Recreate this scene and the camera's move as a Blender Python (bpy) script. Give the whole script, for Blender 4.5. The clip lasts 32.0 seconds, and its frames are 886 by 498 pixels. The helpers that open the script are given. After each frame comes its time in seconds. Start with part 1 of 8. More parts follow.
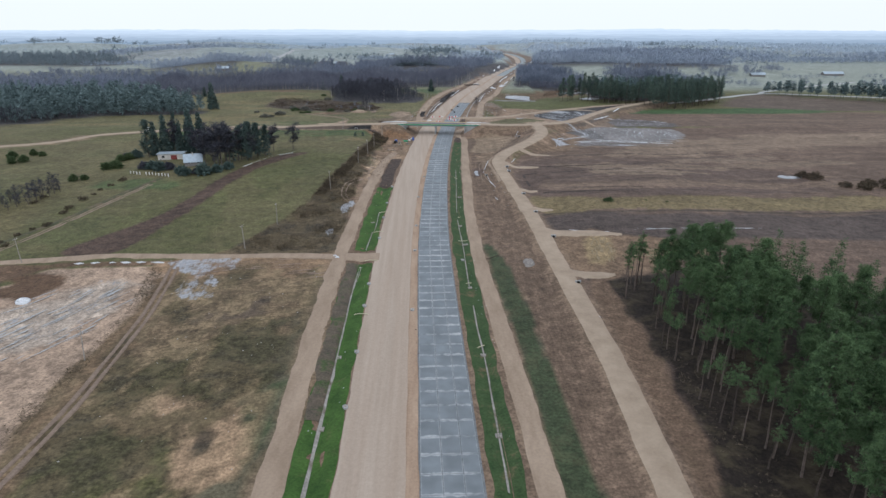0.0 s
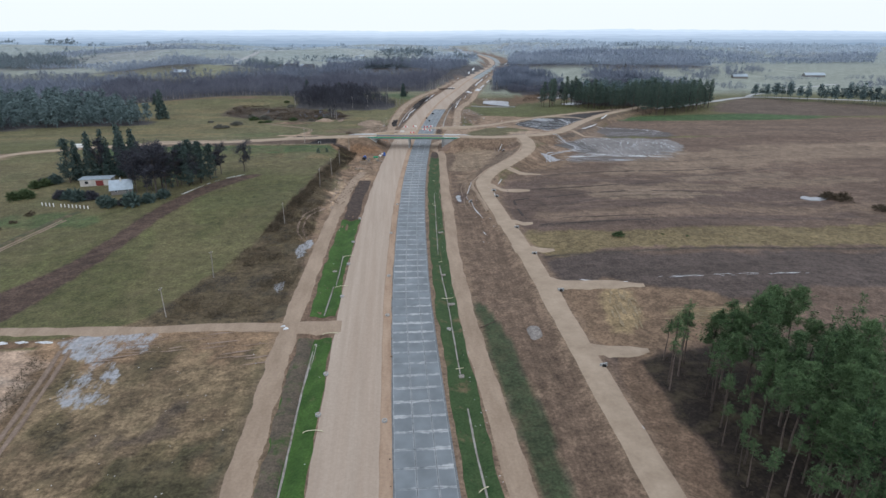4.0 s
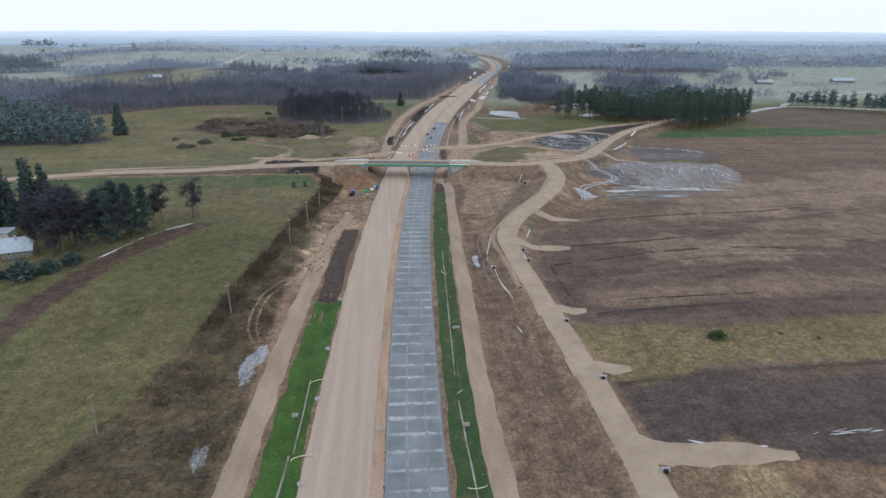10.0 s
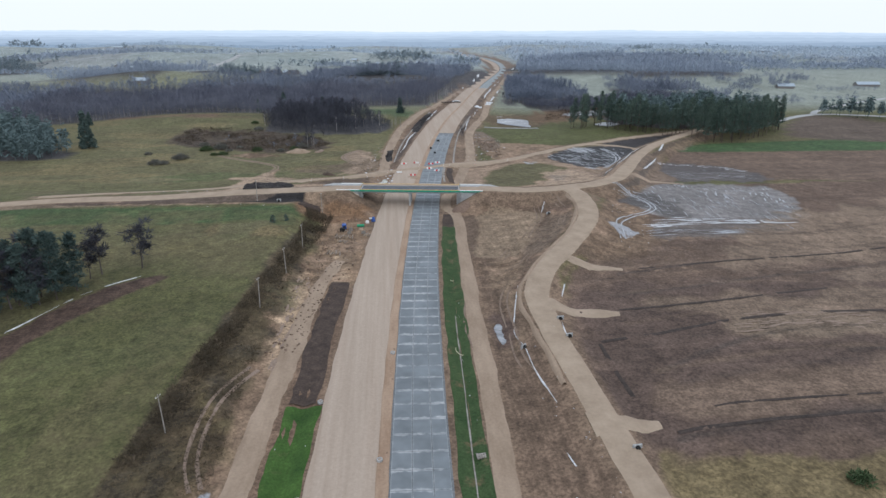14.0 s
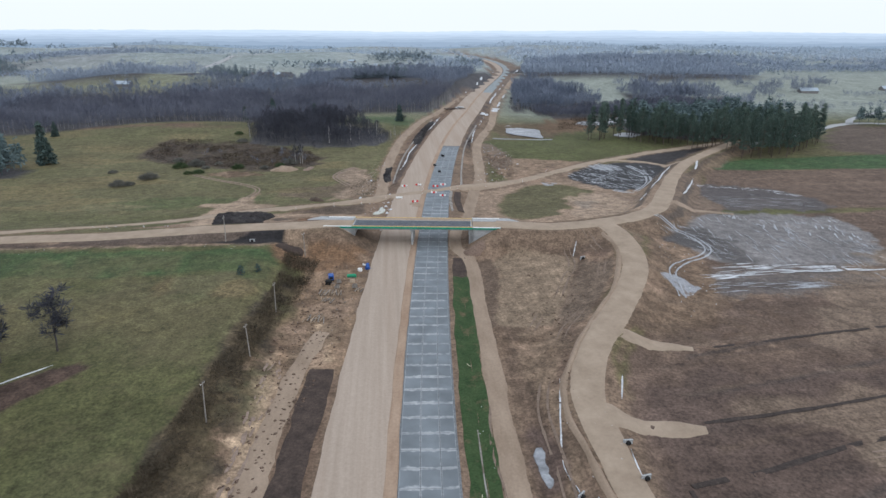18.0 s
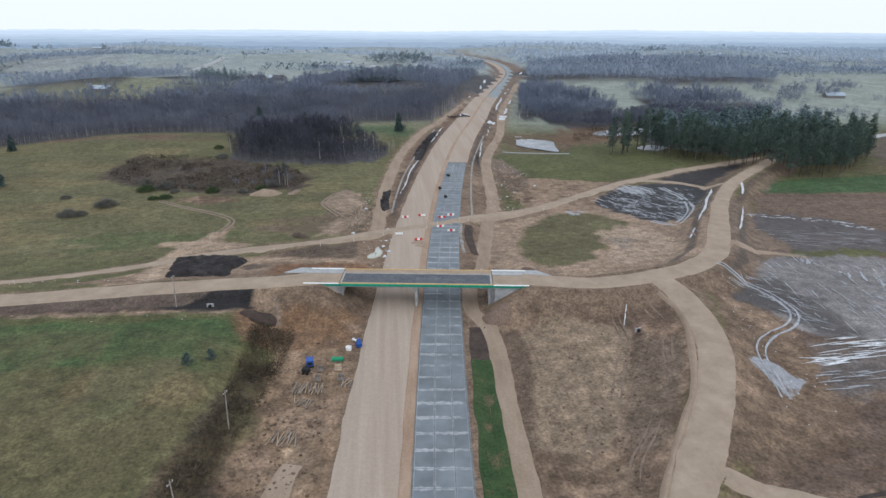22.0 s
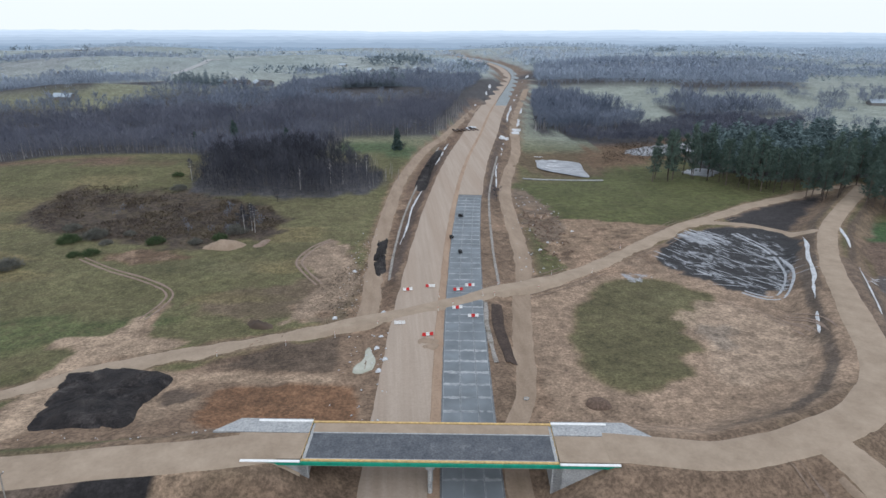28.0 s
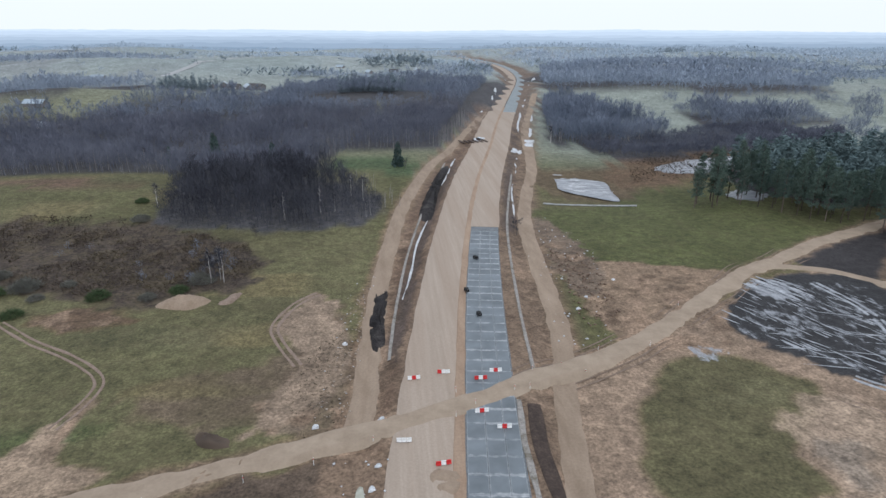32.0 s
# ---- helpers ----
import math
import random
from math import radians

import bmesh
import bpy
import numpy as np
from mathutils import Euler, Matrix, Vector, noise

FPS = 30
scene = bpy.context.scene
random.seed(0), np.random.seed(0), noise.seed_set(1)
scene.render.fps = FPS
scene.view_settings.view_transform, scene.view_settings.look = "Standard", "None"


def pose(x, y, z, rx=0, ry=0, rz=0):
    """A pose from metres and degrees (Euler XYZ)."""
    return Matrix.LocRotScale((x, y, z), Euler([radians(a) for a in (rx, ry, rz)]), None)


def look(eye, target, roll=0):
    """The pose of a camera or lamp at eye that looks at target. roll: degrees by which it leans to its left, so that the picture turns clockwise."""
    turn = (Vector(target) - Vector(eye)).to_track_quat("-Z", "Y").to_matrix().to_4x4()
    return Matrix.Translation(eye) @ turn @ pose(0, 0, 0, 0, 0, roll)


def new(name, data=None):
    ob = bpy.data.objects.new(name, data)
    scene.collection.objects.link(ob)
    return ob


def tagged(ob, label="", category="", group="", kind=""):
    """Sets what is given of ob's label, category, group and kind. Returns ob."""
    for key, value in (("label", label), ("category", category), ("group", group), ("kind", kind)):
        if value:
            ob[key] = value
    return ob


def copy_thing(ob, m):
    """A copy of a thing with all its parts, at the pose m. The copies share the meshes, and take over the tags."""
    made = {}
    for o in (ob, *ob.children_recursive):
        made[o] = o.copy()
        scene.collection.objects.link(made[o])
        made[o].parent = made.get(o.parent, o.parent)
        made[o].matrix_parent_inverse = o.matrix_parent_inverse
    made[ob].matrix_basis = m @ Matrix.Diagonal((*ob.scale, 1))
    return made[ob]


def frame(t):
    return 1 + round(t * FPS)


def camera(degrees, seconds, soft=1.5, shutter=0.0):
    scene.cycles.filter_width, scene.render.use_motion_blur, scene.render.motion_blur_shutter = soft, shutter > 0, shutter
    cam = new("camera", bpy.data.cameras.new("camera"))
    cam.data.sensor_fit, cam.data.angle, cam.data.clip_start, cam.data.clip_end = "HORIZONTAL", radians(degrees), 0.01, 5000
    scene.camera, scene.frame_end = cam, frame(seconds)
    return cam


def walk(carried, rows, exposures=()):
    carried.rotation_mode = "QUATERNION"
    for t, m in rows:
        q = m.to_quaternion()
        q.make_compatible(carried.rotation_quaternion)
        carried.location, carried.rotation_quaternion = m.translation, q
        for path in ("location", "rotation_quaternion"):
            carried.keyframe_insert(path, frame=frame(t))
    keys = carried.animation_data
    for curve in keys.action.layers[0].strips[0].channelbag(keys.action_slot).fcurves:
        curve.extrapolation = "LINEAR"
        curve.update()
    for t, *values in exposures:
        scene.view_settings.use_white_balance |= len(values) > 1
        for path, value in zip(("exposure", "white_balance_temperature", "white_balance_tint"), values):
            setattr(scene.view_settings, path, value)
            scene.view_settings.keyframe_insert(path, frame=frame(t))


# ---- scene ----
cam = camera(72.5, 32.0)
METRES, EYE, TILT, LEAN, TURN = 392.5, 73.0, 0.0, 0.0, -1.9
ROWS = [
    (0.0, 0.0, 0.0, 0.0, 0.04, -20.45, -0.09),
    (0.5, -0.0006, 0.0152, 0.0, -0.46, -20.45, -0.09),
    (1.0, -0.0012, 0.0314, 0.0001, -1.02, -20.46, -0.06),
    (1.5, -0.0016, 0.0464, 0.0001, -1.5, -20.45, -0.07),
    (2.0, -0.0018, 0.0624, 0.0002, -1.89, -20.46, -0.08),
    (2.5, -0.0022, 0.0774, 0.0002, -2.11, -20.45, -0.08),
    (3.0, -0.0026, 0.0934, 0.0003, -2.31, -20.44, -0.07),
    (3.5, -0.003, 0.1079, 0.0004, -2.45, -20.43, -0.06),
    (5.5, -0.0046, 0.1717, -0.0, -2.76, -20.38, -0.03),
    (6.0, -0.005, 0.1883, 0.0002, -2.8, -20.37, -0.03),
    (6.5, -0.0054, 0.203, 0.0002, -2.82, -20.36, -0.05),
    (7.0, -0.0057, 0.2191, 0.0004, -2.86, -20.37, -0.09),
    (7.5, -0.0062, 0.2343, 0.0006, -2.88, -20.38, -0.09),
    (8.0, -0.0063, 0.2504, 0.0009, -2.88, -20.38, -0.08),
    (8.5, -0.0067, 0.2654, 0.0012, -2.89, -20.37, -0.08),
    (9.0, -0.0071, 0.2816, 0.0013, -2.9, -20.37, -0.08),
    (9.5, -0.0077, 0.2969, 0.0013, -2.9, -20.37, -0.12),
    (10.0, -0.008, 0.3129, 0.0015, -2.89, -20.37, -0.13),
    (10.5, -0.0085, 0.328, 0.0017, -2.9, -20.37, -0.13),
    (11.0, -0.0089, 0.3443, 0.0018, -2.9, -20.37, -0.13),
    (11.5, -0.0092, 0.3596, 0.002, -2.92, -20.37, -0.13),
    (12.0, -0.0097, 0.3758, 0.0021, -2.92, -20.36, -0.13),
    (12.5, -0.01, 0.391, 0.0022, -2.92, -20.36, -0.14),
    (13.0, -0.0106, 0.4072, 0.0025, -2.93, -20.37, -0.16),
    (13.5, -0.011, 0.4224, 0.0026, -2.94, -20.37, -0.17),
    (14.0, -0.0114, 0.4386, 0.0029, -2.95, -20.38, -0.18),
    (14.5, -0.0118, 0.4537, 0.0031, -2.95, -20.39, -0.18),
    (16.5, -0.0134, 0.5157, 0.0039, -3.01, -20.4, -0.23),
    (17.0, -0.0139, 0.5321, 0.0042, -3.0, -20.41, -0.25),
    (17.5, -0.0142, 0.5472, 0.0044, -3.02, -20.41, -0.26),
    (18.0, -0.0146, 0.5636, 0.0044, -3.04, -20.41, -0.27),
    (18.5, -0.0151, 0.5788, 0.0047, -3.04, -20.42, -0.27),
    (19.0, -0.0155, 0.5953, 0.0046, -3.05, -20.41, -0.27),
    (19.5, -0.016, 0.6104, 0.0051, -3.07, -20.42, -0.28),
    (20.0, -0.0163, 0.6267, 0.0053, -3.08, -20.43, -0.26),
    (20.5, -0.0167, 0.6414, 0.0055, -3.09, -20.44, -0.27),
    (21.0, -0.017, 0.6582, 0.0056, -3.1, -20.44, -0.26),
    (21.5, -0.0175, 0.6727, 0.0059, -3.14, -20.44, -0.29),
    (22.0, -0.0178, 0.6896, 0.006, -3.18, -20.44, -0.27),
    (22.5, -0.0181, 0.7043, 0.0059, -3.22, -20.44, -0.26),
    (23.0, -0.0186, 0.7211, 0.006, -3.25, -20.44, -0.29),
    (23.5, -0.0189, 0.7359, 0.006, -3.29, -20.44, -0.29),
    (24.0, -0.0194, 0.7522, 0.0061, -3.32, -20.43, -0.31),
    (24.5, -0.0197, 0.7674, 0.0062, -3.34, -20.44, -0.34),
    (25.0, -0.0201, 0.7836, 0.0062, -3.35, -20.44, -0.35),
    (25.5, -0.0203, 0.7988, 0.0063, -3.37, -20.44, -0.34),
    (27.5, -0.0217, 0.8603, 0.0059, -3.44, -20.44, -0.22),
    (28.0, -0.022, 0.8763, 0.0061, -3.44, -20.45, -0.23),
    (28.5, -0.0221, 0.8913, 0.0063, -3.39, -20.46, -0.24),
    (29.0, -0.0225, 0.9073, 0.0066, -3.36, -20.47, -0.23),
    (29.5, -0.0229, 0.9223, 0.0067, -3.37, -20.47, -0.23),
    (30.0, -0.0233, 0.9382, 0.0068, -3.39, -20.47, -0.24),
    (30.5, -0.0236, 0.953, 0.0069, -3.41, -20.48, -0.23),
    (31.0, -0.0241, 0.9689, 0.0069, -3.44, -20.48, -0.23),
    (31.5, -0.0247, 0.9837, 0.0071, -3.46, -20.49, -0.23),
    (32.0, -0.0252, 0.9996, 0.0073, -3.5, -20.49, -0.22),
]
walk(cam, [(t, pose(0, 0, EYE, TILT, LEAN, TURN) @ pose(METRES * x, METRES * y, METRES * z, 90 + pitch, roll, yaw)) for t, x, y, z, yaw, pitch, roll in ROWS], [(0.0, 0.0, 5780, 10), (32.0, 0.0, 5780, 10)])

# ---- world and sun: a bright overcast sky ----
world = bpy.data.worlds.new("world")
scene.world = world
world.use_nodes = True
wt = world.node_tree
wt.nodes.clear()
sky = wt.nodes.new("ShaderNodeTexSky")
sky.sky_type, sky.sun_disc = "NISHITA", False
sky.sun_elevation, sky.sun_rotation = radians(38), radians(160)
sky.air_density, sky.dust_density, sky.ozone_density = 1.0, 4.0, 1.0
dim = wt.nodes.new("ShaderNodeVectorMath")
dim.operation = "SCALE"
dim.inputs["Scale"].default_value = 0.10
wt.links.new(sky.outputs[0], dim.inputs[0])
cloud = wt.nodes.new("ShaderNodeTexNoise")
cloud.inputs["Scale"].default_value, cloud.inputs["Detail"].default_value = 2.0, 5.0
shade = wt.nodes.new("ShaderNodeValToRGB")
shade.color_ramp.elements[0].color = (0.94, 0.945, 0.95, 1)
shade.color_ramp.elements[1].color = (1.0, 1.0, 1.0, 1)
wt.links.new(cloud.outputs["Fac"], shade.inputs["Fac"])
cover_mix = wt.nodes.new("ShaderNodeMix")
cover_mix.data_type = "RGBA"
cover_mix.inputs["Factor"].default_value = 0.88
wt.links.new(dim.outputs[0], cover_mix.inputs[6])
wt.links.new(shade.outputs[0], cover_mix.inputs[7])
back = wt.nodes.new("ShaderNodeBackground")
back.inputs["Strength"].default_value = 1.13
wt.links.new(cover_mix.outputs[2], back.inputs["Color"])
wt.links.new(back.outputs[0], wt.nodes.new("ShaderNodeOutputWorld").inputs["Surface"])

sun = new("sun", bpy.data.lights.new("sun", "SUN"))
sun.data.energy, sun.data.angle, sun.data.color = 0.4, radians(16), (1.0, 0.97, 0.92)
sun.matrix_world = look((0, 0, 100), (-35, 95, -25))
# ---- the lie of the land ----
AXIS = [(-200, -0.5), (60, -0.8), (120, -1.4), (170, -1.8), (205, -1.8), (243, -0.9), (280, 0.4), (318, 2.2), (366, 5.4), (420, 10.0), (466, 14.6), (522, 21.4), (575, 29.0), (622, 36.7),
        (697, 51.5), (797, 75.5), (900, 99.0), (1000, 124.0), (1143, 160.0), (1272, 192.0), (1380, 216.0), (1489, 233.0), (1643, 246.0), (1794, 245.0), (1960, 224.0), (2100, 196.0), (2400, 110.0)]


def hermite(knots, v):
    """Smooth curve through (parameter, value) knots, for arrays."""
    k = np.array(knots, float)
    m = np.gradient(k[:, 1], k[:, 0])
    v = np.clip(np.asarray(v, float), k[0, 0], k[-1, 0])
    i = np.clip(np.searchsorted(k[:, 0], v) - 1, 0, len(k) - 2)
    w = k[i + 1, 0] - k[i, 0]
    u = (v - k[i, 0]) / w
    return (2 * u**3 - 3 * u**2 + 1) * k[i, 1] + (u**3 - 2 * u**2 + u) * w * m[i] + (-2 * u**3 + 3 * u**2) * k[i + 1, 1] + (u**3 - u**2) * w * m[i + 1]


def axis(y):
    """x of the left edge of the concrete carriageway."""
    return hermite(AXIS, y)


def step(a, b, v):
    u = np.clip((v - a) / (b - a), 0, 1)
    return u * u * (3 - 2 * u)


APPROACH = [(-420, 330, 0), (-250, 372, 1), (-210, 412, 1.5), (-150, 426, 3), (-103, 428, 5), (-62, 430, 6.4), (-22, 431.5, 7), (42, 426, 7), (60, 423, 6.9), (83, 429, 6.6), (97, 437, 6), (111, 452, 5),
            (128, 482, 3.5), (150, 520, 2), (178, 557, 1.5), (235, 612, 1)]
SERVICE = [(41, 40, 0.4), (41, 80, 0.4), (43, 120, 0.6), (43, 178, 0.9), (43, 219, 1.3), (42.5, 245, 1.6), (41, 280, 2.2), (40, 305, 2.7), (41, 325, 3.2), (48, 342, 3.9), (58, 357, 4.6), (67, 371, 5.3), (75, 386, 5.9), (79, 402, 6.4), (80, 416, 6.6), (78, 424, 6.7)]
SWELLS = [(-420, 1420, 17, 200, 90), (-90, 1580, 13, 150, 80), (470, 1400, 15, 220, 90), (760, 1720, 20, 300, 120), (-980, 1650, 20, 300, 120), (-620, 2050, 18, 260, 120), (420, 2080, 16, 260, 120), (-60, 2060, 14, 180, 110), (-300, 1015, 20, 120, 60), (-250, 1130, 12, 120, 60), (0, 1040, 12, 110, 50), (-150, 690, 6, 90, 55), (-480, 1500, 14, 260, 130), (300, 1120, 10, 160, 80), (480, 1040, 8, 120, 90), (-800, 1800, 16, 420, 200), (200, 1900, 8, 300, 160),
          (900, 2000, 12, 500, 200), (-200, 1650, 10, 200, 120), (560, 1560, 9, 240, 110)]


def bank(x, y, line, half, slope):
    """Top of an embanked road: height of the line, falling off beyond its half width."""
    best = np.full(np.shape(x), -99.0)
    for (a, b, c), (d, e, f) in zip(line, line[1:]):
        u = np.clip(((x - a) * (d - a) + (y - b) * (e - b)) / ((d - a) ** 2 + (e - b) ** 2), 0, 1)
        dist = np.hypot(x - a - u * (d - a), y - b - u * (e - b))
        best = np.maximum(best, c + u * (f - c) - np.maximum(0, dist - half) / slope)
    return best


def level(y):
    """Height of the motorway."""
    return -2.0 * step(450, 620, y) - 6 * step(900, 1500, y)


def height(x, y):
    x, y = np.asarray(x, float), np.asarray(y, float)
    away = x - axis(y)
    h = 5.2 * step(200, 385, y) * step(-24, -40, x) * (1 - step(428, 470, y)) * (1 - 0.35 * step(-110, -220, x))
    h = h + 1.6 * step(32, 60, x) * step(140, 240, y) * (1 - step(430, 480, y)) * (1 - 1.8 * step(100, 170, x))
    h = h - 2.6 * step(440, 520, y) - 3.2 * np.exp(-(((x - 108) / 60) ** 2 + ((y - 685) / 50) ** 2))
    for a, b, c, d, e in SWELLS:
        h = h + c * np.exp(-(((x - a) / d) ** 2 + ((y - b) / e) ** 2))
    h = h - 1.6 * np.exp(-(((x + 105) / 26) ** 2 + ((y - 140) / 42) ** 2))
    h = np.maximum(h, np.maximum(bank(x, y, APPROACH, 5.5, 1.7), bank(x, y, SERVICE, 4.0, 2.6)))
    beside = np.maximum(-17 - away, away - 17)
    cap = level(y) + np.maximum(0, beside) * np.where(y > 1500, 0.2, 0.62)
    h = np.minimum(h, np.where(y < 2100, cap, h))
    h = np.where(y < 2100, np.maximum(h, level(y) - np.maximum(0, beside) * 0.4), h)
    # ditches along the verges
    h = h - 1.0 * np.exp(-((away + 18.8) / 1.3) ** 2) * step(60, 80, y) * (1 - step(275, 300, y)) * (1 - np.exp(-((y - 189) / 6) ** 2))
    h = h - 0.9 * np.exp(-((away - 15.2) / 1.2) ** 2) * step(40, 60, y) * (1 - step(385, 410, y))
    h = h - 1.2 * np.exp(-((away + 18.5) / 1.6) ** 2) * step(525, 545, y) * (1 - step(740, 780, y))
    h = h - 0.9 * np.exp(-((away - 17.5) / 1.5) ** 2) * step(440, 455, y) * (1 - step(800, 840, y))
    return h

# ---- tools ----
def lattice(x, y, size, seed, octaves=3):
    """Smooth noise from -1 to 1 for arrays, with features about size metres across."""
    x, y = np.asarray(x, float), np.asarray(y, float)
    grid = np.random.RandomState(seed).rand(256, 256) * 2 - 1
    total, gain, norm = np.zeros(x.shape), 1.0, 0.0
    for o in range(octaves):
        u, v = x / size + 37.3 * o, y / size + 11.7 * o
        i, j = np.floor(u).astype(int), np.floor(v).astype(int)
        f, g = u - i, v - j
        f, g = f * f * (3 - 2 * f), g * g * (3 - 2 * g)
        a, b = grid[i % 256, j % 256], grid[(i + 1) % 256, j % 256]
        c, d = grid[i % 256, (j + 1) % 256], grid[(i + 1) % 256, (j + 1) % 256]
        total += gain * ((a * (1 - f) + b * f) * (1 - g) + (c * (1 - f) + d * f) * g)
        norm += gain
        gain, size = gain * 0.5, size * 0.5
    return total / norm * 1.5


def smooth_line(points, spacing=2.0, closed=False):
    """Catmull-Rom curve through plan points, at even steps."""
    p = np.array([q[:2] for q in points], float)
    n = len(p)
    out = []
    for i in range(n if closed else n - 1):
        if closed:
            a, b, c, d = p[(i - 1) % n], p[i], p[(i + 1) % n], p[(i + 2) % n]
        else:
            a, b, c, d = p[max(i - 1, 0)], p[i], p[i + 1], p[min(i + 2, n - 1)]
        m = max(2, int(np.hypot(*(c - b)) / spacing))
        u = np.arange(m)[:, None] / m
        out.append(0.5 * (2 * b + (c - a) * u + (2 * a - 5 * b + 4 * c - d) * u**2 + (3 * b - a - 3 * c + d) * u**3))
    if not closed:
        out.append(p[-1:])
    return np.vstack(out)


def far_from_line(x, y, line):
    best = np.full(x.shape, 1e9)
    for (a, b), (c, d) in zip(line, line[1:]):
        u = np.clip(((x - a) * (c - a) + (y - b) * (d - b)) / max((c - a) ** 2 + (d - b) ** 2, 1e-9), 0, 1)
        best = np.minimum(best, (x - a - u * (c - a)) ** 2 + (y - b - u * (d - b)) ** 2)
    return np.sqrt(best)


def within(x, y, poly):
    odd = np.zeros(x.shape, bool)
    for (a, b), (c, d) in zip(poly, np.roll(poly, -1, 0)):
        if b != d:
            odd ^= ((b > y) != (d > y)) & (x < (c - a) * (y - b) / (d - b) + a)
    return odd


def mesh_of(name, verts, faces, material, smooth=False):
    me = bpy.data.meshes.new(name)
    me.from_pydata([tuple(v) for v in verts] if not isinstance(verts, list) else verts, [], faces)
    if material:
        me.materials.append(material)
    if smooth:
        me.polygons.foreach_set("use_smooth", [True] * len(me.polygons))
    me.update()
    return me


def triangles(name, verts, tris, material):
    """A mesh from arrays of vertices and triangles, quickly."""
    me = bpy.data.meshes.new(name)
    verts, tris = np.asarray(verts, np.float32), np.asarray(tris, np.int32)
    me.vertices.add(len(verts))
    me.vertices.foreach_set("co", verts.ravel())
    me.loops.add(tris.size)
    me.loops.foreach_set("vertex_index", tris.ravel())
    me.polygons.add(len(tris))
    me.polygons.foreach_set("loop_start", np.arange(0, tris.size, 3, dtype=np.int32))
    me.materials.append(material)
    me.update(calc_edges=True)
    me.validate()
    return me


def part(name, bm, material, parent, label=""):
    """Link a bmesh, or a mesh, as one mesh object under a thing or a part."""
    me = bm
    if isinstance(bm, bmesh.types.BMesh):
        me = bpy.data.meshes.new(name)
        bm.to_mesh(me)
        bm.free()
        me.materials.append(material)
    ob = new(name, me)
    ob.parent = parent
    return tagged(ob, label)


def box(bm, x0, x1, y0, y1, z0, z1, bevel=0.0):
    made = bmesh.ops.create_cube(bm, size=1)["verts"]
    for v in made:
        v.co = Vector((x0 + (v.co.x + 0.5) * (x1 - x0), y0 + (v.co.y + 0.5) * (y1 - y0), z0 + (v.co.z + 0.5) * (z1 - z0)))
    if bevel:
        bmesh.ops.bevel(bm, geom=list({e for v in made for e in v.link_edges}), offset=bevel, segments=1, affect="EDGES")
    return bm


def boxed(*a, **k):
    return box(bmesh.new(), *a, **k)


def tube(bm, a, b, ra, rb, sides=8):
    """A tapered round bar from a to b."""
    a, b = Vector(a), Vector(b)
    made = bmesh.ops.create_cone(bm, cap_ends=True, segments=sides, radius1=ra, radius2=rb, depth=(b - a).length)["verts"]
    m = Matrix.Translation((a + b) / 2) @ (b - a).to_track_quat("Z", "Y").to_matrix().to_4x4()
    bmesh.ops.transform(bm, matrix=m, verts=made)
    return bm


def tubed(*a, **k):
    return tube(bmesh.new(), *a, **k)


def empty(name, m, label, category, group="", kind=""):
    ob = new(name)
    ob.empty_display_size = 0.3
    ob.matrix_world = m
    return tagged(ob, label, category, group, kind)


def ground_z(x, y):
    return float(height(np.array([x]), np.array([y]))[0])


def ribbon(name, line, half, material, label, lift=0.16, rough=0.3, seed=1, spacing=2.0, rise=0.0, category="road", kind="structure", bed=0.9, z_of=None):
    """A road or strip laid on the land along a plan line, half metres to each side, its edges uneven and tucked into the ground."""
    p = smooth_line(line, spacing)
    t = np.gradient(p, axis=0)
    t /= np.linalg.norm(t, axis=1)[:, None] + 1e-9
    nrm = np.stack([t[:, 1], -t[:, 0]], 1)
    s = np.concatenate([[0], np.cumsum(np.hypot(*np.diff(p, axis=0).T))])
    wide = half(s / s[-1]) if callable(half) else np.full(len(p), half)
    jl, jr = (lattice(s, s * 0 + 9 * k, 7, seed, 3) * rough for k in (0, 6))
    cols = [-1.0, -0.97, -0.6, -0.2, 0.2, 0.6, 0.97, 1.0]
    verts = []
    for c in cols:
        w = wide + np.where(c < 0, jl, jr)
        off = c * w + (np.sign(c) * bed if abs(c) == 1 else 0)
        q = p + nrm * off[:, None]
        z = height(q[:, 0], q[:, 1]) - 0.25
        if abs(c) != 1:
            z = (z + 0.25 if z_of is None else z_of(q[:, 0], q[:, 1])) + lift + rise * (1 - c * c)
        verts.append(np.column_stack([q, z]))
    n = len(p)
    v = np.vstack(verts)
    faces = [(k * n + i, (k + 1) * n + i, (k + 1) * n + i + 1, k * n + i + 1) for k in range(len(cols) - 1) for i in range(n - 1)]
    ob = new(name, mesh_of(name, v, faces, material, True))
    return tagged(ob, label, category, "", kind)


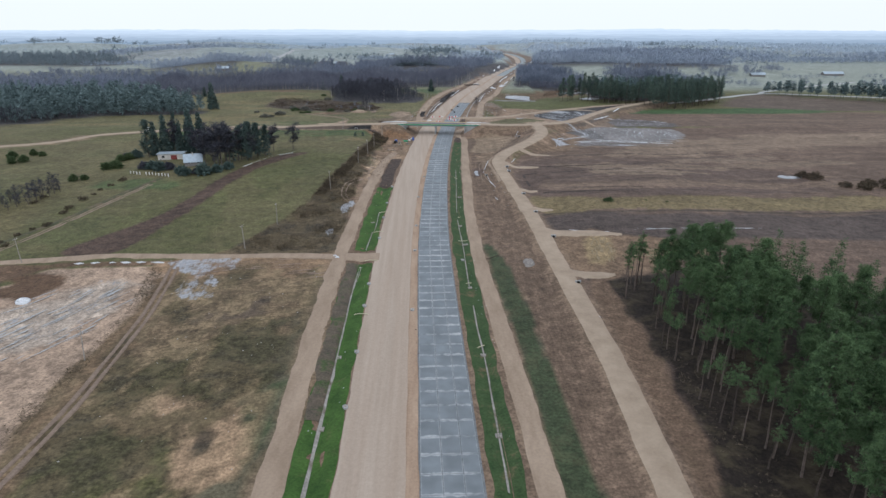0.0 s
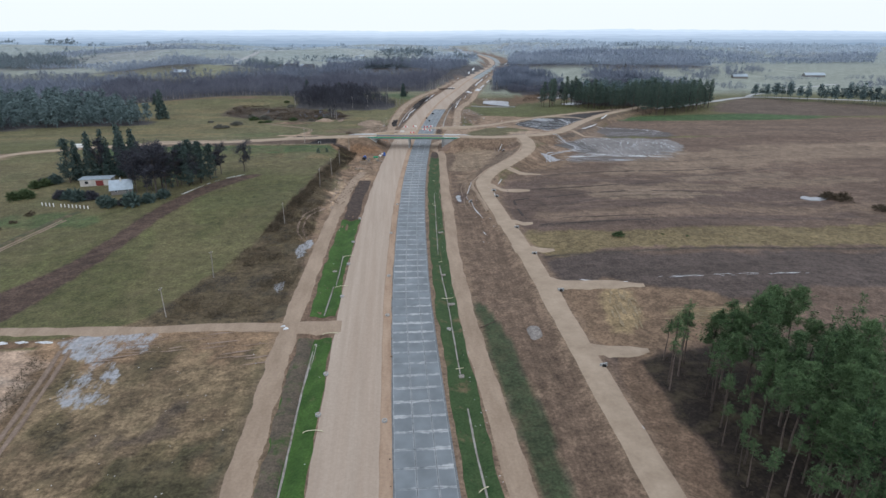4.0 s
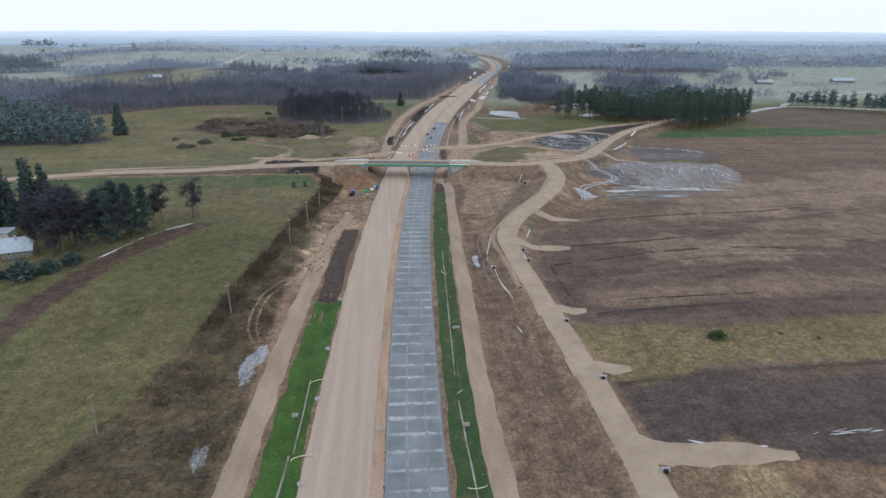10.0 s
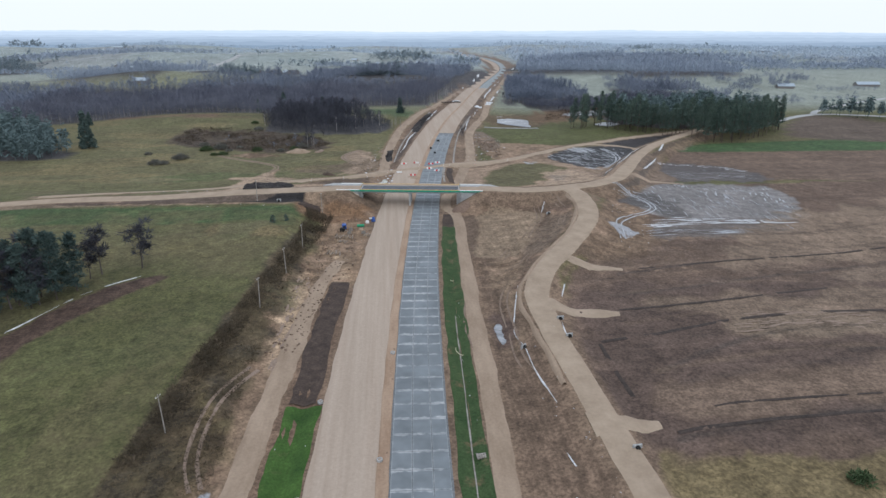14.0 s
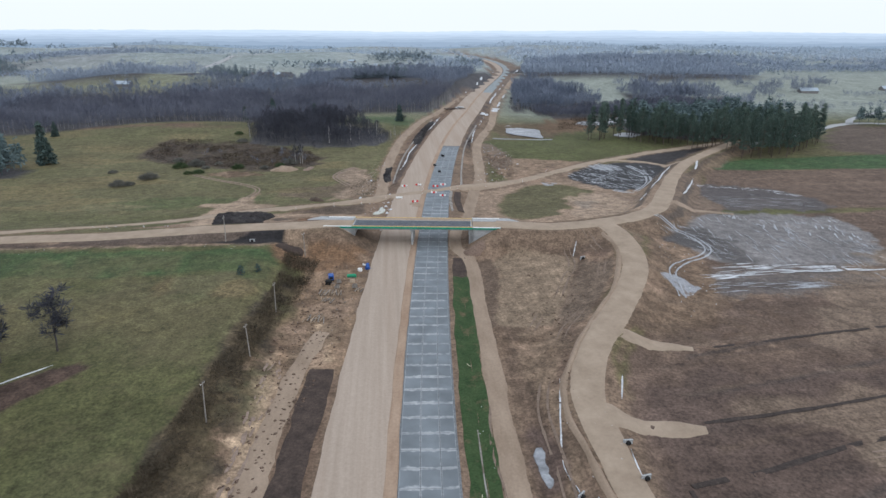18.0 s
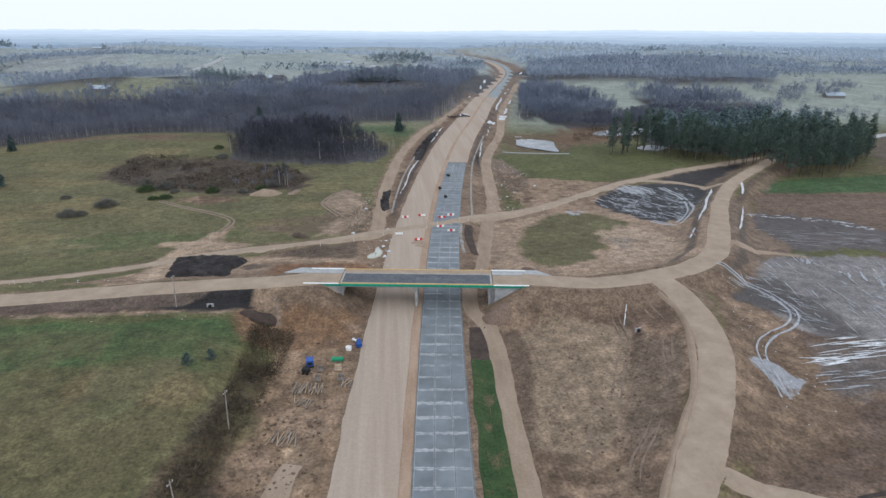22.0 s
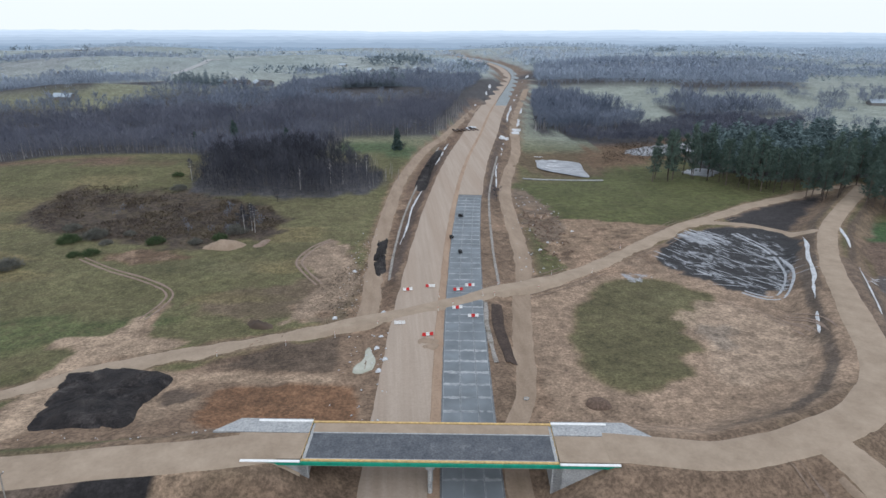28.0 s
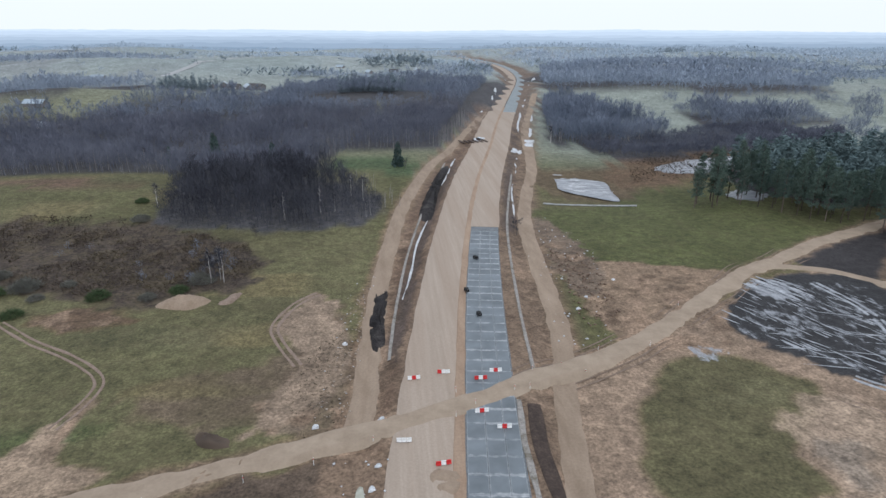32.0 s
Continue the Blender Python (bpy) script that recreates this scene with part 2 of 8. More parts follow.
def patch(name, outline, material, label, lift=0.1, rough=0.6, seed=1, flat=None, category="ground", kind="structure", spacing=1.0, grain=3.0):
    """An uneven sheet laid on the land inside a plan outline; flat: one height for all of it, as for water."""
    from_line = smooth_line(outline, spacing, True)
    c = from_line.mean(0)
    d = from_line - c
    r = np.linalg.norm(d, axis=1)[:, None]
    k = np.arange(len(from_line))
    wob = lattice(from_line[:, 0], from_line[:, 1], grain, seed)[:, None] * rough
    edge = from_line + d / r * wob
    rings = [1.0, 0.985, 0.8, 0.55, 0.25]
    verts = []
    for g in rings:
        q = c + (edge - c) * g
        z = (height(q[:, 0], q[:, 1]) if flat is None else np.full(len(q), flat)) + (-0.2 if g == 1.0 else lift)
        verts.append(np.column_stack([q, z]))
    zc = (ground_z(*c) if flat is None else flat) + lift
    v = np.vstack(verts + [np.array([[c[0], c[1], zc]])])
    n = len(k)
    faces = [(a * n + i, a * n + (i + 1) % n, (a + 1) * n + (i + 1) % n, (a + 1) * n + i) for a in range(len(rings) - 1) for i in range(n)]
    faces += [((len(rings) - 1) * n + i, (len(rings) - 1) * n + (i + 1) % n, len(rings) * n) for i in range(n)]
    me = mesh_of(name, v, faces, material, True)
    bm = bmesh.new()
    bm.from_mesh(me)
    bmesh.ops.recalc_face_normals(bm, faces=bm.faces)
    if sum(f.normal.z for f in bm.faces) < 0:
        bmesh.ops.reverse_faces(bm, faces=bm.faces)
    bm.to_mesh(me)
    bm.free()
    return tagged(new(name, me), label, category, "", kind)

# ---- materials ----
def nodes_of(name):
    m = bpy.data.materials.new(name)
    m.use_nodes = True
    nt = m.node_tree
    bsdf = nt.nodes["Principled BSDF"]
    bsdf.inputs["Specular IOR Level"].default_value = 0.25
    return m, nt, bsdf


def noise_node(nt, size, detail=4.0, rough=0.6, stretch=None, coords="Object", turn=0.0):
    """Noise with features about size metres; stretch lengthens it along one axis."""
    tc = nt.nodes.new("ShaderNodeTexCoord")
    mp = nt.nodes.new("ShaderNodeMapping")
    mp.inputs["Scale"].default_value = tuple(1 / (size * k) for k in (stretch or (1, 1, 1)))
    mp.inputs["Rotation"].default_value = (0, 0, radians(turn))
    nz = nt.nodes.new("ShaderNodeTexNoise")
    nz.inputs["Scale"].default_value = 1.0
    nz.inputs["Detail"].default_value, nz.inputs["Roughness"].default_value = detail, rough
    nt.links.new(tc.outputs[coords], mp.inputs["Vector"])
    nt.links.new(mp.outputs[0], nz.inputs["Vector"])
    return nz.outputs["Fac"]


def ramp(nt, fac, a, b, lo=0.3, hi=0.7):
    n = nt.nodes.new("ShaderNodeMapRange")
    n.inputs["From Min"].default_value, n.inputs["From Max"].default_value = lo, hi
    n.inputs["To Min"].default_value, n.inputs["To Max"].default_value = a, b
    nt.links.new(fac, n.inputs["Value"])
    return n.outputs[0]


def blend(nt, fac, a, b, mode="MIX"):
    n = nt.nodes.new("ShaderNodeMix")
    n.data_type, n.blend_type = "RGBA", mode
    for sock, v in ((n.inputs["Factor"], fac), (n.inputs[6], a), (n.inputs[7], b)):
        if isinstance(v, bpy.types.NodeSocket):
            nt.links.new(v, sock)
        elif isinstance(v, (int, float)):
            sock.default_value = v
        else:
            sock.default_value = (*v, 1)
    return n.outputs[2]


def sums(nt, op, a, b):
    n = nt.nodes.new("ShaderNodeMath")
    n.operation = op
    for i, v in enumerate((a, b)):
        if isinstance(v, bpy.types.NodeSocket):
            nt.links.new(v, n.inputs[i])
        else:
            n.inputs[i].default_value = v
    return n.outputs[0]


def relief(nt, bsdf, fac, strength, distance):
    b = nt.nodes.new("ShaderNodeBump")
    b.inputs["Strength"].default_value, b.inputs["Distance"].default_value = strength, distance
    nt.links.new(fac, b.inputs["Height"])
    nt.links.new(b.outputs[0], bsdf.inputs["Normal"])


def earth(name, dark, light, size=6.0, fine=0.6, rough=0.95, bump=0.15, stretch=None, turn=0.0, third=None, third_size=15.0, third_at=(0.5, 0.65), grain=0.3):
    """A soil, gravel or turf: two colours mixed at two scales, with a third in patches."""
    m, nt, bsdf = nodes_of(name)
    big = noise_node(nt, size, 5, 0.65, stretch, turn=turn)
    small = noise_node(nt, fine, 3, 0.7)
    col = blend(nt, ramp(nt, big, 0, 1, 0.32, 0.68), dark, light)
    if third:
        col = blend(nt, ramp(nt, noise_node(nt, third_size, 6, 0.7, stretch, turn=turn), 0, 1, *third_at), col, third)
    grey = nt.nodes.new("ShaderNodeCombineColor")
    g = ramp(nt, small, 1 - grain, 1 + grain, 0.3, 0.7)
    for i in range(3):
        nt.links.new(g, grey.inputs[i])
    col = blend(nt, 1.0, col, grey.outputs[0], "MULTIPLY")
    nt.links.new(col, bsdf.inputs["Base Color"])
    bsdf.inputs["Roughness"].default_value = rough
    relief(nt, bsdf, sums(nt, "ADD", small, sums(nt, "MULTIPLY", big, 2.0)), 0.6, bump)
    return m


def plain(name, colour, rough=0.7, metal=0.0, vary=0.12, size=0.5, bump=0.0, random=0.0):
    """Paint, steel, timber or cloth: one colour, lightly soiled; random: how much single pieces differ."""
    m, nt, bsdf = nodes_of(name)
    big = noise_node(nt, size, 5, 0.65)
    g = ramp(nt, big, 1 - vary, 1 + vary, 0.3, 0.7)
    if random:
        info = nt.nodes.new("ShaderNodeObjectInfo")
        g = sums(nt, "MULTIPLY", g, ramp(nt, info.outputs["Random"], 1 - random, 1 + random, 0, 1))
    grey = nt.nodes.new("ShaderNodeCombineColor")
    for i in range(3):
        nt.links.new(g, grey.inputs[i])
    nt.links.new(blend(nt, 1.0, colour, grey.outputs[0], "MULTIPLY"), bsdf.inputs["Base Color"])
    bsdf.inputs["Roughness"].default_value, bsdf.inputs["Metallic"].default_value = rough, metal
    if bump:
        relief(nt, bsdf, big, 0.5, bump)
    return m


def foliage(name, dark, light, size=1.5, island=0.35):
    """Needles and twigs: colour differs from tuft to tuft and from tree to tree."""
    m, nt, bsdf = nodes_of(name)
    geo = nt.nodes.new("ShaderNodeNewGeometry")
    info = nt.nodes.new("ShaderNodeObjectInfo")
    f = sums(nt, "ADD", sums(nt, "MULTIPLY", geo.outputs["Random Per Island"], island), sums(nt, "MULTIPLY", info.outputs["Random"], 0.3))
    f = sums(nt, "ADD", f, ramp(nt, noise_node(nt, size, 2, 0.5), -0.2, 0.5))
    nt.links.new(blend(nt, f, dark, light), bsdf.inputs["Base Color"])
    bsdf.inputs["Roughness"].default_value = 0.8
    bsdf.inputs["Specular IOR Level"].default_value = 0.1
    return m


def ground_material():
    """The open land: cover colour, turf, furrows and wetness come with the sheet; grain and clods are added here."""
    m, nt, bsdf = nodes_of("land")
    def attr(n):
        a = nt.nodes.new("ShaderNodeAttribute")
        a.attribute_name = n
        return a
    cover, soil = attr("cover").outputs["Color"], attr("tilth")
    kind, comb = soil.outputs["Color"], soil.outputs["Alpha"]
    sep = nt.nodes.new("ShaderNodeSeparateColor")
    nt.links.new(kind, sep.inputs[0])
    turf, furrow, wet = sep.outputs[0], sep.outputs[1], sep.outputs[2]
    big, mid, fine = noise_node(nt, 22, 6, 0.6), noise_node(nt, 3.2, 6, 0.7), noise_node(nt, 0.7, 3, 0.7)
    rows = noise_node(nt, 1.3, 5, 0.65, (30, 1, 1), turn=-4)
    bands = noise_node(nt, 9, 5, 0.6, (9, 1, 1), turn=-4)
    g = sums(nt, "MULTIPLY", ramp(nt, big, 0.78, 1.18), ramp(nt, mid, 0.69, 1.27, 0.34, 0.66))
    g = sums(nt, "MULTIPLY", g, ramp(nt, fine, 0.66, 1.34, 0.35, 0.65))
    bare = sums(nt, "MAXIMUM", sums(nt, "SUBTRACT", sums(nt, "SUBTRACT", 1.0, turf), sums(nt, "MULTIPLY", furrow, 0.75)), 0.0)
    churned = nt.nodes.new("ShaderNodeTexNoise")
    churned.inputs["Scale"].default_value, churned.inputs["Detail"].default_value = 0.30, 7.0
    churned.inputs["Roughness"].default_value, churned.inputs["Distortion"].default_value = 0.68, 0.5
    place = nt.nodes.new("ShaderNodeTexCoord")
    nt.links.new(place.outputs["Object"], churned.inputs["Vector"])
    g = sums(nt, "MULTIPLY", g, sums(nt, "ADD", sums(nt, "MULTIPLY", ramp(nt, churned.outputs["Fac"], -0.22, 0.20, 0.37, 0.63), bare), 1.0))
    tussock = ramp(nt, noise_node(nt, 1.7, 6, 0.70), -0.60, 0.42, 0.34, 0.66)
    g = sums(nt, "MULTIPLY", g, sums(nt, "ADD", sums(nt, "MULTIPLY", tussock, ramp(nt, turf, 0.05, 0.95, 0.45, 1.0)), 1.0))
    lines = sums(nt, "MULTIPLY", ramp(nt, rows, -0.10, 0.10), furrow)
    lines = sums(nt, "ADD", lines, sums(nt, "MULTIPLY", ramp(nt, bands, -0.2, 0.2), furrow))
    combed = noise_node(nt, 1.6, 6, 0.7, (1, 14, 1), turn=3)
    lines = sums(nt, "ADD", lines, sums(nt, "MULTIPLY", ramp(nt, combed, -0.32, 0.30), comb))
    g = sums(nt, "MULTIPLY", g, sums(nt, "ADD", lines, 1.0))
    grey = nt.nodes.new("ShaderNodeCombineColor")
    for i in range(3):
        nt.links.new(g, grey.inputs[i])
    col = blend(nt, 1.0, cover, grey.outputs[0], "MULTIPLY")
    dry = blend(nt, sums(nt, "MULTIPLY", ramp(nt, noise_node(nt, 7, 7, 0.75), 0, 0.55, 0.48, 0.66), turf), col, (0.150, 0.122, 0.068))
    frost = attr("cover").outputs["Alpha"]
    film = sums(nt, "ADD", noise_node(nt, 2.6, 8, 0.74, (1, 2.4, 1), turn=14), sums(nt, "MULTIPLY", noise_node(nt, 14, 3, 0.6), 0.45))
    film = ramp(nt, sums(nt, "ADD", film, sums(nt, "MULTIPLY", sums(nt, "SUBTRACT", frost, 1.0), 0.42)), 0.0, 0.9, 0.68, 0.80)
    film = sums(nt, "MULTIPLY", film, ramp(nt, frost, 0.0, 1.0, 0.02, 0.3))
    pale = blend(nt, ramp(nt, noise_node(nt, 1.1, 5, 0.7), 0, 1), (0.19, 0.20, 0.215), (0.40, 0.41, 0.43))
    nt.links.new(blend(nt, film, dry, pale), bsdf.inputs["Base Color"])
    gloss = sums(nt, "MAXIMUM", sums(nt, "MULTIPLY", wet, 0.45), sums(nt, "MULTIPLY", film, 0.5))
    nt.links.new(sums(nt, "SUBTRACT", 0.95, gloss), bsdf.inputs["Roughness"])
    relief(nt, bsdf, sums(nt, "ADD", sums(nt, "MULTIPLY", mid, 1.5), sums(nt, "ADD", fine, sums(nt, "MULTIPLY", rows, furrow))), 0.7, 0.22)
    return m


def slab_material():
    """Fresh concrete with dried cement wash standing along the joints."""
    m, nt, bsdf = nodes_of("slab_concrete")
    tc = nt.nodes.new("ShaderNodeTexCoord")
    info = nt.nodes.new("ShaderNodeObjectInfo")
    geo = nt.nodes.new("ShaderNodeNewGeometry")
    sep = nt.nodes.new("ShaderNodeSeparateXYZ")
    nt.links.new(tc.outputs["Object"], sep.inputs[0])
    def world_noise(size, detail, stretch=(1, 1, 1)):
        mp = nt.nodes.new("ShaderNodeMapping")
        mp.inputs["Scale"].default_value = tuple(1 / (size * k) for k in stretch)
        nz = nt.nodes.new("ShaderNodeTexNoise")
        nz.inputs["Scale"].default_value, nz.inputs["Detail"].default_value = 1.0, detail
        nt.links.new(geo.outputs["Position"], mp.inputs["Vector"])
        nt.links.new(mp.outputs[0], nz.inputs["Vector"])
        return nz.outputs["Fac"]
    ragged = sums(nt, "MULTIPLY", sums(nt, "SUBTRACT", world_noise(1.4, 5), 0.5), 1.5)
    ends = sums(nt, "ADD", sums(nt, "ABSOLUTE", sep.outputs[1], 0.0), ragged)
    amount = ramp(nt, world_noise(24, 3, (0.5, 1, 1)), 0.0, 1.0, 0.34, 0.66)
    band = ramp(nt, sums(nt, "ADD", ends, sums(nt, "MULTIPLY", amount, 0.45)), 0.0, 1.0, 2.25, 2.55)
    gen = nt.nodes.new("ShaderNodeSeparateXYZ")
    nt.links.new(tc.outputs["Generated"], gen.inputs[0])
    sides = sums(nt, "ABSOLUTE", sums(nt, "SUBTRACT", gen.outputs[0], 0.5), 0.0)
    edge = ramp(nt, sums(nt, "ADD", sides, sums(nt, "MULTIPLY", ragged, 0.06)), 0.0, 0.78, 0.445, 0.49)
    wash = sums(nt, "MULTIPLY", sums(nt, "MAXIMUM", band, edge), ramp(nt, amount, 0.50, 1.0, 0, 1))
    wash = sums(nt, "MULTIPLY", wash, ramp(nt, world_noise(0.9, 4), 0.45, 1.1))
    tone = sums(nt, "MULTIPLY", ramp(nt, world_noise(5, 5), 0.8, 1.2), ramp(nt, info.outputs["Random"], 0.95, 1.05, 0, 1))
    grey = nt.nodes.new("ShaderNodeCombineColor")
    for i in range(3):
        nt.links.new(tone, grey.inputs[i])
    col = blend(nt, 1.0, (0.165, 0.184, 0.196), grey.outputs[0], "MULTIPLY")
    col = blend(nt, wash, col, (0.42, 0.43, 0.435))
    nt.links.new(col, bsdf.inputs["Base Color"])
    bsdf.inputs["Roughness"].default_value = 0.75
    relief(nt, bsdf, world_noise(0.3, 3), 0.2, 0.01)
    return m


LAND = ground_material()
SLAB = slab_material()
GRAVEL = earth("carriageway_gravel", (0.330, 0.266, 0.208), (0.402, 0.330, 0.264), 1.5, 0.5, 0.95, 0.03, (1, 34, 1), third=(0.315, 0.240, 0.180), third_size=7, third_at=(0.48, 0.8), grain=0.09)
ORANGE_SAND = earth("orange_sand", (0.27, 0.185, 0.125), (0.38, 0.28, 0.20), 3, 0.6, 0.95, 0.06, (1, 5, 1), grain=0.12)
ROAD_SAND = earth("road_sand", (0.278, 0.216, 0.156), (0.37, 0.294, 0.218), 5, 0.7, 0.95, 0.03, grain=0.06)
TRACK_SAND = earth("track_sand", (0.238, 0.178, 0.126), (0.34, 0.262, 0.192), 4, 0.6, 0.95, 0.05, (1, 4, 1), grain=0.1)
SOWN_GRASS = earth("sown_grass", (0.026, 0.062, 0.011), (0.056, 0.112, 0.022), 5, 0.5, 0.9, 0.10, third=(0.075, 0.085, 0.030), third_size=4, third_at=(0.58, 0.72))
DARK_GRASS = earth("dark_grass", (0.024, 0.052, 0.016), (0.052, 0.082, 0.03), 4, 0.5, 0.9, 0.10, third=(0.14, 0.105, 0.06), third_size=6, third_at=(0.56, 0.7))
THIN_GRASS = earth("thin_grass", (0.05, 0.06, 0.03), (0.085, 0.078, 0.045), 5, 0.5, 0.9, 0.10, third=(0.16, 0.115, 0.075), third_size=7, third_at=(0.48, 0.62))
TOPSOIL = earth("topsoil", (0.040, 0.030, 0.025), (0.085, 0.062, 0.05), 3, 0.5, 0.95, 0.2)
VERGE_SOIL = earth("verge_soil", (0.070, 0.060, 0.045), (0.125, 0.098, 0.072), 4, 0.5, 0.95, 0.1, third=(0.045, 0.075, 0.022), third_size=5, third_at=(0.5, 0.66))
BLACK_PEAT = earth("black_peat", (0.012, 0.011, 0.012), (0.035, 0.030, 0.028), 3, 0.5, 0.9, 0.4, third=(0.075, 0.066, 0.062), third_size=8, third_at=(0.52, 0.68))
CONCRETE = earth("cast_concrete", (0.30, 0.31, 0.31), (0.42, 0.42, 0.41), 2, 0.3, 0.8, 0.02)
PALE_PAVING = earth("pale_paving", (0.30, 0.31, 0.31), (0.39, 0.39, 0.385), 2, 0.4, 0.8, 0.03)
FAR_CONCRETE = earth("new_concrete", (0.21, 0.24, 0.245), (0.27, 0.295, 0.295), 6, 0.6, 0.8, 0.02)
SLAB_BED = earth("slab_bed", (0.13, 0.142, 0.150), (0.20, 0.21, 0.215), 2, 0.4, 0.85, 0.02)
ASPHALT = earth("asphalt", (0.075, 0.082, 0.094), (0.125, 0.132, 0.142), 3, 0.4, 0.85, 0.02, third=(0.19, 0.195, 0.2), third_size=4, third_at=(0.58, 0.72))
GREEN_PAINT = plain("green_paint", (0.020, 0.27, 0.175), 0.45, vary=0.25, size=1.2)
YELLOW_BOARD = plain("yellow_board", (0.55, 0.38, 0.16), 0.7, vary=0.3)
WHITE_PAINT = plain("white_paint", (0.78, 0.78, 0.76), 0.5)
RED_PAINT = plain("red_paint", (0.55, 0.03, 0.03), 0.45)
STEEL = plain("galvanised_steel", (0.45, 0.46, 0.47), 0.45, 0.7)
RUT_ICE = earth("rut_ice", (0.22, 0.228, 0.24), (0.42, 0.435, 0.455), 2.0, 0.7, 0.35, 0.03)
ICE = earth("ice", (0.17, 0.175, 0.185), (0.36, 0.375, 0.395), 2.0, 0.8, 0.35, 0.03, (2.5, 1, 1), grain=0.2)
SNOW = earth("old_snow", (0.42, 0.43, 0.44), (0.66, 0.67, 0.68), 2, 0.5, 0.9, 0.08)
BARK = plain("pine_bark", (0.105, 0.083, 0.070), 0.95, vary=0.4, size=0.8, bump=0.03, random=0.45)
GREY_BARK = plain("grey_bark", (0.105, 0.09, 0.085), 0.95, vary=0.3, size=0.8, random=0.25)
BIRCH = plain("birch_bark", (0.42, 0.40, 0.38), 0.9, vary=0.4, size=0.6, random=0.2)
NEEDLES = foliage("pine_needles", (0.022, 0.046, 0.024), (0.130, 0.200, 0.090), 1.2, 0.6)
POND_NEEDLES = foliage("pond_pine_needles", (0.036, 0.066, 0.058), (0.150, 0.200, 0.162), 1.4, 0.5)
SPRUCE = foliage("spruce_needles", (0.040, 0.064, 0.060), (0.105, 0.145, 0.130))
MEADOW_TWIGS = foliage("meadow_twigs", (0.085, 0.086, 0.076), (0.200, 0.196, 0.168), 3)
# these two twig colours carry painted haze: lighter and bluer than the bare twigs
HAZY_GREY_TWIGS = foliage("hazy_grey_twigs", (0.140, 0.166, 0.218), (0.240, 0.270, 0.330), 26, 0.3)
HAZY_WOOD_TWIGS = foliage("hazy_wood_twigs", (0.078, 0.087, 0.117), (0.182, 0.190, 0.232), 22, 0.3)
TWIGS = foliage("bare_twigs", (0.033, 0.035, 0.045), (0.090, 0.093, 0.112), 22, 0.3)
BUSH_TWIGS = foliage("brush_twigs", (0.075, 0.06, 0.045), (0.17, 0.135, 0.09))
GREEN_BUSH = foliage("green_bush", (0.040, 0.066, 0.030), (0.105, 0.138, 0.066))
# haze painted into the colour: the farther the wood, the paler and bluer
MID_HAZE_TWIGS = foliage("mid_haze_twigs", (0.245, 0.292, 0.362), (0.335, 0.382, 0.450), 40)
FAR_HAZE_TWIGS = foliage("far_haze_twigs", (0.375, 0.445, 0.530), (0.47, 0.54, 0.62), 60, 0.15)
FAR_HAZE_NEEDLES = foliage("far_haze_needles", (0.150, 0.190, 0.215), (0.205, 0.245, 0.268), 12)
HAZY_WOOD_NEEDLES = foliage("hazy_spruce_needles", (0.068, 0.102, 0.107), (0.155, 0.205, 0.204), 8)

# ---- ground: one sheet to the horizon ----
def graded(lo, hi, a, b, fine):
    """Lines of a grid: fine from a to b, growing outwards to lo and hi."""
    mid = list(np.arange(a, b + 0.01, fine))
    def grow(start, end, sign):
        out, s, v = [], fine, start
        while (end - v) * sign > 0:
            s = min(s * 1.12, 90)
            v += s * sign
            out.append(v)
        return out
    return np.array(grow(a, lo, -1)[::-1] + mid + grow(b, hi, 1))


GX, GY = graded(-4600, 4600, -135, 205, 1.2), graded(-700, 5350, 60, 600, 1.2)
XX, YY = np.meshgrid(GX, GY)
gx, gy = XX.ravel(), YY.ravel()
near = (gx > -260) & (gx < 420) & (gy > 30) & (gy < 900)
cover = np.zeros((gx.size, 3))
frost = np.zeros(gx.size)
tilth = np.zeros((gx.size, 4))


def lay(w, colour, turf=0.0, furrow=0.0, wet=0.0, comb=0.0):
    w = np.clip(w, 0, 1)[:, None]
    cover[:] = cover * (1 - w) + np.array(colour) * w
    tilth[:] = tilth * (1 - w) + np.array((turf, furrow, wet, comb)) * w


def area(outline, soft=2.5, rough=3.0, seed=1, grain=9):
    """How far each point of the sheet belongs to a plan outline, with an uneven soft edge."""
    poly = smooth_line(outline, 4.0, True)
    lo, hi = poly.min(0) - 12, poly.max(0) + 12
    w = np.zeros(gx.size)
    k = np.nonzero((gx > lo[0]) & (gx < hi[0]) & (gy > lo[1]) & (gy < hi[1]))[0]
    x, y = gx[k], gy[k]
    d = far_from_line(x, y, np.vstack([poly, poly[:1]])) * np.where(within(x, y, poly), 1, -1)
    w[k] = step(-0.6 * soft, 0.6 * soft, d + lattice(x, y, grain, seed, 4) * rough)
    return w


def beside(line, half, soft=1.5, rough=1.0, seed=1):
    """The same for a strip along a plan line."""
    p = smooth_line(line, 4.0)
    lo, hi = p.min(0) - half - 12, p.max(0) + half + 12
    w = np.zeros(gx.size)
    k = np.nonzero((gx > lo[0]) & (gx < hi[0]) & (gy > lo[1]) & (gy < hi[1]))[0]
    w[k] = step(-soft, soft, half - far_from_line(gx[k], gy[k], p) + lattice(gx[k], gy[k], 6, seed) * rough)
    return w


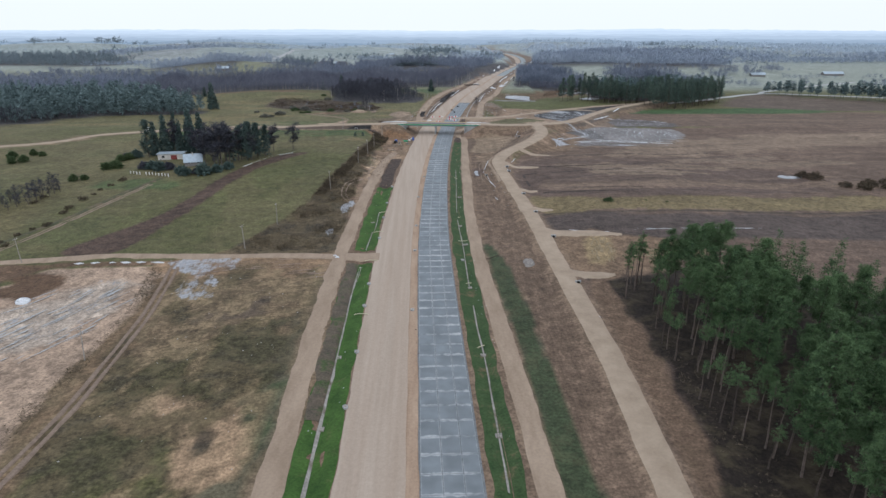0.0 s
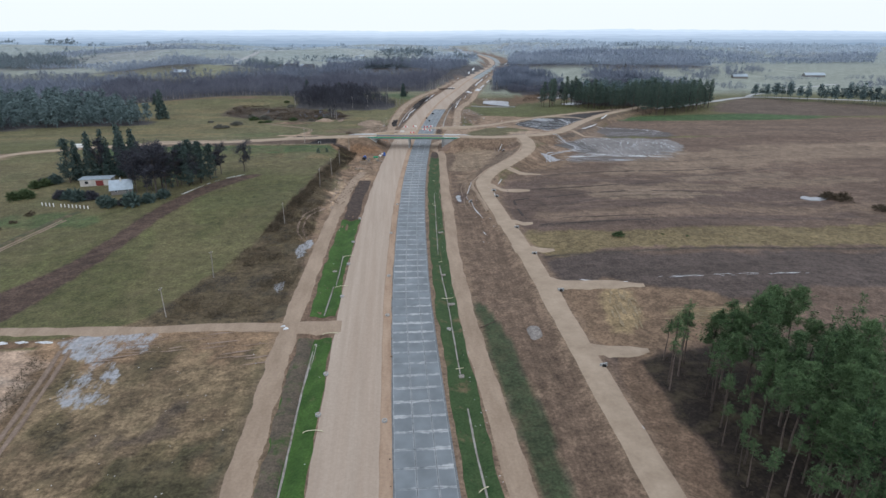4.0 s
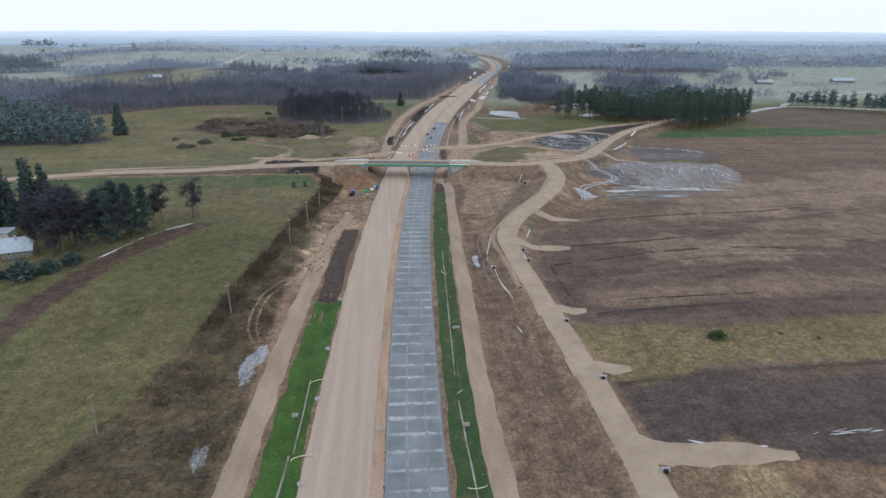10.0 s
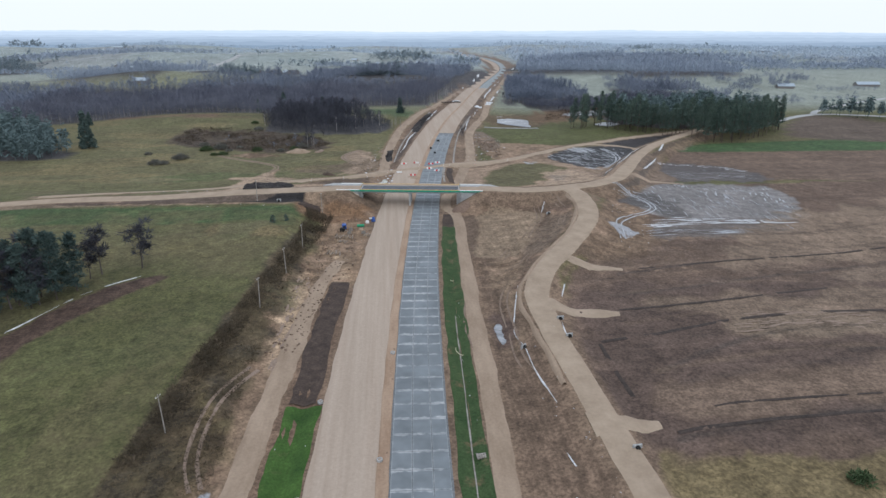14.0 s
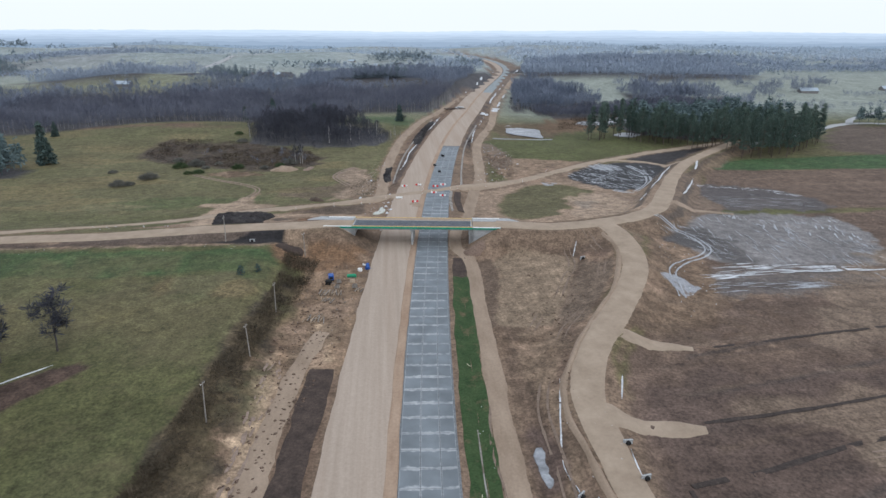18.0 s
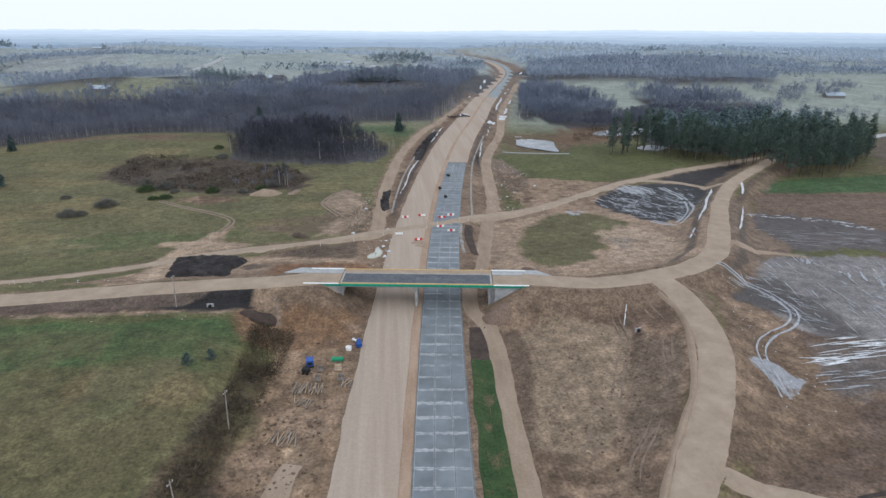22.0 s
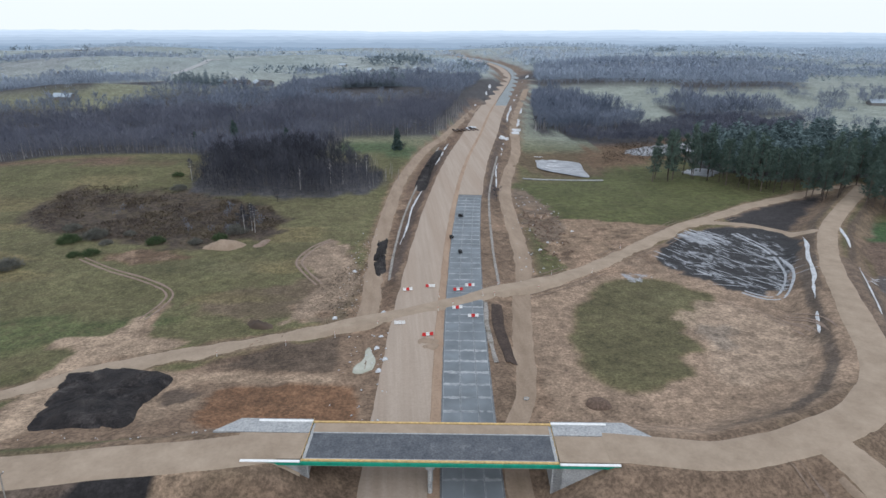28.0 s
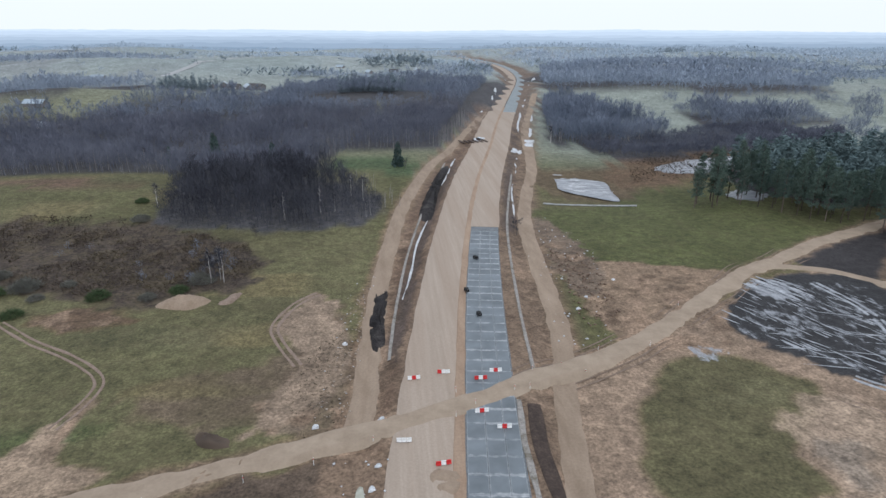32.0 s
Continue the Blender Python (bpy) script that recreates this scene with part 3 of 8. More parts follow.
# outlines of the woods
WOOD_1 = [(-96, 652), (-88, 636), (-60, 628), (-28, 627), (-8, 634), (2, 655), (-6, 690), (-34, 716), (-40, 745), (-20, 790), (40, 800), (70, 900), (90, 985), (40, 985), (-60, 930), (-140, 920), (-240, 900), (-330, 870), (-330, 690), (-254, 684), (-210, 708), (-175, 720), (-112, 714), (-100, 690)]
WOOD_2 = [(-330, 690), (-330, 900), (-240, 930), (-470, 940), (-640, 860), (-560, 700)]
WOOD_3 = [(-240, 905), (-140, 922), (-60, 935), (40, 990), (100, 990), (125, 1020), (150, 1140), (170, 1260), (40, 1300), (-100, 1190), (-140, 1160), (-130, 1085), (-180, 1050), (-240, 960)]
WOOD_4 = [(-305, 985), (-268, 1040), (-246, 1082), (-252, 1130), (-330, 1190), (-470, 1200), (-480, 1100), (-400, 1010)]
WOOD_5 = [(122, 812), (136, 798), (165, 792), (212, 826), (220, 848), (196, 900), (193, 952), (172, 1020), (152, 960), (134, 880)]
WOOD_6 = [(138, 764), (163, 752), (238, 766), (290, 778), (330, 796), (352, 830), (310, 842), (262, 858), (214, 826), (165, 790), (136, 796)]
WOOD_7 = [(264, 862), (312, 844), (345, 866), (384, 880), (386, 898), (340, 912), (300, 955), (274, 956), (278, 910)]
WOOD_8 = [(195, 1112), (340, 1066), (411, 1042), (505, 1062), (560, 1120), (600, 1240), (640, 1390), (236, 1390), (222, 1250)]
WOOD_9 = [(-480, 560), (-330, 500), (-285, 540), (-205, 548), (-200, 566), (-260, 640), (-330, 680), (-520, 660)]
WOOD_10 = [(-420, 470), (-330, 480), (-290, 535), (-330, 505), (-470, 540)]
WOOD_11 = [(-243, 1082), (-188, 1089), (-184, 1118), (-240, 1136)]
WOOD_12 = [(-900, 1250), (-640, 1180), (-560, 1250), (-700, 1420), (-1000, 1480)]
WOOD_13 = [(392, 702), (440, 660), (480, 622), (600, 560), (606, 572), (488, 640), (446, 680), (402, 714)]
WOOD_14 = [(186, 672), (215, 642), (250, 642), (300, 652), (330, 700), (280, 740), (200, 716)]

# lines of the sandy tracks
TRACK_WEST = [(-26, 20), (-26.3, 80), (-27.5, 122), (-28.2, 160), (-28, 199), (-27, 240), (-26.3, 265), (-25, 290), (-22.6, 330), (-21, 345), (-17, 362)]
TRACK_EAST = [(20.5, 20), (20.6, 78), (20, 121), (18.4, 175), (18.2, 200), (18.8, 242), (21, 280), (22.3, 316), (24, 345), (25.6, 375), (27.2, 400), (26.2, 414), (24, 424), (26, 440), (32, 456), (38, 488), (42, 506), (49, 535), (54, 578), (60, 627), (71, 674), (86, 728), (95, 770), (112, 860), (150, 1000), (172, 1080)]
TRACK_NORTH = [(-5, 494), (-3.5, 505), (-2, 535), (0, 570), (3, 600), (9, 650), (20, 706), (30, 746), (44, 784), (66, 860), (96, 960)]
HAUL = [(-150, 437), (-110, 446), (-83, 463), (-63, 475), (-38, 483), (-17, 490), (3, 495), (14, 499), (24, 503.5), (38, 511), (56, 520), (74, 532), (92, 546), (106, 557), (122, 570), (133, 576), (150, 586), (168, 597), (190, 607), (218, 620), (250, 632)]

OLIVE, DRY, DIRT, FIELD, PALE = (0.092, 0.093, 0.038), (0.130, 0.112, 0.060), (0.175, 0.130, 0.100), (0.125, 0.092, 0.076), (0.33, 0.245, 0.18)
# distant fields in patches, haze painted into the pale grey-green
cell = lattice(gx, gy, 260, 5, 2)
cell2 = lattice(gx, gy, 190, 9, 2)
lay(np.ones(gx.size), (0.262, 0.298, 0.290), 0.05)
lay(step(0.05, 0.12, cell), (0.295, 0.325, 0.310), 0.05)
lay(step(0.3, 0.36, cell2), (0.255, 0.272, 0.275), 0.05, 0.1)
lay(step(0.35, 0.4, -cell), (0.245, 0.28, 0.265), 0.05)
# the land on this side of the woods, its far part paled as painted haze
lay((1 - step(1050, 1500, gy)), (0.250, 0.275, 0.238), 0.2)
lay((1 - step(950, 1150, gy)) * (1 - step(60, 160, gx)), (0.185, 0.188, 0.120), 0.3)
lay((1 - step(700, 800, gy)), OLIVE, 0.5)
lay((1 - step(700, 780, gy)) * step(-0.1, 0.5, lattice(gx, gy, 60, 21, 4)) * 0.7, DRY, 0.5)
lay(step(455, 490, gy) * (1 - step(700, 780, gy)) * (1 - step(-10, 10, gx)) * 0.9, (0.136, 0.126, 0.062), 0.6)
away = gx - axis(gy)
# the wide dirt corridor of the building site
lay(step(-34, -28, away + lattice(gx, gy, 12, 2) * 3) * (1 - step(26, 34, away)) * (1 - step(2000, 2150, gy)), DIRT, 0.1)
lay(step(-29, -25, away + lattice(gx, gy, 12, 2) * 3) * (1 - step(-17, -14, away)) * (1 - step(2000, 2150, gy)), (0.15, 0.105, 0.08), 0.1)
lay(area([(18, -60), (18, 440), (62, 440), (52, 340), (47, 200), (48, -60)], 2, 2, 92), DIRT, 0.1)
# ploughed fields to the east
lay(area([(40, -200), (43, 120), (46, 300), (62, 350), (90, 395), (130, 450), (400, 462), (900, 480), (900, -200)], 2, 2, 3), FIELD, 0.0, 1.0)
lay(area([(48, 168), (50, 228), (120, 231), (300, 236), (300, 205), (110, 200), (70, 175)], 3, 3, 4), (0.080, 0.062, 0.054), 0.0, 0.8)
lay(area([(46, 172), (48, 206), (74, 207), (92, 196), (80, 176)], 3, 4, 14), (0.17, 0.122, 0.088), 0.1, 0.5)
lay(area([(54, 180), (58, 203), (66, 202), (62, 182)], 2, 2, 15, 3), (0.27, 0.21, 0.13), 0.2, 0.5)
lay(area([(72, 186), (76, 190), (96, 190), (92, 184)], 2, 2, 16, 3), (0.24, 0.19, 0.12), 0.2, 0.5)
lay(area([(47, 256), (52, 232), (76, 236), (113, 237), (220, 243), (400, 250), (400, 270), (220, 264), (131, 259), (78, 254)], 1.5, 2.5, 5, 5), (0.165, 0.135, 0.078), 0.8)
lay(beside([(45, 231), (83, 233.5), (123, 235), (260, 241)], 0.9, 0.8, 0.3), (0.055, 0.045, 0.035), 0.3)
lay(area([(46, 262), (50, 300), (60, 330), (110, 335), (170, 330), (200, 290), (160, 266)], 6, 6, 6), (0.100, 0.073, 0.062), 0.0, 0.9)
lay(area([(86, 300), (96, 312), (120, 313), (150, 308), (120, 300)], 4, 3, 17, 6), (0.19, 0.15, 0.12), 0.0, 0.7)
lay(area([(140, 335), (170, 348), (210, 352), (190, 338)], 5, 4, 18, 9), (0.18, 0.14, 0.115), 0.0, 0.7)
for pts, w in (([(62, 325), (109, 334), (225, 366)], 0.7), ([(54, 262), (94, 268), (142, 270), (220, 274)], 0.6), ([(60, 285), (95, 300), (150, 306)], 0.5), ([(70, 340), (120, 352), (200, 372)], 0.5), ([(110, 291), (138, 293)], 0.8), ([(60, 214), (100, 219), (160, 220)], 0.5)):
    lay(beside(pts, w, 0.7, 0.4) * 0.75, (0.06, 0.048, 0.040), 0.0, 0.3)
lay(area([(150, 480), (205, 462), (420, 458), (420, 548), (238, 543), (186, 546), (166, 520)], 2, 2, 7), (0.135, 0.100, 0.082), 0.0, 0.9)
lay(area([(188, 548), (196, 566), (262, 576), (360, 580), (360, 546), (238, 544)], 2, 2, 8), (0.052, 0.092, 0.036), 0.3)
lay(area([(300, 592), (420, 560), (520, 590), (440, 655), (391, 702), (338, 664)], 3, 3, 9), (0.105, 0.082, 0.068), 0.1, 0.5)
# wet field by the fork
lay(area([(152, 500), (160, 513), (190, 502), (199, 482), (194, 462), (165, 462), (146, 466)], 2, 3, 13, 5), (0.085, 0.072, 0.068), 0.0, 0.6, 0.6)
lay(area([(117, 446), (141, 458), (187, 448), (177, 408), (163, 398), (113, 396), (104, 417), (103, 428)], 2, 3, 11, 5), (0.185, 0.172, 0.165), 0.0, 0.4, 0.5)
lay(area([(100, 430), (114, 437), (124, 424), (124, 404), (113, 398), (104, 414)], 3, 4, 12, 5), (0.075, 0.066, 0.062), 0.0, 0.3, 0.8)
lay(area([(96, 388), (122, 394), (160, 397), (166, 388), (134, 376), (94, 373)], 3, 4, 19, 5), (0.118, 0.098, 0.088), 0.0, 0.8, 0.6)
lay(area([(56, 352), (70, 372), (84, 398), (92, 420), (104, 408), (98, 380), (84, 356)], 4, 3, 20), (0.175, 0.128, 0.095), 0.1)
# between the tracks and the service road
lay(area([(22, 60), (22, 180), (23, 300), (28, 350), (31, 405), (60, 418), (76, 420), (72, 392), (52, 356), (38, 330), (36, 300), (38, 60)], 2, 1.5, 22), (0.142, 0.104, 0.081), 0.1, 0.0, 0.0, 1.0)
lay(area([(31, 300), (33, 350), (36, 405), (52, 405), (44, 350), (35, 310)], 3, 4, 23), (0.215, 0.162, 0.122), 0.05, 0.0, 0.0, 0.8)
lay(area([(37, 330), (44, 350), (54, 372), (60, 402), (72, 404), (70, 388), (54, 366), (40, 336)], 2, 2, 24), (0.14, 0.10, 0.08), 0.1)
lay(area([(26, 300), (26, 318), (30, 320), (31, 304)], 2, 2, 25, 4), (0.11, 0.08, 0.07), 0.1)
lay(area([(46, 70), (48, 160), (56, 168), (56, 130), (53, 96), (51, 60)], 1.5, 1.0, 26), (0.138, 0.098, 0.074), 0.2)
# floor of the pine wood, a near-black brown
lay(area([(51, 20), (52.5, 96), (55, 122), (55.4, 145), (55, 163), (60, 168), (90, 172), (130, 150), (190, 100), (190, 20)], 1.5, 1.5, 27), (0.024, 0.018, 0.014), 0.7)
# south-west: sand pit, tracks, rough ground
lay(area([(-28, 40), (-30, 190), (-75, 190), (-82, 100), (-76, 40)], 2, 2, 28), (0.160, 0.122, 0.082), 0.9)
lay(area([(-39, 40), (-36, 130), (-30, 186), (-28, 186), (-28, 40)], 2, 2, 29), (0.095, 0.085, 0.055), 0.5)
lay(area([(-37, 92), (-34, 112), (-29.5, 118), (-29.5, 92)], 3, 3, 36, 4), (0.055, 0.075, 0.034), 0.3)
lay(area([(-72, 60), (-64, 96), (-52, 97), (-45, 92), (-45, 60)], 2.5, 3, 30, 5), (0.092, 0.088, 0.036), 0.9)
lay(area([(-69, 115), (-60, 127), (-50, 142), (-39, 141), (-35, 131), (-38, 112), (-44, 104), (-56, 108)], 3, 6, 31, 6), (0.070, 0.062, 0.030), 1.0)
lay(area([(-62, 141), (-52, 158), (-44, 158), (-46, 144)], 3, 4, 37, 4), (0.100, 0.078, 0.060), 0.95)
lay(area([(-66, 106), (-52, 108), (-36, 103), (-33, 84), (-43, 82), (-46, 96), (-60, 99)], 2, 3, 32, 5), (0.31, 0.225, 0.155), 0.15)
lay(area([(-41, 99), (-39, 92), (-42, 88), (-43, 95)], 1.5, 2, 38, 3), (0.09, 0.07, 0.05), 0.4)
lay(area([(-76, 60), (-70, 60), (-70, 120), (-74, 160), (-79, 182), (-85, 182), (-80, 150), (-77, 120)], 2, 2, 33), (0.16, 0.115, 0.078), 0.4)
lay(area([(-83, 60), (-80, 123), (-81, 165), (-84, 181), (-116, 182), (-126, 168), (-160, 150), (-170, 60)], 1.5, 2, 34), (0.325, 0.25, 0.20), 0.0, 0.0, 0.2)
lay(area([(-95, 130), (-86, 160), (-92, 172), (-112, 160), (-118, 140)], 6, 7, 35, 8), (0.37, 0.32, 0.285), 0.0, 0.0, 0.4)
lay(area([(-150, 150), (-128, 172), (-116, 184), (-84, 184), (-84, 187), (-118, 187), (-150, 178)], 1.5, 2, 39, 5), (0.115, 0.078, 0.055), 0.2)
lay(area([(-126, 160), (-112, 163), (-108, 174), (-122, 178)], 2, 3, 40, 5), (0.11, 0.072, 0.05), 0.2)
lay(area([(-84, 178), (-80, 190), (-30, 191), (-30, 176), (-55, 172)], 3, 4, 41, 6), (0.22, 0.155, 0.105), 0.1)
# brush slope, ploughed strip and green strip to the west
lay(area([(-66, 194), (-59, 221), (-51, 249), (-46, 286), (-43, 306), (-36, 368), (-30, 394), (-25, 390), (-28, 324), (-31, 290), (-30, 264), (-30, 222), (-33, 194)], 1.5, 1.5, 42), (0.088, 0.070, 0.045), 1.0)
lay(area([(-31, 230), (-35, 262), (-33, 300), (-30, 345), (-25, 372), (-22, 372), (-24, 330), (-26, 290), (-28.5, 240)], 1.5, 3, 43, 4), (0.20, 0.145, 0.108), 0.1)
lay(area([(-29, 295), (-28.5, 345), (-25, 352), (-24, 330), (-25.5, 295)], 1, 2, 44, 3), (0.37, 0.285, 0.21), 0.0)
lay(area([(-25, 340), (-26, 408), (-10, 410), (-9, 372), (-12, 340)], 2, 2, 45, 5), (0.25, 0.18, 0.128), 0.05, 0.0, 0.0, 0.7)
lay(area([(-22, 345), (-20, 364), (-15, 366), (-14, 348)], 2, 3, 46, 3), (0.40, 0.31, 0.225), 0.0)
lay(area([(-124, 196), (-113, 222), (-106, 238), (-102.5, 262), (-99, 288), (-94, 308), (-83.5, 330), (-73, 341), (-65, 341.5), (-76, 325), (-84, 310), (-89, 292), (-92.5, 275), (-95, 252), (-98.5, 228), (-106, 196)], 0.7, 0.5, 47, 5), (0.078, 0.054, 0.043), 0.0, 0.1)
lay(area([(-170, 416), (-94, 413), (-54, 412), (-37, 409), (-36, 388), (-50, 393), (-82, 391), (-170, 396)], 2.5, 2, 48), (0.054, 0.088, 0.032), 0.2)
lay(area([(-66, 386), (-50, 392), (-40, 386), (-40, 374), (-58, 376)], 3, 3, 49), (0.15, 0.125, 0.07), 0.9)
lay(area([(-150, 290), (-124, 286), (-112, 278), (-128, 272), (-150, 276)], 3, 3, 50), (0.075, 0.098, 0.04), 0.5)
# along the road to the bridge
lay(area([(-190, 416), (-95, 417), (-38, 415), (-26, 408), (-20, 416), (-30, 422), (-60, 425), (-110, 424), (-190, 422)], 1, 1.2, 51, 4), (0.21, 0.165, 0.128), 0.2)
lay(area([(-130, 419), (-58, 418.5), (-36, 419), (-34, 426.5), (-60, 426), (-130, 424)], 0.8, 0.8, 52, 5), (0.085, 0.062, 0.05), 0.1)
lay(area([(-58, 418.3), (-36, 418.5), (-35, 427), (-58, 426.4)], 0.7, 0.6, 53, 5), (0.022, 0.019, 0.018), 0.0, 0.0, 0.2)
lay(area([(-95, 440), (-72, 450), (-50, 470), (0, 486), (2, 440), (-40, 440)], 2, 2, 54), (0.165, 0.118, 0.088), 0.2)
lay(area([(-34, 404), (-36, 420), (-10, 424), (-8, 408), (-20, 404)], 2, 2, 90, 4), (0.185, 0.118, 0.075), 0.1)
lay(area([(-42, 446), (-40, 462), (-12, 472), (-4, 452), (-14, 444)], 3, 3, 55, 5), (0.16, 0.092, 0.056), 0.1, 0.0, 0.3)
lay(area([(-40, 466), (-36, 476), (-16, 482), (-18, 472)], 3, 3, 56, 5), (0.10, 0.072, 0.056), 0.1)
lay(area([(-58, 512), (-10, 497), (-8, 545), (-16, 560), (-22, 530)], 3, 4, 57, 6), (0.15, 0.12, 0.088), 0.5)
lay(area([(-26, 500), (-18, 530), (-20, 548), (-10, 545), (-9, 520), (-16, 498)], 2, 2, 58, 4), (0.22, 0.175, 0.14), 0.1)
lay(area([(-150, 600), (-147, 648), (-103, 644), (-50, 612), (-40, 590), (-46, 570), (-78, 562), (-130, 584)], 3, 4, 59), (0.074, 0.057, 0.044), 1.0)
lay(area([(-100, 556), (-84, 560), (-66, 552), (-84, 546)], 3, 3, 60, 5), (0.15, 0.105, 0.075), 0.3)
lay(area([(-140, 490), (-90, 505), (-60, 500), (-110, 480)], 5, 6, 61), (0.095, 0.108, 0.045), 0.8)
lay(area([(-260, 660), (-180, 690), (-90, 668), (-100, 640), (-190, 650)], 3, 4, 62), (0.125, 0.12, 0.055), 0.6)
lay(area([(-260, 690), (-190, 704), (-120, 690), (-120, 680), (-200, 690)], 2, 2, 63), (0.15, 0.105, 0.078), 0.3)
lay(area([(-34, 742), (18, 722), (26, 748), (-8, 776)], 3, 3, 64), (0.07, 0.098, 0.046), 0.3)
# north-east: dirt round the bend, green oval, black wet ground, meadow, pond
lay(area([(36, 440), (60, 432), (92, 446), (112, 462), (132, 494), (150, 530), (165, 560), (130, 566), (74, 530), (44, 510)], 2, 2, 65), (0.252, 0.192, 0.150), 0.15)
lay(area([(60, 503), (77, 515), (98, 505), (94, 484), (76, 466), (57, 456), (52, 474)], 6, 6, 66, 9) * 0.85, (0.098, 0.092, 0.045), 0.6)
lay(area([(84, 470), (100, 484), (108, 502), (104, 520), (96, 506), (92, 488)], 2, 2, 72, 5), (0.31, 0.238, 0.185), 0.0)
lay(area([(96, 532), (110, 553), (134, 568), (158, 564), (164, 546), (128, 500), (112, 508)], 1.5, 3, 67, 5), (0.030, 0.029, 0.030), 0.0, 0.0, 0.5)
lay(area([(146, 580), (190, 604), (216, 613), (196, 584), (168, 560)], 1, 1, 68, 5), (0.038, 0.034, 0.034), 0.0, 0.3, 0.3)
lay(area([(62, 535), (66, 575), (78, 590), (116, 572), (104, 558), (76, 532)], 2, 3, 69, 6), (0.24, 0.18, 0.135), 0.1)
lay(area([(72, 588), (66, 640), (74, 652), (100, 658), (140, 686), (168, 676), (178, 618), (150, 590), (118, 574), (86, 584)], 1.5, 2, 70, 6), (0.088, 0.094, 0.036), 0.4)
lay(area([(60, 560), (62, 610), (68, 640), (76, 600), (74, 570)], 2, 3, 71, 4), (0.16, 0.125, 0.10), 0.1, 0.0, 0.2)
for y0, y1, o, half in ((620, 900, 15.2, 2.6), (520, 760, -19, 2.2)):
    lay(beside([(float(axis(y)) + o, float(y)) for y in np.arange(y0, y1, 20)], half, 1.2, 1.2, 99) * 0.85, (0.085, 0.066, 0.058), 0.2)
lay(area([(84, 690), (92, 735), (130, 735), (136, 700), (124, 672), (100, 668)], 2, 2, 73, 5), (0.115, 0.09, 0.06), 0.4)
lay(area([(130, 690), (140, 740), (240, 770), (260, 730), (180, 700)], 4, 5, 74), (0.13, 0.09, 0.062), 0.5)

# ground under the woods: painted dark, tinted haze-grey to match the twigs above
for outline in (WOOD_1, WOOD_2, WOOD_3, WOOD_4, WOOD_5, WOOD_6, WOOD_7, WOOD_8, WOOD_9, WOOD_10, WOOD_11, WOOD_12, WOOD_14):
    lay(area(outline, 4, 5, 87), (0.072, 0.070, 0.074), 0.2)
# ice lying on wet ground
def freeze(w, amount):
    frost[:] = np.maximum(frost, np.clip(w, 0, 1) * amount)


freeze(area([(117, 446), (141, 458), (187, 448), (177, 408), (163, 398), (113, 396), (104, 417), (103, 428)], 3, 4, 111, 6), 0.70)
freeze(area([(152, 500), (160, 513), (190, 502), (199, 482), (194, 462), (165, 462)], 3, 4, 109, 6), 0.5)
freeze(area([(98, 384), (122, 392), (160, 396), (166, 390), (134, 378), (94, 374)], 3, 3, 112), 0.62)
freeze(area([(100, 532), (110, 550), (132, 564), (152, 558), (150, 540), (128, 504), (114, 510)], 4, 4, 113), 0.88)
freeze(area([(-82, 190), (-62, 191), (-60, 180), (-70, 176), (-80, 182)], 3, 3, 114, 5), 1.1)
freeze(area([(-73, 176), (-64, 176), (-62, 158), (-72, 160)], 3, 3, 115, 5), 0.98)
freeze(area([(-92, 132), (-84, 150), (-86, 172), (-108, 172), (-116, 140)], 5, 5, 116, 6), 0.72)
freeze(area([(-29.5, 254), (-31, 257), (-34, 252), (-35, 240), (-32, 238)], 1.5, 1, 117, 3), 1.25)
freeze(area([(-33, 220), (-36, 221), (-37, 213), (-34.5, 210)], 1.5, 1, 118, 3), 1.1)
freeze(area([(78, 526), (86, 524), (90, 516), (80, 516)], 2, 2, 119, 3), 1.05)
freeze(area([(116, 560), (128, 566), (132, 556), (122, 548)], 2, 2, 120, 3), 1.2)
freeze(area([(62, 600), (68, 640), (74, 640), (70, 590)], 2, 2, 121, 3), 0.6)
freeze(area([(82, 386), (90, 386), (92, 378), (88, 373), (83, 375)], 1.5, 1.5, 122, 3), 1.2)
# gentle tone of the ploughed land
lay(area([(110, 340), (150, 352), (260, 380), (420, 420), (420, 446), (220, 420), (150, 392), (120, 366)], 8, 9, 123, 12) * 0.8, (0.205, 0.16, 0.128), 0.0, 0.8)
lay(area([(70, 320), (100, 322), (160, 330), (240, 340), (240, 330), (150, 316), (90, 312)], 5, 5, 124, 10) * 0.8, (0.18, 0.14, 0.112), 0.0, 0.8)
lay(area([(56, 276), (90, 284), (150, 290), (220, 290), (220, 278), (140, 276), (80, 268)], 5, 5, 125, 10) * 0.7, (0.165, 0.125, 0.10), 0.0, 0.8)
for k in range(13):
    y0 = 268 + 9.5 * k + 2 * math.sin(k * 2.1)
    lay(beside([(58 + 0.6 * k, y0), (100, y0 + 7), (150, y0 + 9), (230, y0 + 17 + k)], 0.35 + 0.25 * (k % 3), 0.8, 0.5, 130 + k) * 0.45, (0.075, 0.058, 0.048) if k % 2 else (0.18, 0.138, 0.11), 0.0, 0.4)
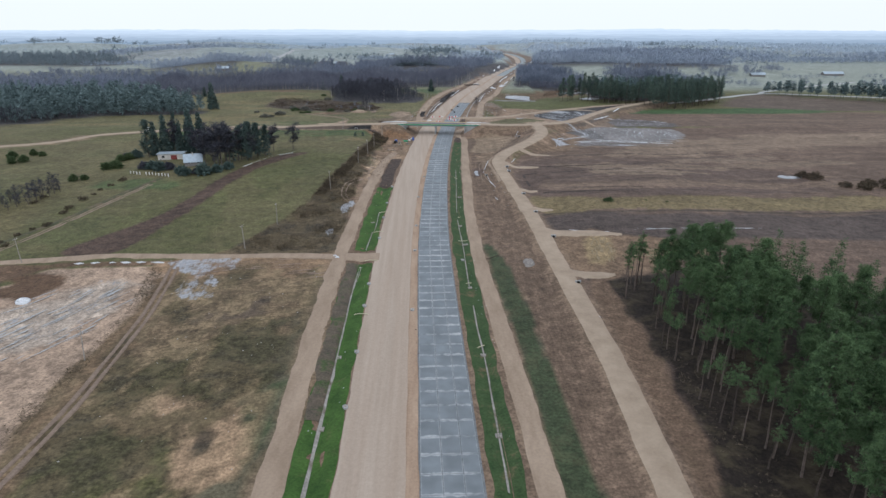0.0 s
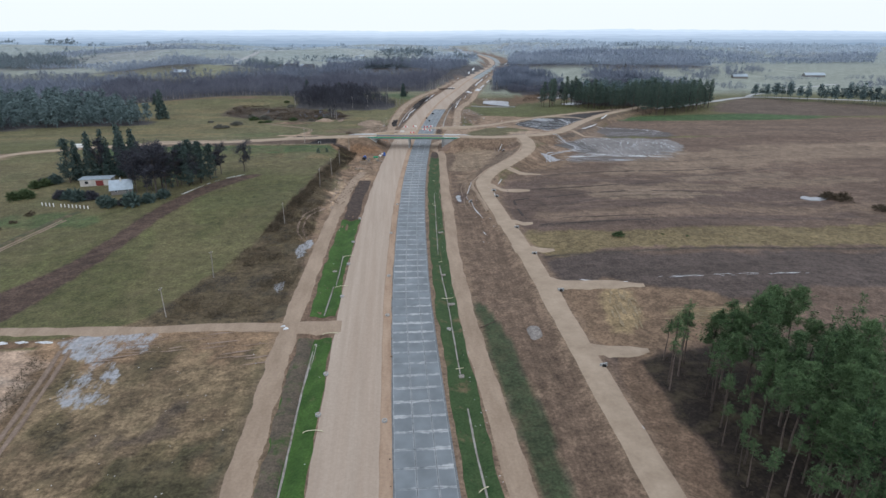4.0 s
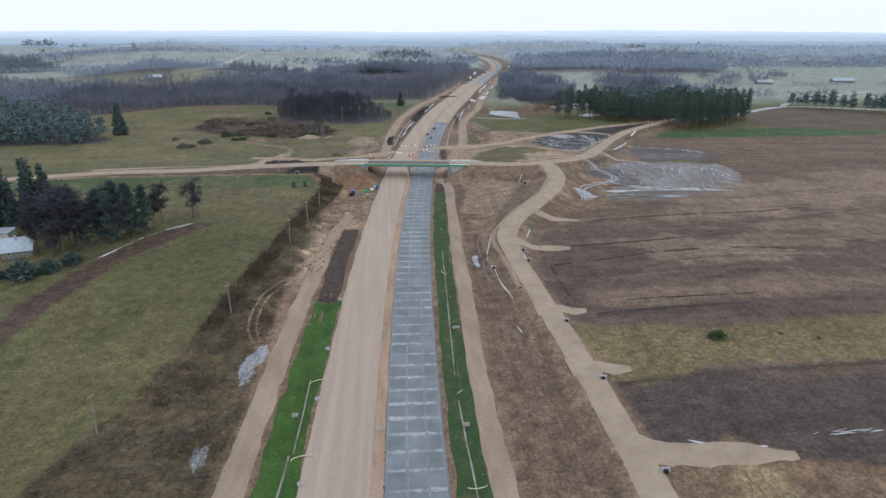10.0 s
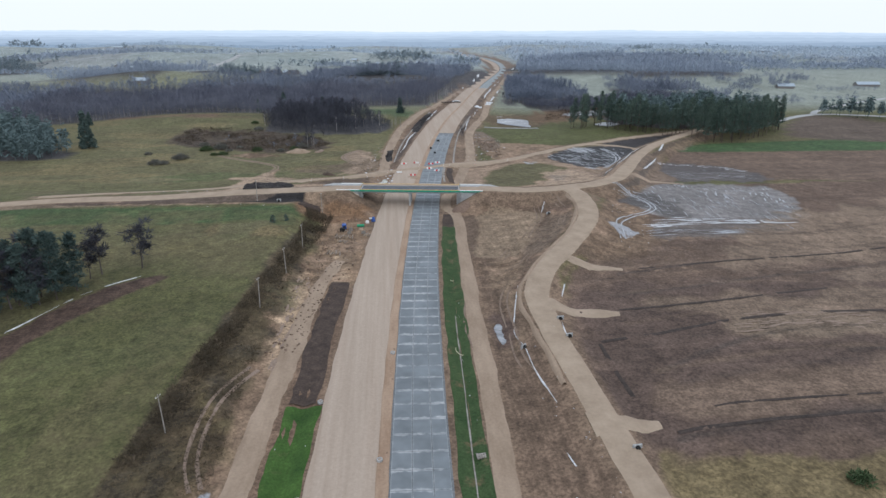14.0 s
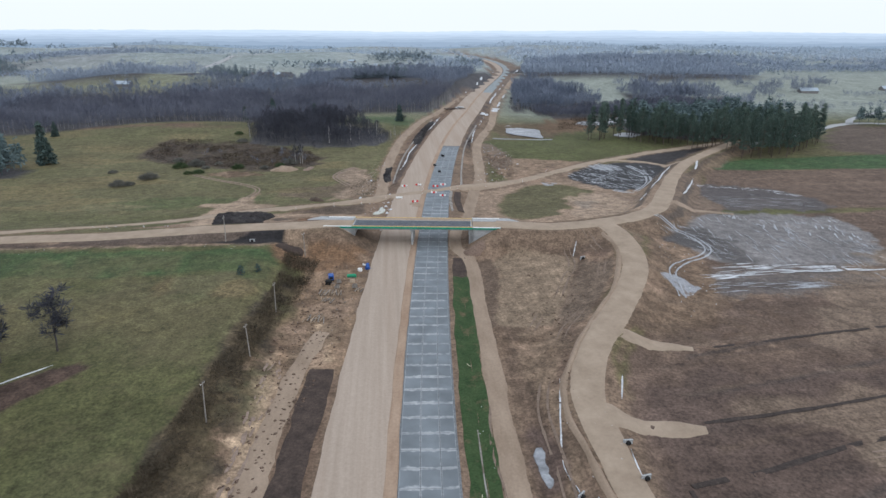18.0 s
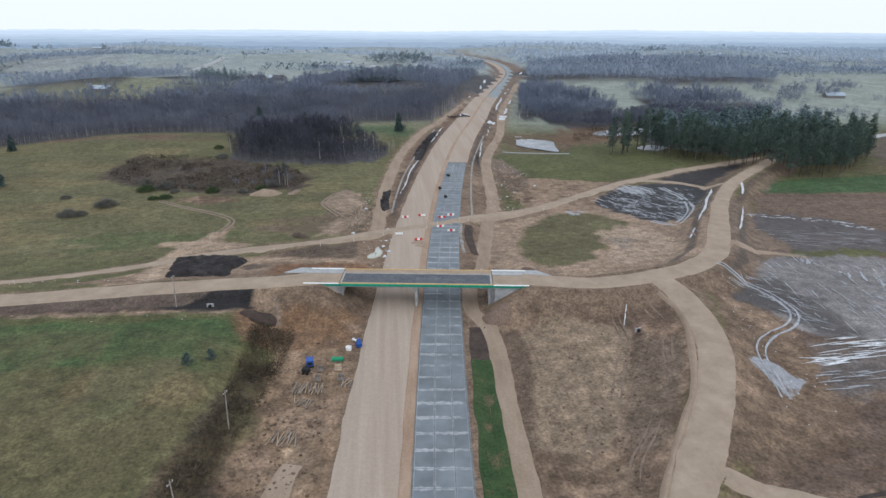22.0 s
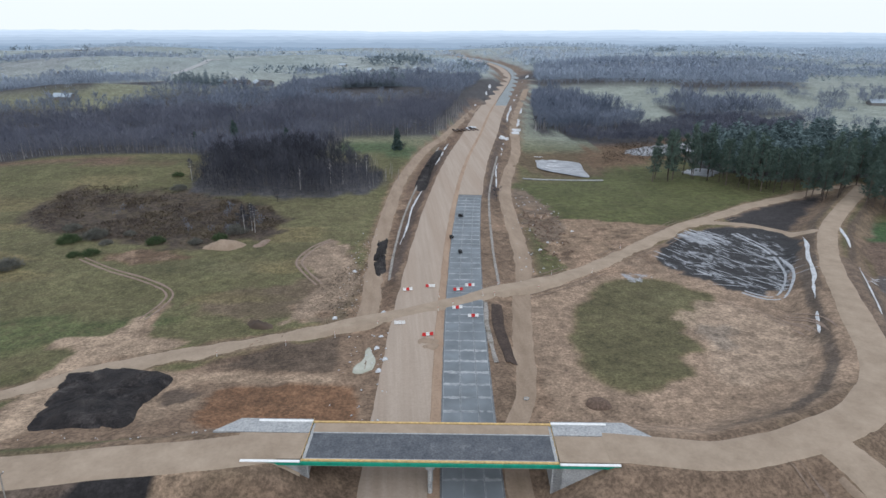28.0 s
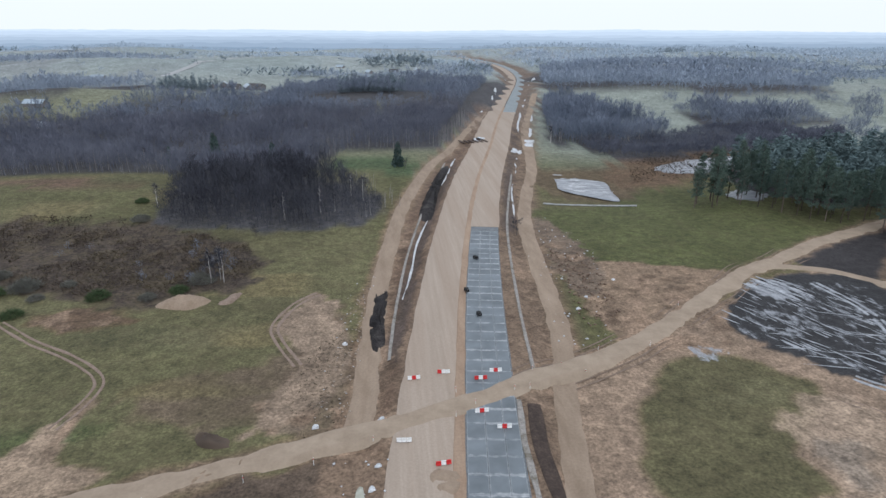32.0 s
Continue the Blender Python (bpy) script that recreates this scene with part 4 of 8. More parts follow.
# straw and dark growth over the rough ground
rough_land = step(-78, -74, gx) * (1 - step(-33, -30, gx)) * (1 - step(176, 188, gy)) * step(30, 60, gy)
lay(rough_land * step(0.05, 0.35, lattice(gx * 1.1, gy * 0.6, 7, 171, 4)) * 0.75, (0.225, 0.175, 0.115), 0.8)
lay(rough_land * step(0.1, 0.4, lattice(gx * 0.8, gy * 0.6, 9, 172, 4)) * 0.7, (0.062, 0.055, 0.030), 1.0)
lay(rough_land * step(0.25, 0.5, lattice(gx, gy, 3, 173, 3)) * 0.5, (0.050, 0.042, 0.028), 1.0)
slope_land = area([(-66, 194), (-59, 221), (-51, 249), (-46, 286), (-43, 306), (-36, 368), (-30, 394), (-25, 390), (-28, 324), (-31, 290), (-30, 264), (-30, 222), (-33, 194)], 1.5, 1.5, 42)
lay(slope_land * step(0.05, 0.35, lattice(gx, gy, 5, 174, 4)) * 0.7, (0.112, 0.090, 0.062), 0.9)
lay(slope_land * step(0.1, 0.4, lattice(gx, gy, 6, 175, 4)) * 0.7, (0.052, 0.043, 0.030), 1.0)
# patches and streaks in the turf to the west
grass_land = (1 - step(-30, -24, gx)) * step(192, 200, gy) * (1 - step(404, 414, gy))
lay(grass_land * step(0.15, 0.5, lattice(gx * 0.8 + gy * 0.25, gy * 0.35 - gx * 0.12, 14, 161, 4)) * 0.5 * (cover[:, 1] > 0.075), (0.135, 0.118, 0.058), 0.6)
lay(grass_land * step(0.2, 0.6, lattice(gx, gy * 0.6, 26, 162, 4)) * 0.5 * (cover[:, 1] > 0.075), (0.086, 0.092, 0.040), 0.4)
hill = step(470, 490, gy) * (1 - step(690, 720, gy)) * (1 - step(-30, -15, gx))
lay(hill * step(0.1, 0.5, lattice(gx * 0.4, gy * 1.4, 18, 163, 4)) * 0.7 * (cover[:, 1] > 0.08), (0.185, 0.160, 0.088), 0.7)
lay(hill * step(0.2, 0.6, lattice(gx * 0.5, gy, 30, 164, 4)) * 0.6 * (cover[:, 1] > 0.08), (0.104, 0.100, 0.050), 0.5)
# sandy fringes along the tracks
for line, half, colour in ((SERVICE, 3.8, (0.20, 0.15, 0.115)), (APPROACH, 5.0, (0.20, 0.15, 0.115)), (HAUL, 4.4, (0.22, 0.165, 0.125)), (TRACK_EAST, 2.6, (0.19, 0.142, 0.108)), (TRACK_WEST, 2.6, (0.19, 0.142, 0.108)), (TRACK_NORTH, 4.4, (0.22, 0.16, 0.118))):
    lay(beside([q[:2] for q in line], half, 1.8, 1.4, 88) * 0.8, colour, 0.05)
    lay(beside([q[:2] for q in line], half - 1.6, 0.9, 0.8, 98) * 0.85, (0.27, 0.210, 0.165), 0.0)

lay(area([(22.8, 30), (22.8, 120), (21.8, 160), (20.8, 196), (23, 198), (26.8, 176), (28.6, 120), (29, 30)], 1.0, 0.8, 89), (0.046, 0.060, 0.030), 0.4)
lay(area([(-82, 436), (-66, 440), (-64, 470), (-56, 484), (-49, 486), (-52, 489), (-60, 491), (-62, 500), (-62, 512), (-65, 512), (-66, 498), (-72, 492), (-83, 490), (-83, 486), (-74, 484), (-76, 466)], 0.9, 0.8, 91, 4), (0.33, 0.255, 0.195), 0.0)
# dark bands for the ditches beside the raised approach and broken ground over the works
east_road = np.array([q[:2] for q in APPROACH[8:]], float)
off = np.full(gx.size, 99.0)
off[near] = far_from_line(gx[near], gy[near], east_road)
beyond = step(418, 426, gy)
lay(beyond * (1 - step(11, 15, off + lattice(gx, gy, 8, 181) * 2)) * step(4.5, 6, off) * 0.9, (0.170, 0.128, 0.100), 0.2)
lay(step(426, 440, gy) * step(4.6, 5.6, off) * (1 - step(7.0, 8.6, off + lattice(gx, gy, 5, 182))) * 0.9, (0.100, 0.077, 0.061), 0.2, 0.0, 0.3)
works = near * step(335, 350, gy) * (1 - step(610, 640, gy)) * step(14.5, 17, np.abs(away)) * (cover[:, 0] - cover[:, 1] > 0.03) * (1 - step(98, 112, gx))
lay(works * step(0.12, 0.4, lattice(gx, gy, 7, 183, 4)) * 0.45, (0.105, 0.078, 0.060), 0.3)
lay(works * step(0.15, 0.45, lattice(gx * 1.2, gy * 0.8, 10, 184, 4)) * 0.8, (0.275, 0.203, 0.155), 0.1)
lay(works * step(0.25, 0.45, lattice(gx, gy, 3.5, 185, 3)) * 0.5, (0.115, 0.080, 0.058), 0.2)

# graded slopes of the raised roads and ground between them
for pts, half in (([q[:2] for q in APPROACH[8:13]], 12), ([q[:2] for q in SERVICE[9:]], 9), ([(-40, 431), (-10, 431)], 10), ([(28, 428), (60, 424)], 12)):
    grassy = step(0.005, 0.02, cover[:, 1] - cover[:, 0] + 0.022)
    lay(beside(pts, half, 1.5, 2.0, 191) * np.maximum(grassy, 0.85 * (pts[0][1] > 420)), (0.172, 0.128, 0.098), 0.1)
lay(area([(112, 452), (130, 486), (150, 520), (160, 513), (150, 490), (146, 464), (118, 447)], 1.5, 1.5, 192), (0.160, 0.122, 0.098), 0.1, 0.0, 0.2)
lay(area([(36, 440), (60, 430), (100, 444), (118, 470), (128, 498), (112, 512), (90, 524), (60, 520), (44, 508)], 2, 2, 193), (0.262, 0.200, 0.156), 0.1)
lay(step(426, 440, gy) * step(6.4, 7.4, off) * (1 - step(9.4, 10.6, off + lattice(gx, gy, 5, 182))) * (gx < 150), (0.105, 0.083, 0.068), 0.2, 0.0, 0.3)
lay(area([(29.9, 406.9), (34.9, 410.0), (34.7, 396.7), (32.0, 380.9), (28.5, 362.6), (26.2, 362.8), (28.0, 379.1), (29.1, 392.9)], 0.8, 0.6, 211, 4), (0.128, 0.096, 0.076), 0.1)
lay(area([(36.0, 409.8), (51.2, 410.4), (61.5, 404.7), (60.6, 396.8), (54.9, 386.2), (47.9, 371.0), (43.1, 360.7), (28.9, 362.6), (32.2, 381.0), (35.0, 396.7)], 1.0, 1.2, 212, 5), (0.222, 0.174, 0.132), 0.0, 0.0, 0.0, 0.7)
lay(area([(64.6, 404.2), (65.8, 395.4), (70.5, 394.9), (68.2, 386.4), (61.3, 374.1), (56.0, 366.9), (50.5, 356.8), (43.8, 360.6), (48.5, 370.9), (55.5, 386.0), (61.1, 396.7)], 1.2, 1.0, 213, 5), (0.155, 0.120, 0.096), 0.1)
lay(area([(58, 500), (73, 518), (90, 517), (101, 503), (94, 493), (86, 486), (80, 480), (81, 470), (73, 466), (71, 457), (54, 452), (48, 463), (50, 482)], 2.4, 1.4, 194, 5), (0.108, 0.098, 0.050), 0.45)
lay(area([(74, 500), (88, 506), (96, 502), (86, 496)], 3, 3, 195, 4) * 0.6, (0.135, 0.125, 0.066), 0.5)
lay(area([(84, 492), (99, 500), (108, 490), (108, 470), (96, 455), (80, 452), (76, 460), (84, 472), (82, 482)], 2, 3, 196, 5) * 0.8, (0.315, 0.250, 0.200), 0.0)
lay(area([(82, 480), (90, 486), (94, 478), (86, 470)], 2, 3, 197, 3) * 0.7, (0.20, 0.175, 0.155), 0.0)
lay(area([(99, 536), (111, 551), (123, 560), (150, 566), (161, 555), (141, 523), (117, 503), (107, 514)], 1.0, 2, 198, 4), (0.030, 0.029, 0.030), 0.0, 0.0, 0.5)
lay(area([(-95, 440), (-72, 450), (-50, 470), (0, 486), (2, 440), (-40, 440)], 1.5, 2, 199), (0.185, 0.136, 0.104), 0.15)
lay(area([(-37, 473), (-32, 478.5), (-21, 484), (-12, 486), (-10, 476), (-12, 468), (-25, 468.5)], 1, 1.5, 200, 4), (0.105, 0.080, 0.063), 0.1)
lay(area([(-36, 452), (-34.5, 462), (-20, 463), (-7, 460), (-4, 450), (-9, 443), (-36, 445)], 1, 1.5, 201, 4), (0.168, 0.098, 0.060), 0.1, 0.0, 0.2)
lay(area([(-47, 466), (-42, 468), (-38, 460), (-42, 450), (-47, 447), (-52, 452)], 2, 3, 202, 4) * 0.7, (0.30, 0.232, 0.178), 0.0)
lay(area([(-47, 461), (-41, 463), (-38, 456), (-44, 455)], 1, 2, 203, 3) * 0.8, (0.060, 0.046, 0.040), 0.2)
lay(beside([(-66, 474), (-45, 469), (-30, 466.5), (-12, 465)], 1.9, 1.0, 1.0, 204), (0.275, 0.212, 0.163), 0.0)
lay(area([(-27.9, 495.4), (-19.8, 524.5), (-28.6, 545.2), (-18.8, 565.2), (-11.2, 547.0), (-8.5, 516.1), (-16.7, 504.0)], 1.5, 2.5, 205, 4), (0.270, 0.212, 0.168), 0.1)
lay(area([(-73, 441), (-78, 472), (-76, 480), (-76, 488), (-83, 487), (-83, 492), (-72, 492.5), (-69, 502.5), (-66, 503.5), (-63.5, 492), (-52, 488), (-50.5, 484.5), (-56, 481.5), (-64, 481.5), (-68, 477), (-66.5, 472), (-67, 446)], 0.7, 0.8, 206, 4), (0.335, 0.262, 0.204), 0.0)
lay(area([(-52.3, 420), (-55, 430.5), (-35, 429.5), (-33, 422), (-36, 420), (-43.4, 418)], 0.5, 0.6, 207, 5), (0.020, 0.018, 0.018), 0.0, 0.0, 0.2)
lay(area([(-34, 419), (-36, 429), (-29, 428), (-28, 416)], 0.8, 1.5, 208, 3), (0.215, 0.162, 0.122), 0.1, 0.0, 0.0, 0.8)
lay(area([(-110, 423), (-110, 429), (-56, 430.5), (-53, 421)], 0.6, 0.6, 209, 5), (0.105, 0.082, 0.068), 0.15)
# the turf west of the works, darker than the rest
cover[:] *= (1 - 0.04 * grass_land * (cover[:, 1] > 0.07) * (cover[:, 0] < 0.15))[:, None]

cover[:] *= (1 - 0.11 * hill)[:, None]

# warm brown of the bare soils
warm = step(0.02, 0.05, cover[:, 0] - cover[:, 2]) * step(0.008, 0.02, cover[:, 0] - cover[:, 1]) * (1 - step(800, 1000, gy))
cover *= 1 + warm[:, None] * np.array((0.02, -0.03, -0.13))

gz = height(gx, gy)
rumple = lattice(gx, gy, 5, 71, 3) * 0.16 + lattice(gx, gy, 1.9, 72, 2) * 0.07
rumple *= near * (1 - np.exp(-np.maximum(0, np.abs(away - 0) - 22) / 6) * 0 - step(-22, -18, -np.abs(away - 2)) * 0.95)
rumple *= np.clip(bank(gx, gy, APPROACH, 6, 1e9) * 0 + 1, 0, 1)
for line, half in ((APPROACH, 7), (SERVICE, 6)):
    rumple *= step(half, half + 3, far_from_line(gx, gy, np.array([q[:2] for q in line], float)))
gz = gz + rumple - 0.02
nx, ny = len(GX), len(GY)
ii = (np.arange(ny - 1)[:, None] * nx + np.arange(nx - 1)[None, :]).ravel()
quads = np.stack([ii, ii + 1, ii + nx + 1, ii + nx], 1)
me = bpy.data.meshes.new("ground")
me.vertices.add(gx.size)
me.vertices.foreach_set("co", np.column_stack([gx, gy, gz]).astype(np.float32).ravel())
me.loops.add(quads.size)
me.loops.foreach_set("vertex_index", quads.astype(np.int32).ravel())
me.polygons.add(len(quads))
me.polygons.foreach_set("loop_start", np.arange(0, quads.size, 4, dtype=np.int32))
me.update(calc_edges=True)
me.polygons.foreach_set("use_smooth", np.ones(len(quads), bool))
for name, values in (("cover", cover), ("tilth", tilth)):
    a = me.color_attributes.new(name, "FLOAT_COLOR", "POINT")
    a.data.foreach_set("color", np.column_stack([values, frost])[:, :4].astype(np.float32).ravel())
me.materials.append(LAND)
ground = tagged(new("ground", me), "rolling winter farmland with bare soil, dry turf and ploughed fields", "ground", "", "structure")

# ---- motorway ----
def lane(a, b, y0, y1, n=60):
    """Plan line at the mean of two offsets from the axis."""
    y = np.linspace(y0, y1, n)
    return [(float(axis(v)) + (a + b) / 2, float(v)) for v in y]


def strip(name, a, b, y0, y1, material, label, **k):
    return ribbon(name, lane(a, b, y0, y1, max(4, int((y1 - y0) / 12))), abs(b - a) / 2, material, label, **k)


strip("road_gravel", -14.4, -2.6, -80, 2080, GRAVEL, "compacted pale gravel base of the unpaved carriageway", lift=0.14, rough=0.25, rise=0.12)
strip("median_sand", -2.6, -0.3, -80, 1000, ORANGE_SAND, "orange sand strip between the two carriageways", lift=0.11, rough=0.2, bed=0.2)
strip("road_base", -0.45, 11.0, -80, 624, SLAB_BED, "grey bedding under the concrete slabs", lift=0.05, rough=0.05, bed=0.2)
strip("road_gravel_east", -0.6, 11.0, 624, 960, GRAVEL, "compacted sand base awaiting concrete", lift=0.12, rough=0.25)
strip("road_concrete_far", -0.6, 11.0, 960, 2080, FAR_CONCRETE, "distant pale concrete carriageway", lift=0.12, rough=0.1)
strip("verge_west_south", -22.6, -15.2, 40, 183, SOWN_GRASS, "bright green sown grass verge with a drain", lift=0.12, rough=0.5, category="verge")
strip("verge_bed", -22.8, -19.4, 100, 183, VERGE_SOIL, "dark topsoil half of the verge", lift=0.2, rough=0.6, category="verge")
strip("verge_west_north", -22.0, -15.4, 195, 280, SOWN_GRASS, "bright green sown grass verge with a drain", lift=0.12, rough=0.5, category="verge")
strip("verge_soil", -21.8, -16.6, 281, 344, TOPSOIL, "dark topsoil bed awaiting grass", lift=0.14, rough=0.5, category="verge")
strip("verge_east", 12.4, 17.6, 40, 396, DARK_GRASS, "dark green grass verge with a ditch", lift=0.12, rough=0.5, category="verge")
strip("verge_east_soil", 12.6, 17.0, 396, 412, TOPSOIL, "dark topsoil bed awaiting grass", lift=0.14, rough=0.5, category="verge")
ribbon("track_west", TRACK_WEST, lambda u: 2.1 - 0.4 * step(0.8, 1, u), TRACK_SAND, "sandy service track beside the verge", category="track")
ribbon("track_cross", [(-28, 189), (-22, 189), (-14, 189)], 3.2, TRACK_SAND, "sandy crossing between track and carriageway", category="track", lift=0.18)
ribbon("track_east", TRACK_EAST,
       lambda u: 1.9 + 0.8 * step(0.38, 0.5, u), TRACK_SAND, "sandy service track along the ditch", category="track")
ribbon("track_west_north", TRACK_NORTH, 2.6, TRACK_SAND, "sandy haul track along the ditch", category="track")
SERVICE_END = SERVICE[:-1] + [(79, 424, 6.7), (78, 428, 6.7)]
ribbon("service_road", SERVICE_END, lambda u: 2.6 + 1.0 * step(0.6, 0.85, u), ROAD_SAND, "smooth sandy service road", lift=0.2, rough=0.25)
ribbon("approach_road_west", APPROACH[:6] + [(-22, 431.5), (-13, 431.4)], lambda u: 2.6 + 1.2 * step(0.55, 0.8, u), ROAD_SAND, "sandy approach road to the bridge", lift=0.2, rough=0.3)
ribbon("approach_road_east", [(31, 427.6), (42, 426.6)] + APPROACH[8:], lambda u: 3.5 - 0.7 * step(0.35, 0.6, u), ROAD_SAND, "sandy approach road to the bridge", lift=0.22, rough=0.3)
for pts, half in (([(50, 352), (58, 348), (66, 345.5), (73, 343.5)], 2.0), ([(42, 318), (48, 316), (54, 315), (61, 313.5)], 2.1), ([(38, 267), (44, 267), (52, 267)], 1.9), ([(39, 238), (46, 238), (53, 237)], 1.9), ([(41, 211), (50, 209), (60, 207.5), (72, 206)], 2.6), ([(43, 171), (50, 171), (59, 170.5)], 2.0)):
    ribbon("field_access", pts, lambda u, h=half: h * (1 + 0.9 * (1 - step(0, 0.3, u))) * (1 - 0.65 * step(0.72, 1.0, u)), ROAD_SAND, "short sandy access from the service road to a field", lift=0.17, rough=0.4)
ribbon("haul_road", HAUL, 2.3, ROAD_SAND, "sandy haul road crossing the motorway", lift=0.14, rough=0.7,
       bed=1.8, z_of=lambda x, y: np.maximum(height(x, y), level(y) + 0.22 - 0.06 * np.maximum(0, np.abs(x - axis(y) - 1) - 14)))
ribbon("field_access", [(113, 456), (120, 459), (128, 461), (136, 460), (146, 455)], lambda u: 2.2 - 1.0 * step(0.3, 1.0, u), TRACK_SAND, "short sandy access from the approach road to a wet field", lift=0.17, rough=0.4)
ribbon("haul_branch", [(131, 574), (140, 574), (152, 569), (160, 560), (166, 548)], 2.0, ROAD_SAND, "sandy link between haul road and approach road", lift=0.2, rough=0.5)
ribbon("pit_road", [(-230, 165), (-170, 178), (-137, 187), (-121, 190), (-105, 193), (-81, 191.5), (-62, 190.5), (-45, 191), (-30, 189.5)], 1.8, TRACK_SAND, "sandy farm lane along the pit", category="track", rough=0.4)
ribbon("farm_lane", [(-152, 198), (-142, 232), (-136, 262), (-130, 284), (-127, 291)], 1.0, THIN_GRASS, "faint grassy farm lane", category="track", rough=0.3, lift=0.1)
ribbon("far_lane", [(240, 616), (290, 642), (334, 673), (393, 707), (450, 690), (560, 640), (700, 590)], 3.0, PALE_PAVING, "pale country lane between fields", category="road", rough=0.3)
ribbon("far_lane_branch", [(388, 704), (412, 732), (488, 786), (600, 850)], 2.6, PALE_PAVING, "pale country lane forking off between fields", category="road", rough=0.3)
ribbon("far_lane_west", [(-320, 1300), (-292, 1400), (-296, 1500), (-260, 1640), (-180, 1720)], 4.0, PALE_PAVING, "pale country lane in the distance", category="road", rough=0.3, spacing=8, lift=0.4)

# concrete slabs in three columns, five metres long
motorway = tagged(new("concrete_carriageway"), "new grey concrete carriageway of jointed slabs", "road", "", "structure")
COLUMNS = ((0.0, 3.75), (3.82, 7.45), (7.52, 10.5))
slab_meshes = []
for a, b in COLUMNS:
    bm = boxed(-(b - a) / 2, (b - a) / 2, -2.46, 2.46, -0.15, 0.10)
    top = [e for e in bm.edges if all(v.co.z > 0 for v in e.verts)]
    bmesh.ops.bevel(bm, geom=top, offset=0.03, segments=1, affect="EDGES")
    me = bpy.data.meshes.new("slab")
    bm.to_mesh(me)
    bm.free()
    me.materials.append(SLAB)
    slab_meshes.append(me)


def slab_pose(c, y):
    a, b = COLUMNS[c]
    lean = math.degrees(math.atan((float(axis(y + 2)) - float(axis(y - 2))) / 4))
    x = float(axis(y))
    m = pose(x, y, float(level(y)) + 0.16, 0, 0, -lean)
    return m @ Matrix.Translation(((a + b) / 2, 0, random.uniform(-0.006, 0.006)))


rows = [76.5 + 5 * i for i in range(-12, 109)]
joined_v, joined_f = [], []
for y in rows:
    for c in range(3):
        m = slab_pose(c, y)
        if y > 74:
            ob = new("slab", slab_meshes[c])
            ob.parent = motorway
            ob.matrix_local = m
        else:
            base = len(joined_v)
            joined_v += [tuple(m @ v.co) for v in slab_meshes[c].vertices]
            joined_f += [tuple(base + i for i in p.vertices) for p in slab_meshes[c].polygons]
rest = new("slabs", mesh_of("slabs", joined_v, joined_f, CONCRETE))
rest.parent = motorway
tagged(rest, kind="stuff")

# ---- bridge over the motorway ----
BRIDGE = pose(9.0, 430.6, 7.05, 0, 0, -6.2)
bridge = empty("overpass", BRIDGE, "new concrete overpass with a green edge beam and unfinished asphalt deck", "bridge")


def bridge_part(name, bm, material, label="", parent=None):
    return part(name, bm, material, parent or bridge, label)


deck = bridge_part("deck", boxed(-21.5, 21.5, -5.2, 5.4, -0.95, 0.0, bevel=0.06), CONCRETE, "cast concrete deck slab")
bridge_part("asphalt", boxed(-20.9, 20.9, -4.55, 2.1, 0.0, 0.07), ASPHALT, "patchy dark asphalt surface")
bridge_part("walkway", boxed(-21.0, 21.0, 2.35, 4.9, 0.0, 0.22, bevel=0.03), ROAD_SAND, "sand-covered concrete walkway")
bridge_part("kerb", boxed(-21.2, 21.2, 2.1, 2.35, 0.0, 0.2, bevel=0.02), CONCRETE)
bridge_part("kerb", boxed(-21.2, 21.2, -4.8, -4.55, 0.0, 0.2, bevel=0.02), CONCRETE)
for s in (-1, 1):
    v = -5.05 if s < 0 else 5.25
    bridge_part("formwork_rail", boxed(-21.5, 21.5, v - 0.22, v + 0.22, 0.0, 0.30, bevel=0.03), YELLOW_BOARD, "yellow boarding along the deck edge")
    bridge_part("edge_beam", boxed(-31.5, 31.5, s * 5.45 - 0.16 if s < 0 else 5.30, -5.28 if s < 0 else 5.62, -0.52, 0.10, bevel=0.03), GREEN_PAINT, "green painted edge beam")
    for e in (-1, 1):
        bridge_part("cornice", boxed(min(e * 21.6, e * 31.6), max(e * 21.6, e * 31.6), (-5.7 if s < 0 else 5.2), (-5.15 if s < 0 else 5.75), 0.1, 0.28, bevel=0.03), WHITE_PAINT, "white cornice on the wing wall")
